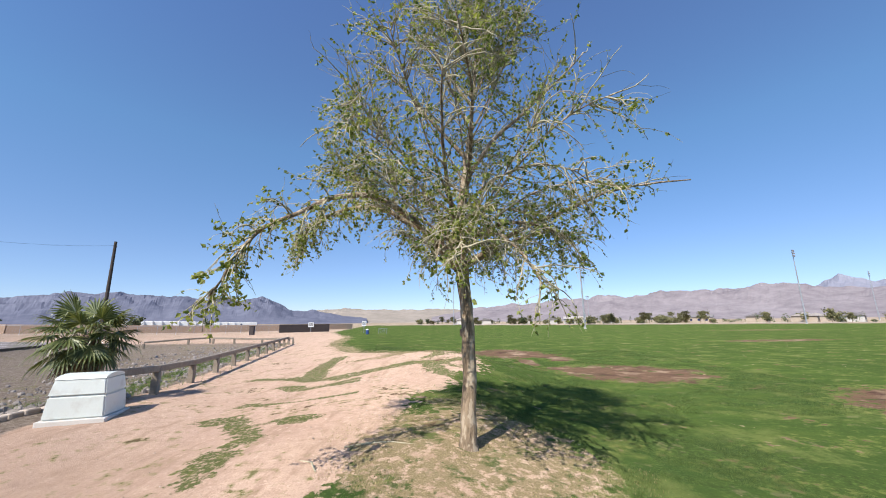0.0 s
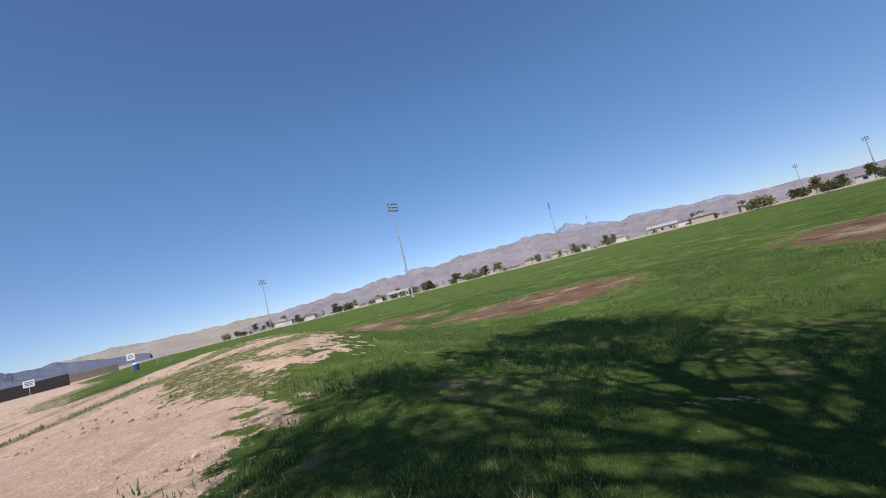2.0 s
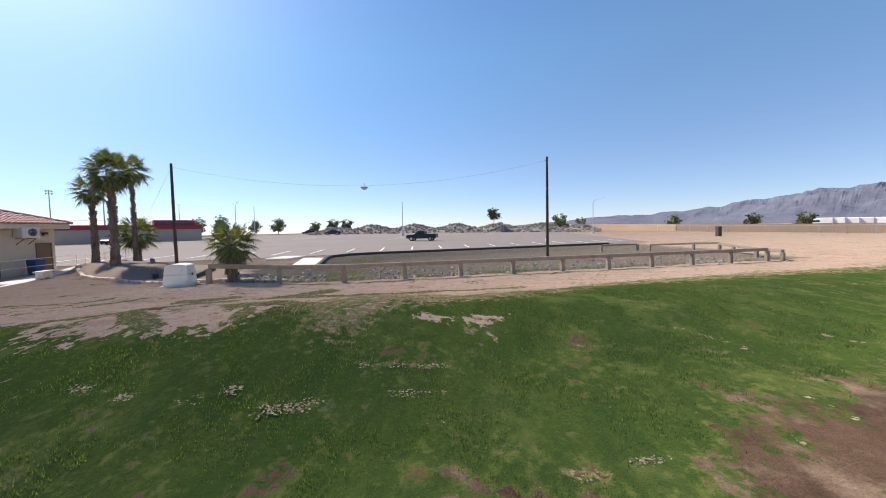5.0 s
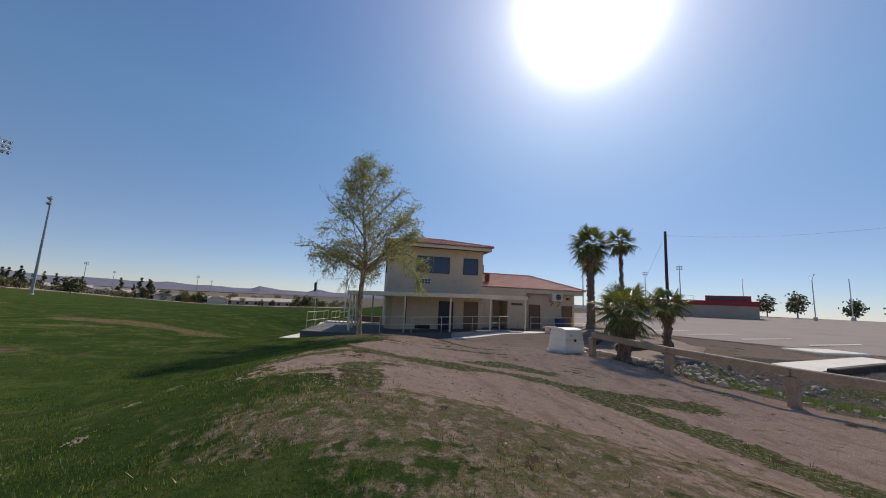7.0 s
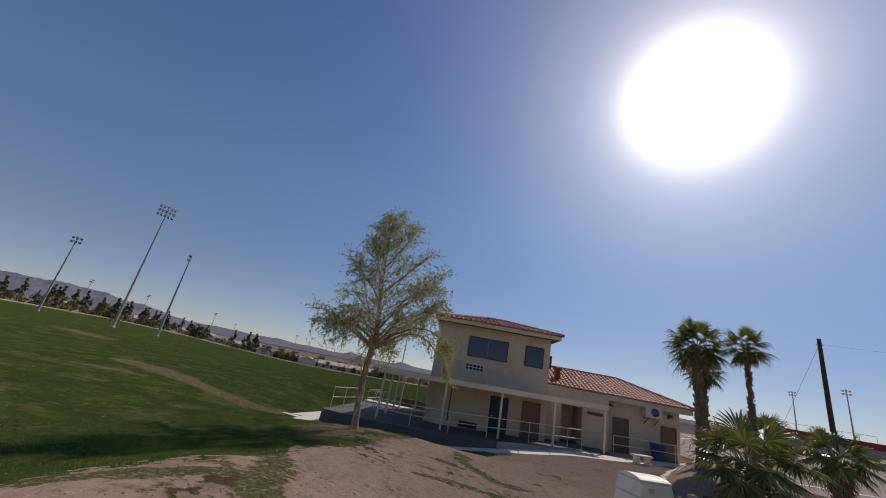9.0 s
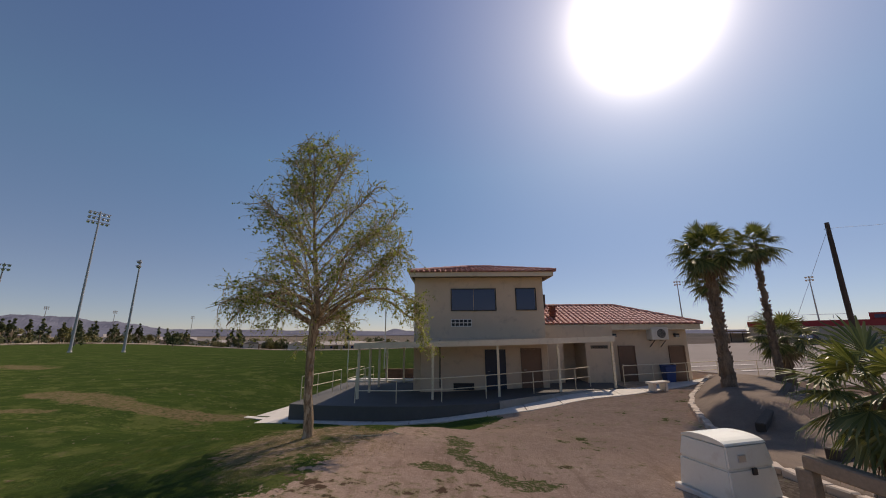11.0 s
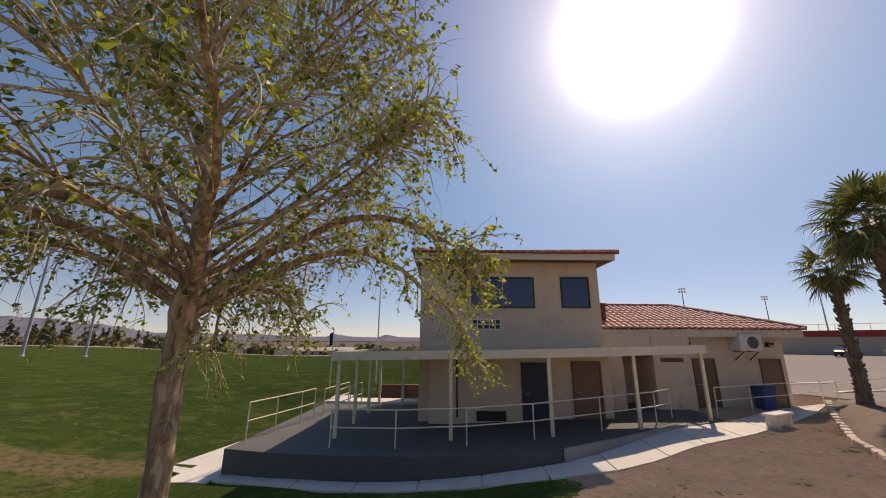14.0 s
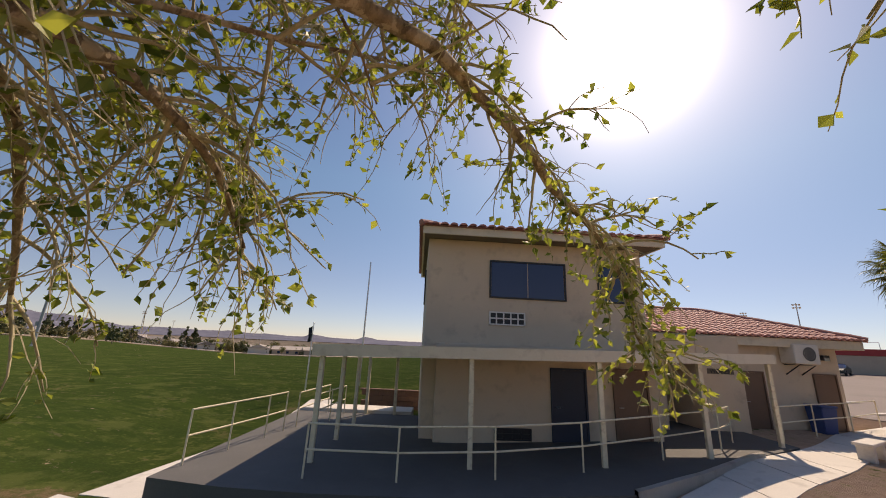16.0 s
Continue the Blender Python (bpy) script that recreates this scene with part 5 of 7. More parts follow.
def cable():
    a, b = Vector((POLE_A[0], POLE_A[1], POLE_A[2] - 0.3)), Vector((POLE_B[0], POLE_B[1], POLE_B[2] - 0.3))
    c = thing("overhead_cable", a, "thin sagging overhead cable with a hung floodlight", "cable")
    pts = [a.lerp(b, k / 20) - a - Vector((0, 0, 1.9 * 4 * (k / 20) * (1 - k / 20))) for k in range(21)]
    part("wire", tubed(pts, 0.006, 5), M["black"], c)
    m = pts[10]
    part("hanger", tubed([m + Vector((0, 0, 0.25)), m - Vector((0, 0, 0.35))], 0.02, 6), M["black"], c)
    for k in range(4):
        a2 = k * math.pi / 2 + 0.4
        part("floodlight", tubed([m + Vector((0.06 * math.cos(a2), 0.06 * math.sin(a2), -0.1)), m + Vector((0.26 * math.cos(a2), 0.26 * math.sin(a2), -0.22))], [0.06, 0.15], 10), M["steel"], c)
    part("stay_wire", tubed([b - a, Vector((-19.6, -6.6, 0)) - a + Vector((0, 0, 0.1))], 0.008, 4), M["steel"], c)


cable()


def lamp_head(parent, x, z, turn, lean=25):
    bm = bmesh.new()
    m = pose(x, 0, z, 0, 0, turn) @ pose(0, 0, 0, lean)
    tube(bm, [m @ Vector((0, 0.02, 0)), m @ Vector((0, -0.18, 0)), m @ Vector((0, -0.42, 0))], [0.13, 0.2, 0.29], 10)
    lamp = part("floodlight", bm, M["steel"], parent)
    bm = bmesh.new()
    bmesh.ops.create_circle(bm, cap_ends=True, radius=0.265, segments=10, matrix=m @ pose(0, -0.424, 0, 90))
    part("lens", bm, M["lamp_face"], lamp)


def light_mast(x, y, height, turn, rows, cols, label):
    z = zland(x, y)
    m = thing("light_mast", pose(x, y, z, 0, 0, turn), label, "light mast", "sports field light masts")
    part("pole", tubed([(0, 0, -0.5), (0, 0, height * 0.5), (0, 0, height)], [0.25, 0.19, 0.12], 12), M["mast"], m)
    part("base_collar", tubed([(0, 0, 0), (0, 0, 0.3)], [0.36, 0.33], 12), M["concrete"], m)
    part("service_box", boxed(-0.2, -0.5, 3.2, 0.2, -0.21, 3.9, bevel=0.02), M["mast"], m)
    for r in range(rows):
        zr = height - 0.3 - 0.95 * r
        w = 0.75 * (cols - 1) / 2 + 0.3
        part("crossarm", boxed(-w, -0.06, zr - 0.06, w, 0.06, zr + 0.06, bevel=0.01), M["mast"], m)
        for c in range(cols):
            lamp_head(m, 0.75 * (c - (cols - 1) / 2), zr - 0.1, 0)
    return m


def out(az, dist, frm=(0.0, 12.0)):
    """The place at that bearing (degrees to the left of +y) and distance."""
    return frm[0] - dist * math.sin(radians(az)), frm[1] + dist * math.cos(radians(az))


BIG = "tall galvanised sports light mast with banks of floodlights"
mast = light_mast(35.4, 103.8, 27.4, 20, 3, 5, BIG)
spots = [(70.6, -48.8, 70), (126.7, 139.3, 40), (-1.8, 225.0, 0), (234.0, 214.0, 40), (*out(-84.2, 150), 90)]
for x, y, turn in spots:
    copy_thing(mast, pose(x, y, zland(x, y), 0, 0, turn))
SMALL = "slim galvanised light mast with two rows of floodlights"
slim = light_mast(65.1, -54.0, 18.6, 120, 2, 3, SMALL)
for az, dist in ((-124.4, 119), (-128.3, 290), (-133.9, 300), (-141.6, 300), (-144.4, 420), (-152.6, 310), (-154.4, 440), (-77.9, 240), (-72.3, 290), (-54.6, 330), (-20.3, 260), (137.1, 165), (149.5, 148), (141.6, 190)):
    x, y = out(az, dist)
    copy_thing(slim, pose(x, y, zland(x, y), 0, 0, az))


def street_lamp(x, y, height, arms, label):
    z = zland(x, y)
    s = thing("street_lamp", (x, y, z), label, "street lamp", "parking lot lamps")
    part("pole", tubed([(0, 0, -0.2), (0, 0, height)], [0.11, 0.07], 8), M["steel"], s)
    part("footing", tubed([(0, 0, -0.2), (0, 0, 0.7)], [0.32, 0.32], 12), M["concrete"], s)
    for a in arms:
        part("arm", tubed([(0, 0, height - 0.05), (0.6 * a, 0.6 * a, height + 0.4), (1.5 * a, 1.5 * a, height + 0.75)], 0.04, 6), M["steel"], s)
        part("lantern", boxed(-0.3, -0.12, -0.06, 0.3, 0.12, 0.06, bevel=0.03, m=pose(1.7 * a, 1.7 * a, height + 0.78, 0, 0, 45)), M["steel"], s)
    return s


street_lamp(-82.0, 3.7, 8.4, (), "bare slim steel pole on the parking lot")
street_lamp(*out(72, 100, (6.3, 20.7)), 8.0, (1,), "single-arm steel street lamp beside the lot")
street_lamp(*out(124.3, 105, (6.3, 20.7)), 7.8, (1, -1), "twin-arm steel street lamp across the lot")
street_lamp(*out(122.0, 118, (6.3, 20.7)), 8.6, (), "bare slim steel pole across the lot")
street_lamp(*out(133.5, 120, (-2.0, 21.8)), 8.2, (1, -1), "twin-arm steel street lamp by the red stands")


# ---- parking lot ----
def parking_lot():
    n, k = 40, 30
    ys = np.linspace(-52, 46, n)
    ts = np.linspace(0, 1, k)
    verts = []
    for y in ys:
        x0 = float(kerb_x(y)) - 0.5
        for t in ts:
            x = x0 - t * 92
            verts.append((x, y, zland(x, y) + 0.03))
    faces = [(a * k + b, a * k + b + 1, (a + 1) * k + b + 1, (a + 1) * k + b) for a in range(n - 1) for b in range(k - 1)]
    lot = mesh_part("parking_lot", verts, faces, surface("worn_asphalt", (0.215, 0.178, 0.160), 0.14, 0.95, 25, 0.12, stain=(0.17, 0.143, 0.13)))
    tagged(lot, "sun-bleached asphalt parking lot, nearly empty", "parking lot", kind="structure")
    for i in range(19):
        y = -16 + 3.3 * i
        x = float(kerb_x(y)) - 2.6
        a = radians(62)
        p, q = Vector((x, y, 0)), Vector((x - 6.0 * math.sin(a), y - 0.8, 0))
        d = (q - p).normalized()
        s = Vector((-d.y, d.x, 0)) * 0.1
        vs = [(v.x, v.y, zland(v.x, v.y) + 0.1) for v in (p + s, p - s, q - s, q + s)]
        tagged(mesh_part("parking_line", vs, [(0, 1, 2, 3)], M["line"]), "worn white painted parking line on asphalt", kind="structure")
    for y0, x0, ln in ((5.0, -60.0, 11.0), (-16.0, -64.0, 11.0)):
        vs = [(x, y, zland(x, y) + 0.09) for x, y in ((x0, y0), (x0, y0 + 0.15), (x0 - ln, y0 + 1.2), (x0 - ln, y0 + 1.05))]
        tagged(mesh_part("parking_line", vs, [(0, 1, 2, 3)], M["line"]), "worn white painted parking line on asphalt", kind="structure")


parking_lot()


def kerb_logs():
    spots = [(-17.0, 10.05), (-20.3, 9.1), (-23.6, 8.0), (-26.2, 7.4), (-28.6, 8.2)] + [(float(kerb_x(y)), y) for y in np.linspace(10.2, 39.0, 9)]
    for (ax, ay), (bx, by) in zip(spots, spots[1:]):
        a, b = Vector((ax, ay, zland(ax, ay))), Vector((bx, by, zland(bx, by)))
        m = Matrix.Translation((a + b) / 2) @ (b - a).to_track_quat("X", "Z").to_matrix().to_4x4()
        n = (b - a).length / 2 - 0.02
        tagged(part("kerb_timber", boxed(-n, -0.14, -0.1, n, 0.14, 0.24, bevel=0.03, m=m), M["dark_wood"]), "dark timber kerb beam along the parking lot", "kerb", "parking kerb timbers")


kerb_logs()
low_fence("rail_fence", [(-36.2, 35.4), (-34.9, 38.8)], "short weathered timber rail fence beyond the swale", 0.62)
low_fence("rail_fence", [(-33.4, 39.4), (-30.6, 42.2), (-29.0, 43.6)], "pale weathered timber rail fence, partly fallen", 0.55)
low_fence("rail_fence", [(-28.2, 43.0), (-25.2, 42.2), (-21.4, 41.2), (-17.2, 39.6)], "pale weathered timber rail fence by the path end", 0.55)
tagged(part("culvert_apron", boxed(-27.6, 2.2, -0.2, -24.2, 4.4, 0.22, bevel=0.05), M["concrete"]), "pale concrete culvert apron by the lot", "kerb", kind="structure")


tagged(part("crossing_slab", strip(lambda k: (-16.5 - 9.5 * k, 8.3 - 3.4 * k), lambda k: (-16.2 - 9.4 * k, 10.0 - 2.8 * k), lambda x, y: zland(x, y) - 0.15, lambda x, y: zland(x, y) + 0.06, 8), M["concrete"]), "pale concrete crossing from the path to the lot", "path", kind="structure")


# ---- vehicles ----
def wheel(parent, x, y, r):
    bm = tubed([(x, y - 0.11, r), (x, y - 0.09, r), (x, y + 0.09, r), (x, y + 0.11, r)], [r * 0.9, r, r, r * 0.9], 18)
    w = part("tyre", bm, M["rubber"], parent)
    part("rim", tubed([(x, y - 0.118, r), (x, y + 0.118, r)], r * 0.58, 14), M["chrome"], w)


def loft(sections, half):
    """A closed body through cross-sections (x, bottom z, top z, half width low, half width high)."""
    bm = bmesh.new()
    rings = [[bm.verts.new(p) for p in ((x, -a, z0), (x, a, z0), (x, a, (z0 + z1) / 2), (x, b, z1), (x, -b, z1), (x, -a, (z0 + z1) / 2))] for x, z0, z1, a, b in sections]
    for r, q in zip(rings, rings[1:]):
        for k in range(6):
            bm.faces.new((r[k], r[(k + 1) % 6], q[(k + 1) % 6], q[k]))
    bm.faces.new(rings[0][::-1])
    bm.faces.new(rings[-1])
    bmesh.ops.recalc_face_normals(bm, faces=bm.faces)
    return bm


def pickup(x, y, turn):
    t = thing("pickup_truck", pose(x, y, zland(x, y) + 0.03, 0, 0, turn), "dark green pickup truck parked on the lot", "truck")
    part("body", loft([(-2.65, 0.5, 1.0, 0.85, 0.85), (-2.55, 0.42, 1.08, 0.92, 0.9), (0.6, 0.4, 1.1, 0.95, 0.92), (0.7, 0.4, 1.14, 0.95, 0.92), (2.4, 0.42, 1.06, 0.92, 0.88), (2.62, 0.5, 0.95, 0.85, 0.8)], 1), M["truck"], t)
    part("cab", loft([(-0.75, 1.08, 1.1, 0.9, 0.9), (-0.6, 1.08, 1.74, 0.9, 0.72), (0.55, 1.1, 1.76, 0.9, 0.72), (1.25, 1.1, 1.13, 0.9, 0.86)], 1), M["truck"], t)
    for s in (-1, 1):
        part("side_window", boxed(-0.5, s * 0.845 - 0.02, 1.2, 0.55, s * 0.845 + 0.02, 1.6, bevel=0.01), M["glass"], t)
    part("windscreen", boxed(-0.03, -0.72, 0, 0.02, 0.72, 0.75, bevel=0.01, m=pose(1.24, 0, 1.14, 0, -46)), M["glass"], t)
    part("rear_window", boxed(-0.705, -0.62, 1.25, -0.66, 0.62, 1.62, bevel=0.01), M["glass"], t)
    part("bed_floor", boxed(-2.5, -0.72, 1.085, -0.8, 0.72, 1.1, bevel=0), M["black"], t)
    for s in (-1, 1):
        part("bed_rail", boxed(-2.52, s * 0.82 - 0.08, 1.075, -0.8, s * 0.82 + 0.08, 1.2, bevel=0.02), M["truck"], t)
        part("headlight", boxed(2.5, s * 0.62 - 0.16, 0.75, 2.64, s * 0.62 + 0.16, 0.92, bevel=0.02), M["lamp_face"], t)
    part("tailgate", boxed(-2.66, -0.75, 0.72, -2.6, 0.75, 1.18, bevel=0.01), M["truck"], t)
    part("front_bumper", boxed(2.55, -0.88, 0.45, 2.72, 0.88, 0.62, bevel=0.03), M["chrome"], t)
    part("rear_bumper", boxed(-2.8, -0.85, 0.45, -2.62, 0.85, 0.6, bevel=0.03), M["chrome"], t)
    for wx in (-1.65, 1.7):
        for wy in (-0.84, 0.84):
            wheel(t, wx, wy, 0.37)


def sedan(x, y, turn, label, paint):
    t = thing("car", pose(x, y, zland(x, y) + 0.03, 0, 0, turn), label, "car", "parked cars")
    part("body", loft([(-2.25, 0.4, 0.8, 0.75, 0.72), (-2.1, 0.3, 0.95, 0.85, 0.8), (0.9, 0.28, 0.95, 0.87, 0.82), (2.0, 0.3, 0.78, 0.85, 0.76), (2.25, 0.4, 0.65, 0.74, 0.7)], 1), paint, t)
    part("cabin", loft([(-1.7, 0.93, 0.95, 0.78, 0.76), (-0.95, 0.93, 1.4, 0.78, 0.6), (0.35, 0.94, 1.42, 0.78, 0.6), (1.15, 0.92, 0.95, 0.78, 0.74)], 1), M["glass"], t)
    part("roof", boxed(-0.95, -0.58, 1.405, 0.4, 0.58, 1.45, bevel=0.02), paint, t)
    for wx in (-1.35, 1.4):
        for wy in (-0.78, 0.78):
            wheel(t, wx, wy, 0.32)
    return t


pickup(-56.0, 12.0, -99)
sedan(-92.0, -18.0, -80, "dark red car parked across the lot", M["car"])
sedan(-112.0, -34.0, -90, "dark saloon car parked at the lot edge", M["black"])
sedan(-52.5, -43.0, 35, "dark grey car parked by the red stands", M["truck"])


# ---- mountains ----
def range_material(name, low, high):
    m, nt, b = shader(name)
    pos = coords(nt)
    n1, n2 = noise_tex(nt, pos, 0.004, 8, 0.65), noise_tex(nt, pos, 0.02, 6, 0.7)
    nt.links.new(mixed(nt, 0.5, ramp(nt, n1, (0.35, low), (0.65, high)), ramp(nt, n2, (0.35, low), (0.65, high))), b.inputs["Base Color"])
    b.inputs["Roughness"].default_value = 1.0
    b.inputs["Specular IOR Level"].default_value = 0.0
    return m


def mountains(az0, az1, crest, dist, mat, seed, label, rough=0.35):
    """A worn range seen from afar: crest gives its elevation in degrees by bearing."""
    n, rows = int(abs(az1 - az0) / 0.22), 16
    bearings, heights = zip(*crest)
    order = np.argsort(bearings)
    bx, hy = np.array(bearings)[order], np.array(heights)[order]
    verts = []
    for i in range(n + 1):
        az = az0 + (az1 - az0) * i / n
        el = float(np.interp(az, bx, hy))
        for r in range(rows + 1):
            f = r / rows
            d = dist * (0.72 + 0.42 * f)
            top = dist * math.tan(radians(el)) * (d / dist)
            prof = math.sin(min(f / 0.72, 1) * math.pi / 2) ** 1.5 if f < 0.72 else 1 - (f - 0.72) / 0.28
            x, y = out(az, d, (0, 15))
            q = Vector((x * 0.006, y * 0.006, seed))
            gully = noise.fractal(q, 1.0, 2.0, 5)
            peak = noise.fractal(Vector((x * 0.012, y * 0.012, seed + 3)), 1.0, 2.0, 4)
            h = top * prof * (1 + rough * gully * (1 - 0.55 * prof) + 0.07 * peak)
            verts.append((x, y, h - 1.5))
    k = rows + 1
    faces = [(a * k + b, (a + 1) * k + b, (a + 1) * k + b + 1, a * k + b + 1) for a in range(n) for b in range(rows)]
    ob = mesh_part("mountain_range", verts, faces, mat)
    for f in ob.data.polygons:
        f.use_smooth = False
    return tagged(ob, label, "mountains", kind="structure")


# BLUE and HAZY carry the blue of distant air in the rock colour
BLUE = range_material("haze_blue_rock", (0.115, 0.122, 0.165), (0.185, 0.19, 0.235))
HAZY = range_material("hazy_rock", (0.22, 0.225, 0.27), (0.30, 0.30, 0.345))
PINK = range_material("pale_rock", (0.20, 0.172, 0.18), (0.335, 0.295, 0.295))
PLAIN = range_material("bajada", (0.27, 0.235, 0.19), (0.40, 0.34, 0.28))
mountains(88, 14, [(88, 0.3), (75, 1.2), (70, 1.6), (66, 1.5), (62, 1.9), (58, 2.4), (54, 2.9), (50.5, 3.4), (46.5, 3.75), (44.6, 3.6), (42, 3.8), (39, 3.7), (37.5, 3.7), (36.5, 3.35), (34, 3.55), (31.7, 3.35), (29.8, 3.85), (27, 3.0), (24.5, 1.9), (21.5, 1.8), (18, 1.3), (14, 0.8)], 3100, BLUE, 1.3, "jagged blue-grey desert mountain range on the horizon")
mountains(34, -14, [(34, 0.4), (24, 1.7), (17.3, 2.3), (15.5, 2.1), (10, 2.0), (4, 2.05), (-3, 1.9), (-14, 0.8)], 3600, PLAIN, 4.1, "low grey desert slope on the horizon", 0.12)
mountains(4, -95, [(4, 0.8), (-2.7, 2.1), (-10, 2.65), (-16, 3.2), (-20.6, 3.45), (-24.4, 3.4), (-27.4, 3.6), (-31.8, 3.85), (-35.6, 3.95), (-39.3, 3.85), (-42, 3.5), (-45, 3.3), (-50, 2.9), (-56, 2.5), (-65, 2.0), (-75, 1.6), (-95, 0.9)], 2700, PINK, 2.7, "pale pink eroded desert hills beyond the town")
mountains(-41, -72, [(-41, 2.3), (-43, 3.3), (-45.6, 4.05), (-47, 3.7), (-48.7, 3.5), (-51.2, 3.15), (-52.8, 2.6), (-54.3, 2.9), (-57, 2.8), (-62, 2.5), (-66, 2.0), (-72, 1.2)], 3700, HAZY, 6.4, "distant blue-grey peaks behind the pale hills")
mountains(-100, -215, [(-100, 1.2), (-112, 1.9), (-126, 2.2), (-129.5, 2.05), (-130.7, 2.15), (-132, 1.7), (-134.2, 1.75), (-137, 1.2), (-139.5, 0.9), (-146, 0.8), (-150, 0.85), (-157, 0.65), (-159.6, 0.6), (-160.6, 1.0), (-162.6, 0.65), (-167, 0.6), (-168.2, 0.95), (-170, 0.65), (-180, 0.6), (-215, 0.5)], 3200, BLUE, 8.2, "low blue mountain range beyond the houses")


# ---- rock bank behind the lot ----
def rocks(name, spots, sizes, mat, seed, label, flat=1.0):
    rnd = random.Random(seed)
    verts, faces = [], []
    ico = bmesh.new()
    bmesh.ops.create_icosphere(ico, subdivisions=1, radius=1)
    base = [v.co.copy() for v in ico.verts]
    tri = [tuple(v.index for v in f.verts) for f in ico.faces]
    ico.free()
    for (x, y, z), s in zip(spots, sizes):
        o = len(verts)
        m = Euler((rnd.uniform(0, 6), rnd.uniform(0, 6), rnd.uniform(0, 6))).to_matrix()
        sc = Vector((rnd.uniform(0.7, 1.3), rnd.uniform(0.6, 1.1), rnd.uniform(0.5, 0.9))) * s
        for v in base:
            w = m @ Vector((v.x * sc.x, v.y * sc.y, v.z * sc.z)) * rnd.uniform(0.82, 1.15)
            verts.append((x + w.x, y + w.y, z + w.z * flat))
        faces += [tuple(o + i for i in t) for t in tri]
    return tagged(mesh_part(name, verts, faces, mat), label, "rocks", kind="stuff")


def island_rock(name, dark, light):
    m, nt, b = shader(name)
    geo = nt.nodes.new("ShaderNodeNewGeometry")
    n = noise_tex(nt, geo.outputs["Position"], 6, 5)
    nt.links.new(mixed(nt, 0.4, ramp(nt, geo.outputs["Random Per Island"], (0.0, dark), (1.0, light)), ramp(nt, n, (0.3, dark), (0.7, light))), b.inputs["Base Color"])
    b.inputs["Roughness"].default_value = 0.95
    bump(nt, b, n, 0.5, 0.03)
    return m


M["rock"] = island_rock("bank_rock", (0.15, 0.13, 0.12), (0.34, 0.295, 0.26))
M["cobble"] = island_rock("pale_cobble", (0.14, 0.12, 0.105), (0.38, 0.33, 0.29))
M["pebble"] = island_rock("path_pebble", (0.20, 0.14, 0.10), (0.62, 0.49, 0.39))
M["clod"] = island_rock("dry_clod", (0.13, 0.11, 0.065), (0.36, 0.30, 0.20))


def rock_bank():
    rnd = random.Random(5)
    cx, cy = 6.3, 20.7
    verts, faces, n, k = [], [], 60, 7
    for i in range(n + 1):
        az = 71 + 44 * i / n
        for j in range(k + 1):
            x, y = out(az, 108 + 3.0 * j, (cx, cy))
            h = 2.6 * math.sin(math.pi * j / k) * min(1, (i + 1) / 5, (n - i + 1) / 8) * (0.8 + 0.25 * math.sin(i * 0.7))
            verts.append((x, y, zland(x, y) - 0.2 + h))
    faces = [(a * (k + 1) + b, a * (k + 1) + b + 1, (a + 1) * (k + 1) + b + 1, (a + 1) * (k + 1) + b) for a in range(n) for b in range(k)]
    tagged(mesh_part("rubble_bank", verts, faces, surface("bank_earth", (0.21, 0.175, 0.15), 0.25, 0.95, 3, 0.4, relief=0.6)), "long low bank of earth and rubble behind the lot", "bank", kind="structure")
    spots, sizes = [], []
    for _ in range(2300):
        i, f = rnd.uniform(0, n), rnd.random()
        az = 71 + 44 * i / n
        x, y = out(az, 108 + 21 * f, (cx, cy))
        h = 2.6 * math.sin(math.pi * f) * min(1, (i + 1) / 5, (n - i + 1) / 8) * (0.8 + 0.25 * math.sin(i * 0.7))
        spots.append((x, y, zland(x, y) - 0.1 + h))
        sizes.append(rnd.choice((0.2, 0.25, 0.32, 0.4, 0.55)))
    rocks("rubble_rocks", spots, sizes, M["rock"], 6, "grey and tan rubble rocks heaped on the bank")


rock_bank()


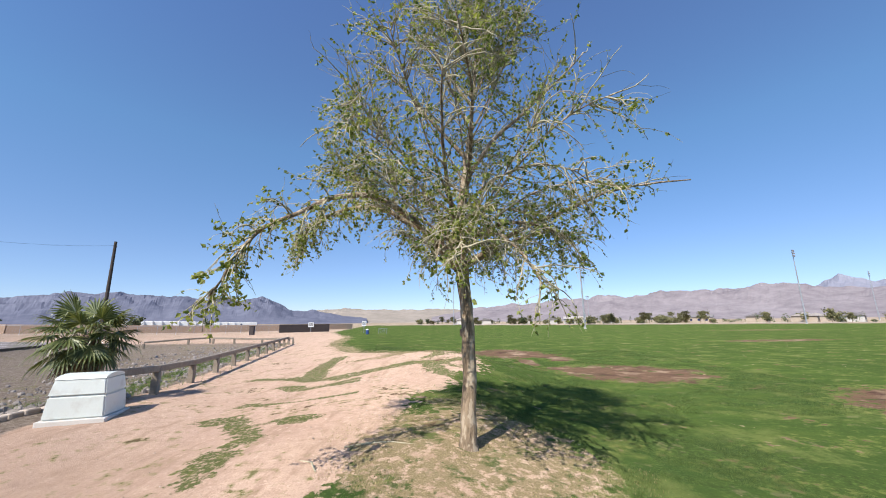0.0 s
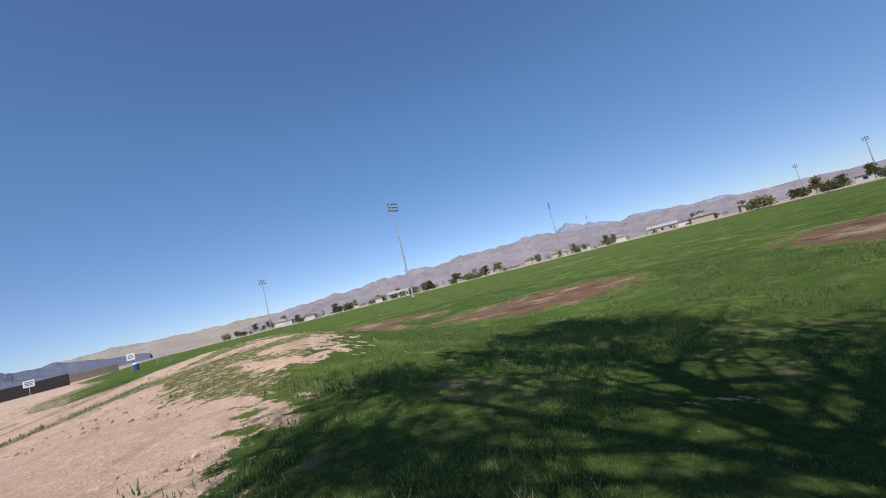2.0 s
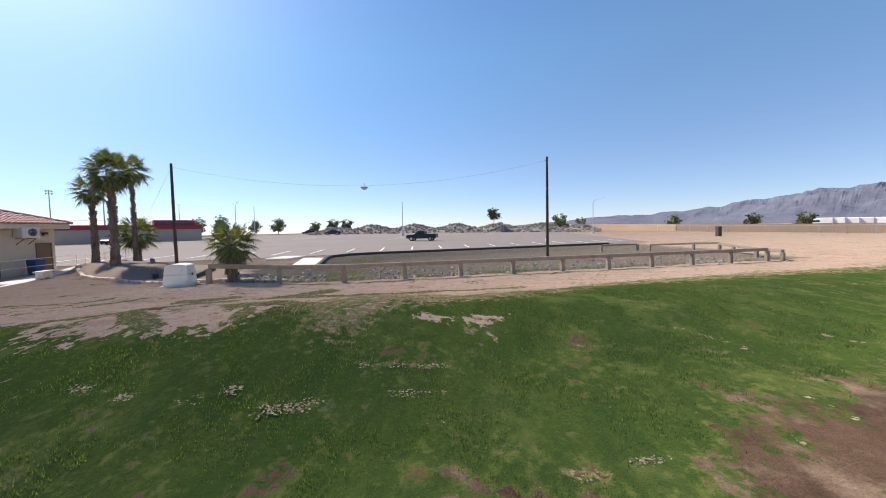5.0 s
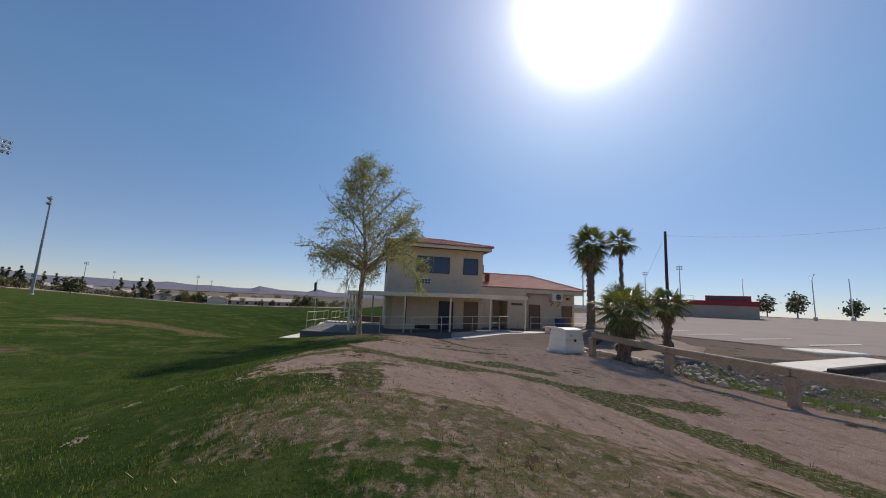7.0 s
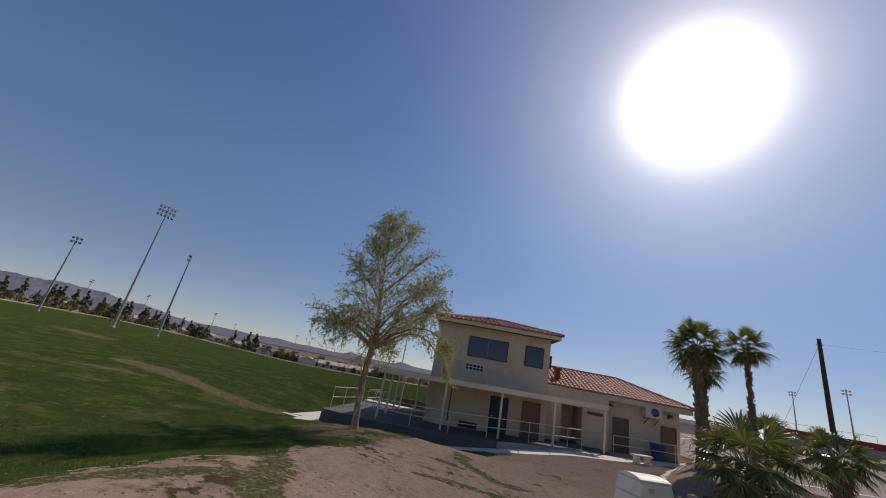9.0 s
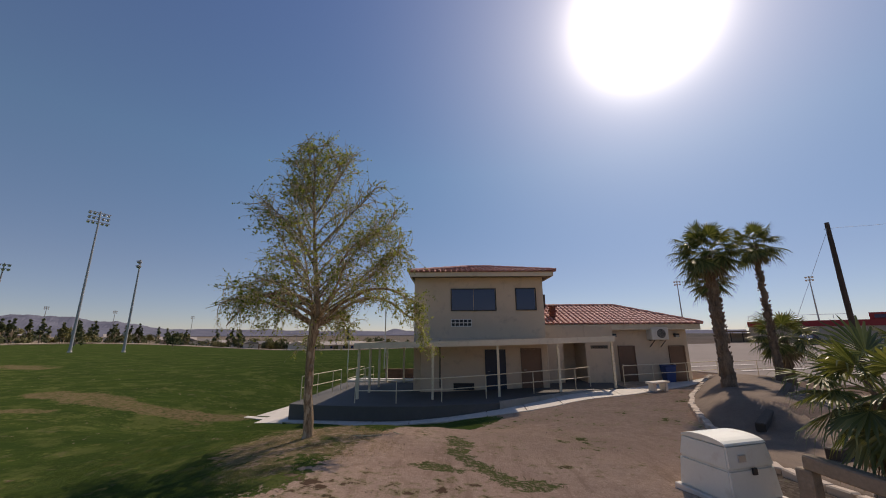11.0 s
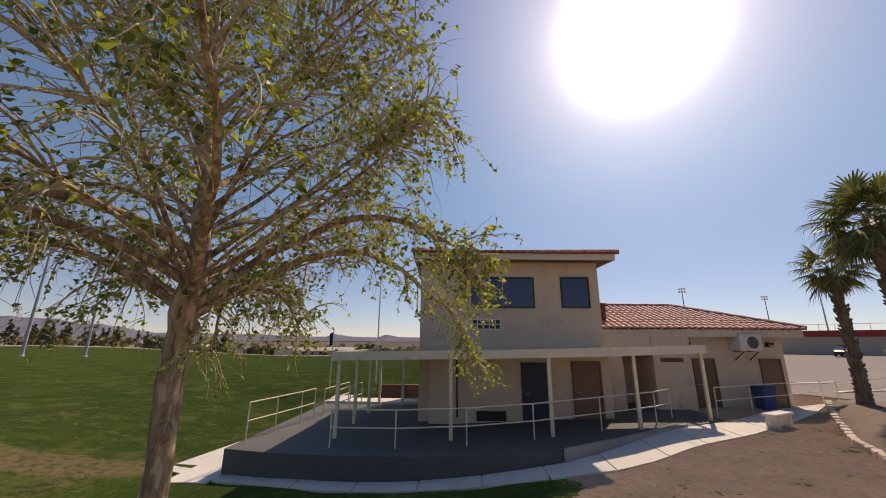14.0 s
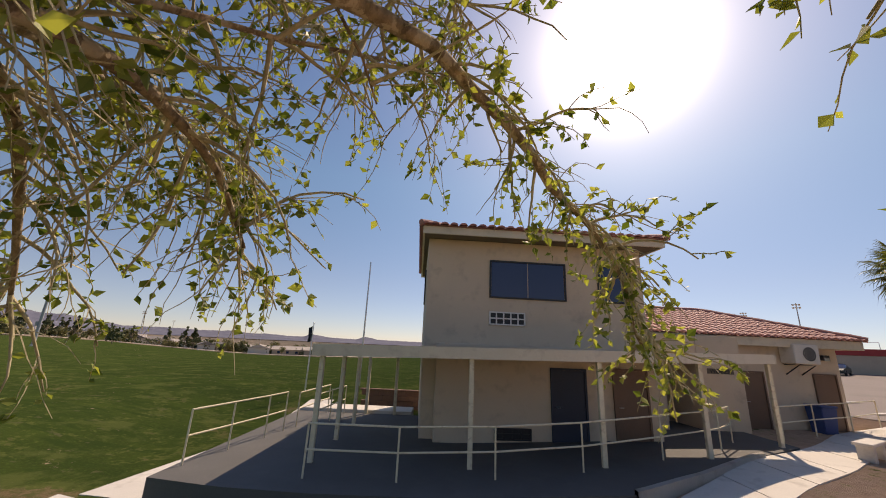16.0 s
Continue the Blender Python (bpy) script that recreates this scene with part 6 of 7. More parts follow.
# ---- foliage of the distance ----
def bushy(name, x, y, height, width, seed, label, mat, category="tree", slim=False, trunk=0.35):
    rnd = random.Random(seed)
    z = zland(x, y)
    t = thing(name, (x, y, z), label, category, "distant trees" if category == "tree" else "desert shrubs")
    if trunk:
        bars = Bars()
        bars.add([Vector((0, 0, -0.2)), Vector((0.05, 0, height * 0.3)), Vector((0, 0.05, height * 0.7))], [0.03 * height, 0.024 * height, 0.008 * height], 6)
        for k in range(4):
            a = k * 1.7
            bars.add([Vector((0, 0, height * 0.28)), Vector((math.cos(a) * width * 0.25, math.sin(a) * width * 0.25, height * 0.55))], [0.015 * height, 0.006 * height], 5)
        bars.part("trunk", M["bark"], t)
    verts, faces = [], []
    blobs = []
    for k in range(14):
        a, r, f = rnd.uniform(0, 6.28), rnd.uniform(0.1, 0.42) * width, rnd.uniform(trunk, 0.92)
        if slim:
            r = width * 0.45 * (1 - f) * rnd.uniform(0.4, 1)
        blobs.append(Vector((math.cos(a) * r, math.sin(a) * r, f * height)))
    for _ in range(520):
        c = rnd.choice(blobs)
        s = width * (0.2 if not slim else 0.14 * (1.4 - c.z / height))
        p = c + Vector((rnd.gauss(0, 1), rnd.gauss(0, 1), rnd.gauss(0, 0.8))) * s * 0.6
        u = Vector((rnd.uniform(-1, 1), rnd.uniform(-1, 1), rnd.uniform(-1, 1))).normalized() * width * 0.075
        v = u.orthogonal().normalized() * width * 0.06
        b = len(verts)
        verts += [p - u, p + v, p + u, p - v]
        faces.append((b, b + 1, b + 2, b + 3))
    mesh_part("crown", verts, faces, mat, t)
    return t


rnd = random.Random(77)
protos = [bushy("distant_tree", *out(-140, 172), 5.5, 4.6, 1, "round dark green tree at the field's far edge", M["far_leaf"]),
          bushy("distant_tree", *out(-30, 205), 4.0, 5.0, 2, "low olive desert tree at the field's far edge", M["olive_leaf"], trunk=0.2),
          bushy("distant_tree", *out(-131, 168), 8.5, 4.2, 3, "dark pointed conifer at the field's far edge", M["far_leaf"], slim=True, trunk=0.1),
          bushy("distant_tree", *out(-52, 235), 6.0, 4.0, 4, "olive bare-looking tree at the field's far edge", M["olive_leaf"])]


def rim(az):
    """Distance from the walk to the far edge of the fields."""
    for d in range(60, 400, 3):
        x, y = out(az, d)
        if d > 90 and in_field(x, y) < 0.5:
            return d
    return 240


for k in range(280):
    az = rnd.uniform(-172, 6) if k < 170 else rnd.uniform(-168, -112)
    d = min(rim(az), 260) + (rnd.uniform(8, 60) if k < 170 else rnd.uniform(9, 30))
    p = protos[2] if -148 < az < -108 and rnd.random() < 0.6 else rnd.choice([protos[0], protos[1], protos[1], protos[1], protos[3], protos[3]])
    x, y = out(az, d)
    copy_thing(p, pose(x, y, zland(x, y), 0, 0, rnd.uniform(0, 360)) @ Matrix.Scale(rnd.uniform(0.7, 1.25) if p is protos[2] else rnd.uniform(0.5, 1.1), 4))
for az, d, s in ((76.5, 118, 0.9), (73.6, 122, 0.7), (86.5, 112, 0.75), (109.5, 128, 0.8), (111.5, 126, 0.8), (114, 130, 0.7), (119, 128, 0.9), (122, 125, 0.8), (126, 120, 1.0), (128.5, 122, 0.9), (62, 130, 0.8), (54, 140, 0.8), (49.5, 140, 0.8), (41, 150, 0.7)):
    x, y = out(az, d, (6.3, 20.7))
    copy_thing(protos[0], pose(x, y, zland(x, y) + (3.0 if 80 < az < 92 else 0), 0, 0, az * 7) @ Matrix.Scale(s, 4))


def far_scrub():
    """Bushes and yards' greenery between the far houses, too many to count."""
    rnd = random.Random(31)
    verts, faces = [], []
    for _ in range(620):
        az = rnd.uniform(-174, -96) if rnd.random() < 0.8 else rnd.uniform(-96, 4)
        x, y = out(az, min(rim(az), 262) + rnd.uniform(12, 190))
        h, w = rnd.uniform(1.2, 4.5), rnd.uniform(1.8, 4.5)
        z = zland(x, y)
        for _ in range(46):
            f = rnd.random() ** 0.7
            r = w * 0.5 * math.sqrt(max(0.05, 1 - (f - 0.4) ** 2 * 2.2)) * rnd.random() ** 0.5
            a = rnd.uniform(0, 6.283)
            p = Vector((x + r * math.cos(a), y + r * math.sin(a), z + f * h))
            u = Vector((rnd.uniform(-1, 1), rnd.uniform(-1, 1), rnd.uniform(-1, 1))).normalized() * rnd.uniform(0.2, 0.42)
            v = u.orthogonal().normalized() * 0.28
            b = len(verts)
            verts += [p - u, p + v, p + u, p - v]
            faces.append((b, b + 1, b + 2, b + 3))
    tagged(mesh_part("far_scrub", verts, faces, M["far_leaf"]), "dark green scrub and garden bushes among the far houses", "bushes", kind="stuff")


far_scrub()


# ---- houses past the fields ----
def bungalow(x, y, turn, w, d, h, wall, roof, label):
    z = zland(x, y)
    b = thing("house", pose(x, y, z, 0, 0, turn), label, "house", "houses past the fields")
    part("wall", boxed(-w / 2, -d / 2, -0.3, w / 2, d / 2, h, bevel=0), wall, b)
    bm = bmesh.new()
    o = 0.5
    vs = [bm.verts.new(p) for p in ((-w / 2 - o, -d / 2 - o, h + 0.01), (w / 2 + o, -d / 2 - o, h + 0.01), (w / 2 + o, d / 2 + o, h + 0.01), (-w / 2 - o, d / 2 + o, h + 0.01), (-w / 2 - o, 0, h + 1.6), (w / 2 + o, 0, h + 1.6))]
    for q in ((0, 1, 5, 4), (2, 3, 4, 5), (1, 2, 5), (3, 0, 4), (3, 2, 1, 0)):
        bm.faces.new([vs[i] for i in q])
    part("roof", bm, roof, b)
    for k in range(3):
        u = -w / 2 + w * (k + 0.75) / 3.5
        for s in (-1, 1):
            pane = part("window", boxed(u - 0.6, s * (d / 2 + 0.02) - 0.03, 1.0, u + 0.6, s * (d / 2 + 0.02) + 0.03, 2.1, bevel=0), M["glass"], b)
    part("door", boxed(w * 0.36, -d / 2 - 0.05, 0, w * 0.36 + 0.95, -d / 2 - 0.004, 2.1, bevel=0), M["door_brown"], b)
    return b


WHITE = surface("white_siding", (0.58, 0.54, 0.48), 0.08, 0.8, 5, 0.4)
GREYR = surface("grey_shingle", (0.22, 0.20, 0.19), 0.2, 0.9, 8, 0.5)
PALER = surface("pale_roof", (0.42, 0.37, 0.33), 0.1, 0.8, 8, 0.5)
homes = [bungalow(*out(-45, 262), 45, 14, 8, 2.8, M["sand_wall"], PALER, "tan bungalow with a pale roof past the field"),
         bungalow(*out(-60, 262), 60, 12, 7, 2.7, WHITE, GREYR, "white bungalow with a grey roof past the field"),
         bungalow(*out(-160, 222), 160, 15, 9, 3.0, WHITE, PALER, "long white house with a pale roof"),
         bungalow(*out(-150, 240), 150, 13, 8, 2.9, M["sand_wall"], GREYR, "tan house with a grey shingle roof")]
for k in range(60):
    az = -168 + 172 * (k + rnd.uniform(-0.3, 0.3)) / 36 if k < 36 else rnd.uniform(-166, -138)
    d = min(rim(az), 262) + rnd.uniform(14, 80)
    x, y = out(az, d)
    copy_thing(rnd.choice(homes[:1] + homes), pose(x, y, zland(x, y), 0, 0, az + rnd.choice((0, 90)) + rnd.uniform(-8, 8)))


def rim_road():
    """The pale dirt track that rings the fields."""
    verts, faces = [], []
    for i in range(180):
        az = -172 + i
        d = min(rim(az), 262)
        for e in (1.0, 7.5):
            x, y = out(az, d + e)
            verts.append((x, y, zland(x, y) + 0.25 + 0.02 * e))
        if i:
            b = 2 * i
            faces.append((b - 2, b - 1, b + 1, b))
    tagged(mesh_part("perimeter_road", verts, faces, surface("pale_track", (0.44, 0.36, 0.28), 0.1, 0.95, 3, 0.2)), "pale dirt road round the playing fields", "road", kind="structure")


rim_road()


# ---- things past the end of the path ----
def long_wall(name, pts, height, mat, label, category="wall", thick=0.25):
    w = thing(name, (*pts[0], zland(*pts[0])), label, category, kind="structure" if category == "wall" else "")
    o = w.matrix_basis.translation
    for (xa, ya), (xb, yb) in zip(pts, pts[1:]):
        a, b = Vector((xa, ya, zland(xa, ya))), Vector((xb, yb, zland(xb, yb)))
        m = Matrix.Translation((a + b) / 2 - o) @ (b - a).to_track_quat("X", "Z").to_matrix().to_4x4()
        n = (b - a).length / 2
        part("panel", boxed(-n, -thick, -0.4, n, thick, height, bevel=0.02, m=m), mat, w)
    return w


BANK = surface("orange_bank", (0.52, 0.36, 0.245), 0.12, 0.95, 4, 0.15)
long_wall("channel_wall", [(-150, 52), (-122, 62), (-96, 76), (-74, 100), (-52, 124), (-40, 140)], 1.9, BANK, "long low tan bank along the desert edge", thick=0.6)
long_wall("dark_fence", [(-43.6, 90.2), (-39.5, 94.0), (-34.0, 98.5)], 2.0, M["dark_wall"], "low dark panel fence beside the dirt lot", thick=0.06)


def trailers():
    first = None
    for k in range(15):
        x, y = out(48 - 13 * k / 14, 170, (6.8, 18.8))
        z = zland(x, y) + 0.1
        m = pose(x, y, z, 0, 0, 32 + rnd.uniform(-6, 6))
        if first is None:
            t = first = thing("travel_trailer", m, "white travel trailer in a storage yard row", "trailer", "stored trailers")
            part("body", boxed(-3.4, -1.2, 0.6, 3.4, 1.2, 3.0, bevel=0.15), M["white_paint"], t)
            part("window", boxed(-1.8, -1.23, 1.7, 0.4, -1.19, 2.3, bevel=0), M["glass"], t)
            part("stripe", boxed(-3.3, -1.225, 1.1, 3.3, -1.195, 1.3, bevel=0), M["red_wall"], t)
            part("hitch", tubed([(3.4, 0, 0.6), (4.6, 0, 0.55)], 0.07), M["black"], t)
            for wx in (-0.5, 0.5):
                for wy in (-1.0, 1.0):
                    wheel(t, wx, wy, 0.34)
            part("jack", tubed([(4.4, 0, -0.9), (4.4, 0, 0.6)], 0.05), M["black"], t)
        else:
            copy_thing(first, m)


trailers()


def chain_fence(pts, label, height=1.8):
    f = thing("chain_fence", (*pts[0], zland(*pts[0])), label, "fence")
    o = f.matrix_basis.translation
    prev = None
    for (xa, ya), (xb, yb) in zip(pts, pts[1:]):
        n = max(1, int(math.hypot(xb - xa, yb - ya) / 3.2))
        for i in range(n + 1):
            x, y = xa + (xb - xa) * i / n, ya + (yb - ya) * i / n
            p = Vector((x, y, zland(x, y))) - o
            part("post", tubed([p - Vector((0, 0, 0.2)), p + Vector((0, 0, height))], 0.035, 6), M["steel"], f)
            if prev is not None and (p - prev).length > 0.1:
                part("rail", tubed([prev + Vector((0, 0, height)), p + Vector((0, 0, height))], 0.025, 5), M["steel"], f)
                bm = bmesh.new()
                for k in range(9):
                    u, v = prev.lerp(p, k / 9), prev.lerp(p, (k + 1) / 9)
                    tube(bm, [u + Vector((0, 0, 0.05)), v + Vector((0, 0, height))], 0.006, 3, False)
                    tube(bm, [v + Vector((0, 0, 0.05)), u + Vector((0, 0, height))], 0.006, 3, False)
                part("mesh", bm, M["steel"], f)
            prev = p
    return f


chain_fence([(-86, 66), (-62, 86), (-44, 100)], "grey chain-link fence before the tan bank")
chain_fence([(-15.6, 74.9), (-13.2, 70.9)], "short chain-link panel by the field corner", 1.0)


def trash_can(x, y):
    z = zland(x, y)
    t = thing("trash_can", (x, y, z), "dark blue drum bin with a white lid", "bin")
    part("drum", tubed([(0, 0, 0), (0, 0, 0.05), (0, 0, 0.8)], [0.28, 0.3, 0.3], 16), M["blue_bin"], t)
    part("lid", tubed([(0, 0, 0.801), (0, 0, 0.9), (0, 0, 1.0)], [0.32, 0.3, 0.12], 16), M["sign_white"], t)


trash_can(-17.0, 71.2)


def notice(x, y, w, h, z1, turn, label):
    z = zland(x, y)
    t = thing("notice_board", pose(x, y, z, 0, 0, turn), label, "sign", "white notice boards")
    part("post", tubed([(0, 0, -0.2), (0, 0, z1)], 0.05, 8), M["steel"], t)
    part("panel", boxed(-w / 2, -0.09, z1 - h, w / 2, -0.055, z1 + 0.02, bevel=0.004), M["sign_white"], t)
    for k in range(3):
        part("text_bar", boxed(-w * 0.36, -0.096, z1 - h * (0.3 + 0.22 * k), w * 0.36, -0.091, z1 - h * (0.2 + 0.22 * k), bevel=0), M["black"], t)


notice(-20.3, 81.5, 1.0, 1.0, 2.5, 5, "small white notice board on a steel post")
notice(-37.0, 93.5, 1.3, 1.1, 2.4, 20, "white notice board before the dark fence")
for x, y in ((-64.0, 66.0), (-41.5, 74.5)):
    t = thing("gate_post", (x, y, zland(x, y)), "stout dark timber gate post beside the yard", "post", "dark gate posts")
    part("post", boxed(-0.45, -0.3, -0.2, 0.45, 0.3, 1.7, bevel=0.03), M["dark_wall"], t)
    part("cap", boxed(-0.5, -0.35, 1.701, 0.5, 0.35, 1.8, bevel=0.02), M["dark_wood"], t)


# ---- red stands across the lot ----
def red_stands():
    x, y = out(139.2, 92, (-2.0, 21.8))
    s = thing("grandstand", pose(x, y, zland(x, y), 0, 0, 135), "low tan grandstand building with a red parapet", "building")
    part("wall", boxed(-11, -4, -0.3, 11, 4, 2.4, bevel=0.02), M["sand_wall"], s)
    part("parapet", boxed(-11.1, -4.1, 2.401, 11.1, 4.1, 3.3, bevel=0.02), M["red_wall"], s)
    part("press_box", boxed(3.0, -3.5, 3.301, 10.0, 3.5, 4.3, bevel=0.02), M["red_wall"], s, "red panelled press box")
    part("press_window", boxed(3.5, -3.56, 3.5, 9.5, -3.504, 4.0, bevel=0), M["glass"], s)
    for k in range(8):
        part("rail_post", tubed([(-10.8 + 1.7 * k, -4.0, 3.3), (-10.8 + 1.7 * k, -4.0, 4.2)], 0.03, 6), M["steel"], s)
    part("rail", tubed([(-10.8, -4.0, 4.2), (1.1, -4.0, 4.2)], 0.03, 6), M["steel"], s)
    x, y = out(142, 84, (-2.6, 10.8))
    b = thing("pavilion", pose(x, y, zland(x, y), 0, 0, 142) @ Matrix.Scale(0.6, 4), "grey flat-roofed shade pavilion behind the palms", "building")
    part("roof", boxed(-9, -4, 2.8, 9, 4, 3.2, bevel=0.03), M["soffit"], b)
    for k in range(7):
        for sy in (-3.5, 3.5):
            part("post", boxed(-8.6 + 2.86 * k - 0.12, sy - 0.12, -0.3, -8.6 + 2.86 * k + 0.12, sy + 0.12, 2.799, bevel=0.01), M["dark_wall"], b)
    part("back_wall", boxed(-8.4, 2.0, -0.3, 8.4, 2.2, 2.4, bevel=0.02), M["sand_wall"], b)


red_stands()


# ---- planter, stones and clods ----
def planter():
    soil = [(-17.3, -7.8), (-15.0, -5.0), (-12.9, -2.2), (-11.6, 0.2), (-10.7, 2.4), (-9.9, 4.6), (-9.4, 7.0), (-9.9, 9.9), (-13.0, 8.5), (-18.5, 3.0), (-21.0, -3.0)]
    ring = []
    for (xa, ya), (xb, yb) in zip(soil, soil[1:] + soil[:1]):
        ring += [(xa + (xb - xa) * k / 5, ya + (yb - ya) * k / 5) for k in range(5)]
    cx, cy, n = -14.6, 0.2, len(ring)
    verts = [(x, y, zland(x, y) - 0.2) for x, y in ring]
    for f in (1.0, 0.88, 0.76, 0.64, 0.5, 0.36, 0.2, 0.02):
        for x, y in ring:
            x, y = cx + f * (x - cx), cy + f * (y - cy)
            verts.append((x, y, zland(x, y) + 0.06 + 0.02 * math.sin(5 * x) * math.sin(4 * y)))
    faces = [(r * n + k, r * n + (k + 1) % n, (r + 1) * n + (k + 1) % n, (r + 1) * n + k) for r in range(8) for k in range(n)] + [tuple(8 * n + k for k in range(n))]
    bed = mesh_part("planter_bed", verts, faces, M["soil"])
    for f in bed.data.polygons:
        f.use_smooth = True
    tagged(bed, "bare dark soil bed mounded round the palms", "flower bed", kind="structure")
    line = [Vector((x, y, 0)) for x, y in soil[:8]]
    proto, k = None, 0
    rnd = random.Random(3)
    for a, b in zip(line, line[1:]):
        n = int((b - a).length / 0.42)
        for i in range(n):
            p = a.lerp(b, (i + 0.5) / n)
            d = b - a
            m = pose(p.x + rnd.uniform(-0.04, 0.04), p.y, zland(p.x, p.y), rnd.uniform(-5, 5), rnd.uniform(-5, 5), math.degrees(math.atan2(d.y, d.x)) + rnd.uniform(-9, 9))
            if proto is None:
                bm = boxed(-0.19, -0.1, -0.08, 0.19, 0.1, 0.13, bevel=0.025)
                proto = tagged(part("edging_stone", bm, M["brick"]), "pale concrete edging block round the palm bed", "block", "planter edging blocks")
                proto.matrix_basis = m
            else:
                copy_thing(proto, m)
    for pa, pb in (((-11.5, 3.6), (-15.6, -0.4)), ((-11.2, 6.0), (-15.9, 3.6))):
        a, b = Vector((*pa, zland(*pa))), Vector((*pb, zland(*pb)))
        m = Matrix.Translation((a + b) / 2) @ (b - a).to_track_quat("X", "Z").to_matrix().to_4x4()
        n = (b - a).length / 2
        tagged(part("planter_sleeper", boxed(-n, -0.12, -0.3, n, 0.12, 0.30, bevel=0.025, m=m), M["dark_wood"]), "dark timber sleeper edging the palm bed", "sleeper", "planter sleepers")


planter()


def scattered():
    rnd = random.Random(21)
    spots, sizes = [], []
    for _ in range(1500):
        y = rnd.uniform(9.8, 40)
        x = float(fence_x(y)) - abs(rnd.gauss(0, 5)) - 0.4
        if x < float(kerb_x(y)) + 0.4:
            continue
        spots.append((x, y, zland(x, y)))
        sizes.append(rnd.choice((0.04, 0.05, 0.06, 0.08, 0.11, 0.15)))
    for _ in range(220):
        x, y = rnd.gauss(-10.6, 1.0), rnd.gauss(10.6, 0.9)
        if x < float(fence_x(y)) - 0.3 and (x + 9.7) ** 2 + (y - 8.7) ** 2 > 0.5:
            spots.append((x, y, zland(x, y) + 0.03))
            sizes.append(rnd.uniform(0.08, 0.16))
    rocks("swale_stones", spots, sizes, M["cobble"], 8, "pale cobbles and rubble strewn over the swale")
    spots, sizes = [], []
    for (ax, ay), (bx, by), n, wide in (((2.5, 17.9), (2.32, 18.5), 70, 0.07), ((2.32, 18.5), (2.3, 19.1), 90, 0.08), ((1.35, 18.8), (1.2, 19.5), 50, 0.04), ((1.2, 19.6), (1.08, 20.2), 45, 0.04), ((2.25, 17.3), (2.2, 17.5), 30, 0.05), ((2.5, 16.95), (2.45, 17.1), 26, 0.05),
                                        ((2.09, 16.75), (2.05, 16.87), 16, 0.03), ((2.4, 15.3), (2.36, 15.6), 26, 0.05), ((2.5, 16.1), (2.48, 16.35), 30, 0.04), ((3.3, 21.2), (3.15, 21.7), 50, 0.05), ((3.0, 22.1), (2.92, 22.4), 24, 0.04), ((1.95, 19.3), (1.8, 20.0), 36, 0.05)):
        for _ in range(int(2.6 * n)):
            f = rnd.random()
            x, y = ax + f * (bx - ax) + rnd.gauss(0, wide), ay + f * (by - ay) + rnd.gauss(0, wide)
            spots.append((x, y, zland(x, y) + 0.004))
            sizes.append(rnd.choice((0.006, 0.008, 0.01, 0.013, 0.017, 0.022)))
    rocks("turf_clods", spots, sizes, M["clod"], 9, "dry shreds of turf lying in rows on the grass", 0.4)
    spots, sizes = [], []
    for k in range(6500):
        x, y = (rnd.uniform(-8, 2), rnd.uniform(-1, 32)) if k < 2500 else (rnd.gauss(-1.8, 1.7), rnd.gauss(13.5, 3.2))
        if float(fence_x(y)) + 0.2 < x < float(field_edge(y)) + 0.2 and float(weed_patches(x, y)) < 0.3:
            spots.append((x, y, zland(x, y)))
            sizes.append(rnd.choice((0.005, 0.006, 0.008, 0.008, 0.01, 0.014, 0.02)))
    rocks("path_pebbles", spots, sizes, M["pebble"], 10, "small pebbles and crumbs of earth scattered over the dirt path", 0.6)
    for pts in (((-1.3, 6.0), (-1.0, 6.12), (-0.65, 6.15), (-0.3, 6.05)), ((-1.9, 5.7), (-1.6, 5.6), (-1.45, 5.35))):
        line = [Vector((x, y, zland(x, y) + 0.012)) for x, y in pts]
        tagged(part("fallen_stick", tubed(line, [0.012, 0.014, 0.012, 0.006][:len(line)], 6), M["twig"]), "dry fallen stick lying on the dirt", "stick", "fallen sticks")


scattered()


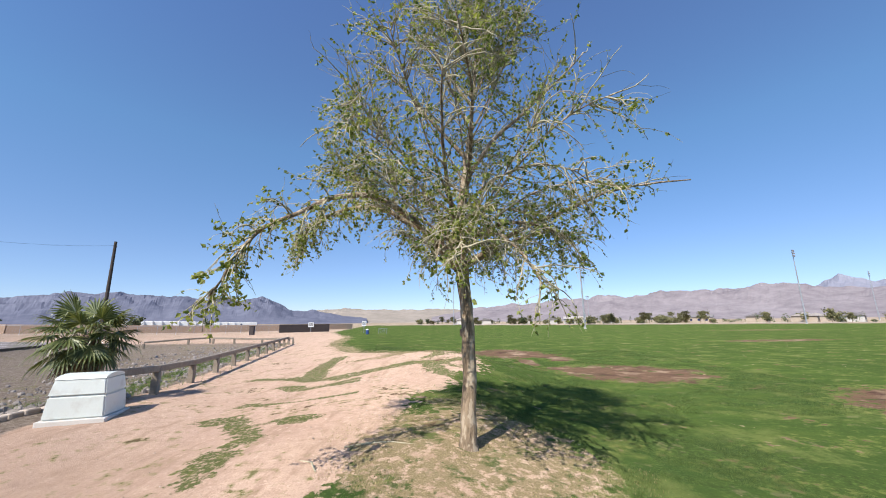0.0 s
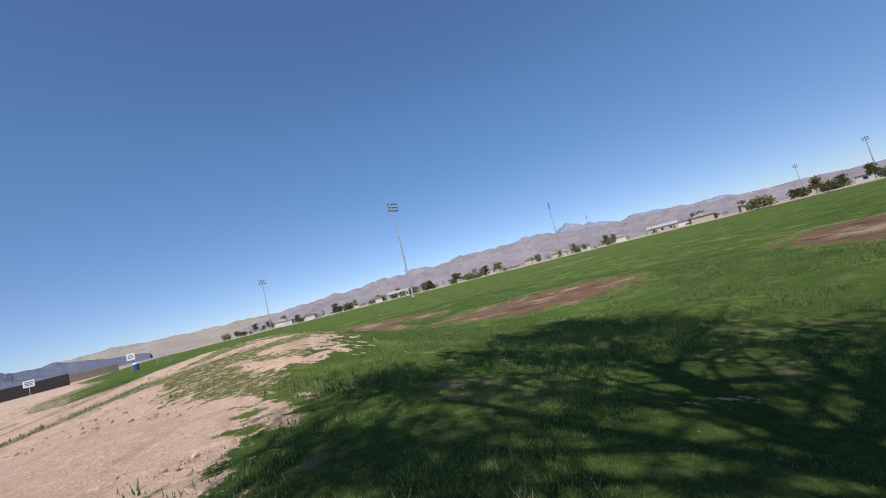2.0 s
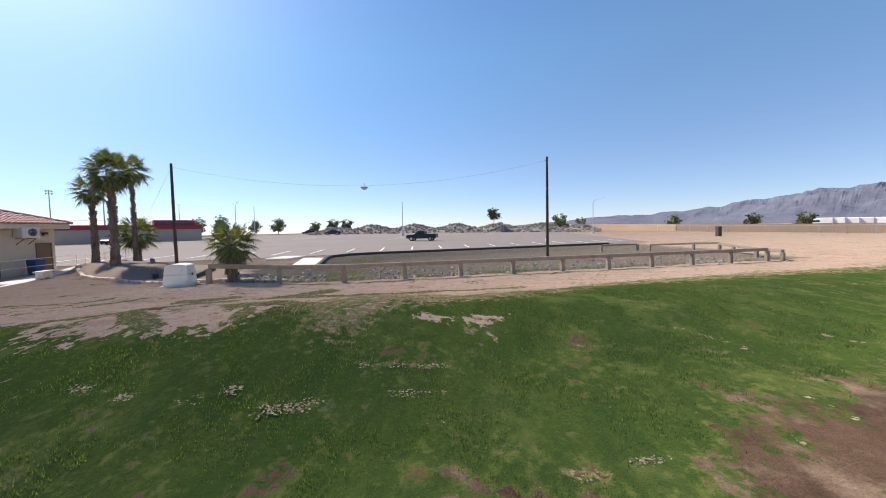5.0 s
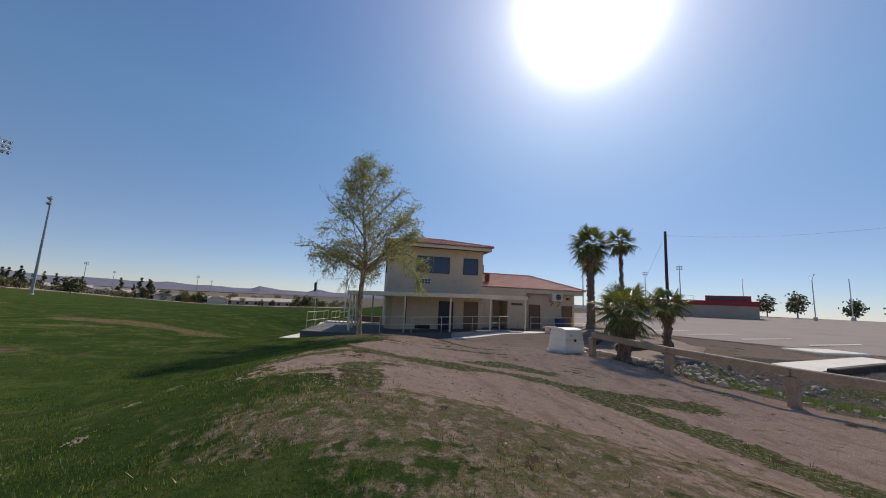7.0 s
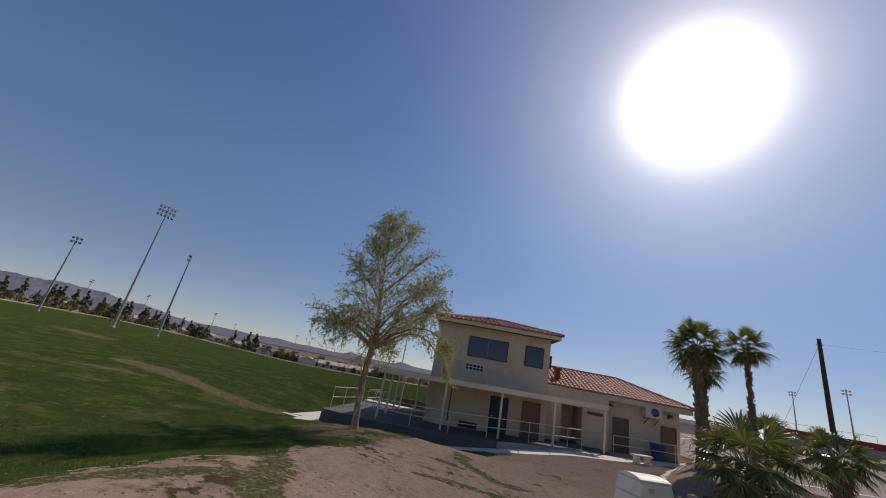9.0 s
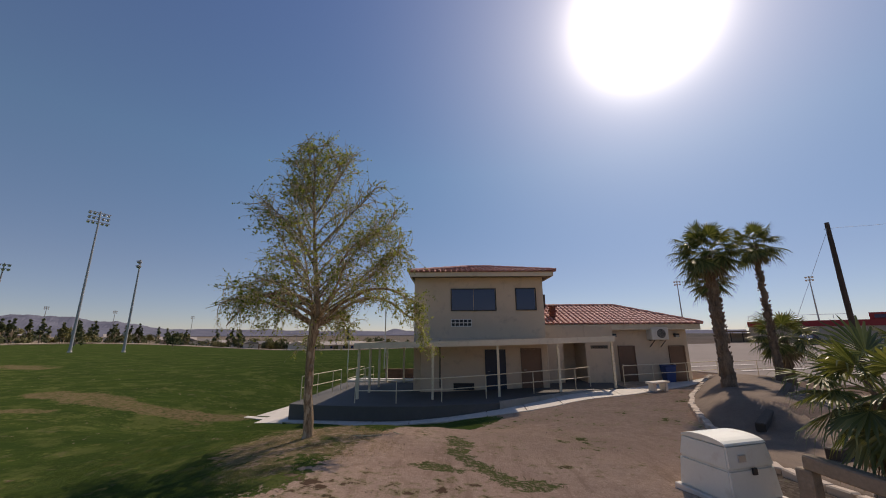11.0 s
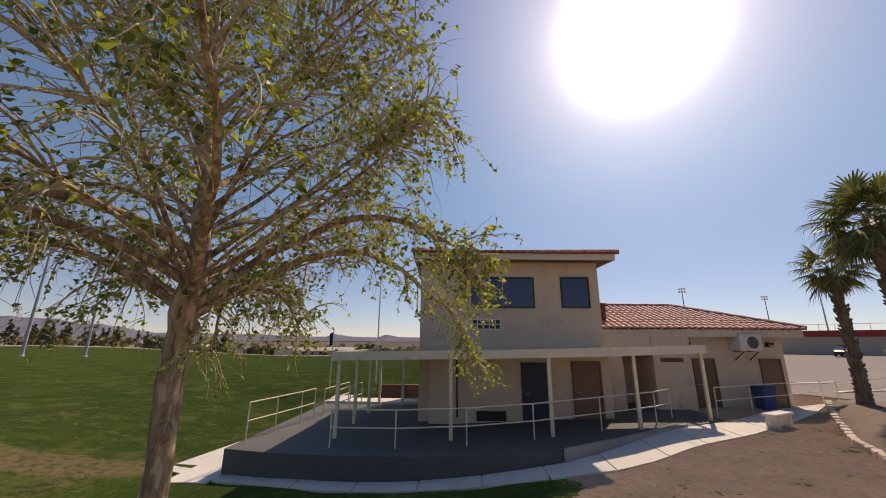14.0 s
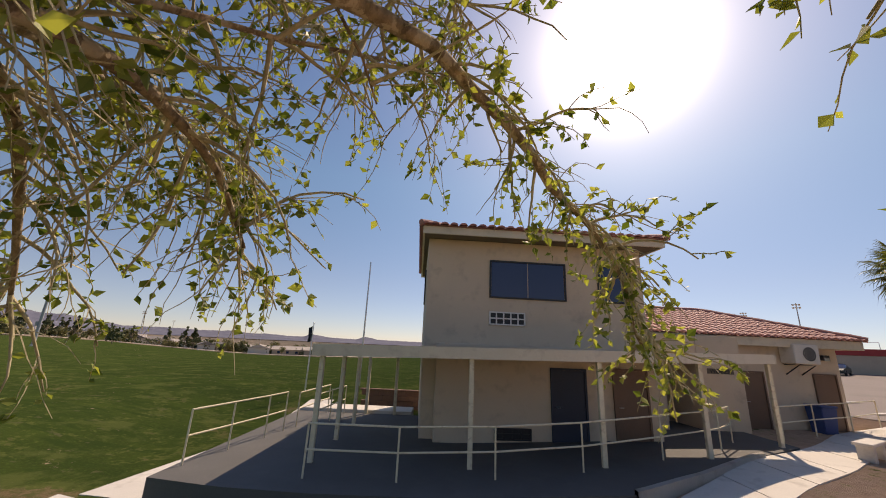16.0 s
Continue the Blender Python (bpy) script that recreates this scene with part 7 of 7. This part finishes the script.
# ---- grass ----
def blades(name, count, region, keep, height, mat, seed, label, lean=0.6, clump=4, wide=0.004):
    rnd = np.random.default_rng(seed)
    x0, x1, y0, y1 = region
    x, y = rnd.uniform(x0, x1, count), rnd.uniform(y0, y1, count)
    ok = rnd.random(count) < keep(x, y)
    x, y = x[ok], y[ok]
    x, y = np.repeat(x, clump) + rnd.normal(0, 0.03, len(x) * clump), np.repeat(y, clump) + rnd.normal(0, 0.03, len(y) * clump)
    z = land(x, y)
    n = len(x)
    a, h = rnd.uniform(0, 6.283, n), height * rnd.uniform(0.5, 1.3, n)
    w = wide * rnd.uniform(0.6, 1.3, n)
    lx, ly = np.cos(a) * h * lean * rnd.random(n), np.sin(a) * h * lean * rnd.random(n)
    verts = np.empty((n, 3, 3))
    verts[:, 0] = np.stack([x - np.sin(a) * w, y + np.cos(a) * w, z - 0.01], -1)
    verts[:, 1] = np.stack([x + np.sin(a) * w, y - np.cos(a) * w, z - 0.01], -1)
    verts[:, 2] = np.stack([x + lx, y + ly, z + h], -1)
    i = np.arange(n) * 3
    return tagged(mesh_part(name, verts.reshape(-1, 3).tolist(), np.stack([i, i + 1, i + 2], -1).tolist(), mat), label, "grass", kind="stuff")


def patchy(x, y, scale=1.0):
    return 0.5 + 0.5 * np.sin(1.7 * x * scale + 2.1 * np.sin(0.9 * y * scale)) * np.sin(1.3 * y * scale + 1.9 * np.sin(1.1 * x * scale))


FIELD = "short green mown grass blades on the field"
blades("mown_grass", 120000, (-6, 13, 10, 30), lambda x, y: in_field(x, y) ** 4 * (1 - bare_patches(x, y)) ** 3 * (0.3 + 0.7 * patchy(x, y, 2.0)), 0.028, M["grass"], 1, FIELD, wide=0.006)
blades("mown_grass", 90000, (-1.6, 5.5, 4.5, 12), lambda x, y: in_field(x, y) ** 4 * (1 - blot(x, y, 0.5, 6.2, 1.9, 1.9)) * (0.3 + 0.7 * patchy(x, y, 2.3)), 0.012, M["grass"], 5, FIELD, 1.5, 6, 0.0022)
blades("dry_grass", 22000, (-2, 3, 3.5, 10), lambda x, y: np.maximum(blot(x, y, 0.5, 6.2, 2.1, 2.1), 0.5 * blot(x, y, 0.4, 8.6, 0.9, 0.7)) * patchy(x, y, 1.6), 0.015, M["straw"], 2, "dry straw-coloured grass tufts by the tree", 1.6, 4, 0.003)
blades("dry_grass", 9000, (-6, 4, 15.5, 22), lambda x, y: np.maximum(0.6 * blot(x, y, 0.2, 18.0, 1.8, 1.0, 20), np.exp(-((x - field_edge(y)) / 0.9) ** 2)) * patchy(x, y, 1.6), 0.035, M["straw"], 6, "dry straw-coloured grass along the field edge", 1.3, 4, 0.005)
blades("path_weeds", 15000, (-9, 1, 2, 26), lambda x, y: weed_patches(x, y) ** 2 * (0.3 + 0.7 * patchy(x, y, 2.2)), 0.04, M["weed"], 3, "green weed patches on the dirt path")
blades("swale_weeds", 40000, (-18, -8.5, 10, 40), lambda x, y: (patchy(x, y, 0.6) > 0.42) * np.exp(-((fence_x(y) - x - 2.6) / 1.5) ** 2), 0.19, M["grass"], 4, "green weeds growing along the swale", 0.8)
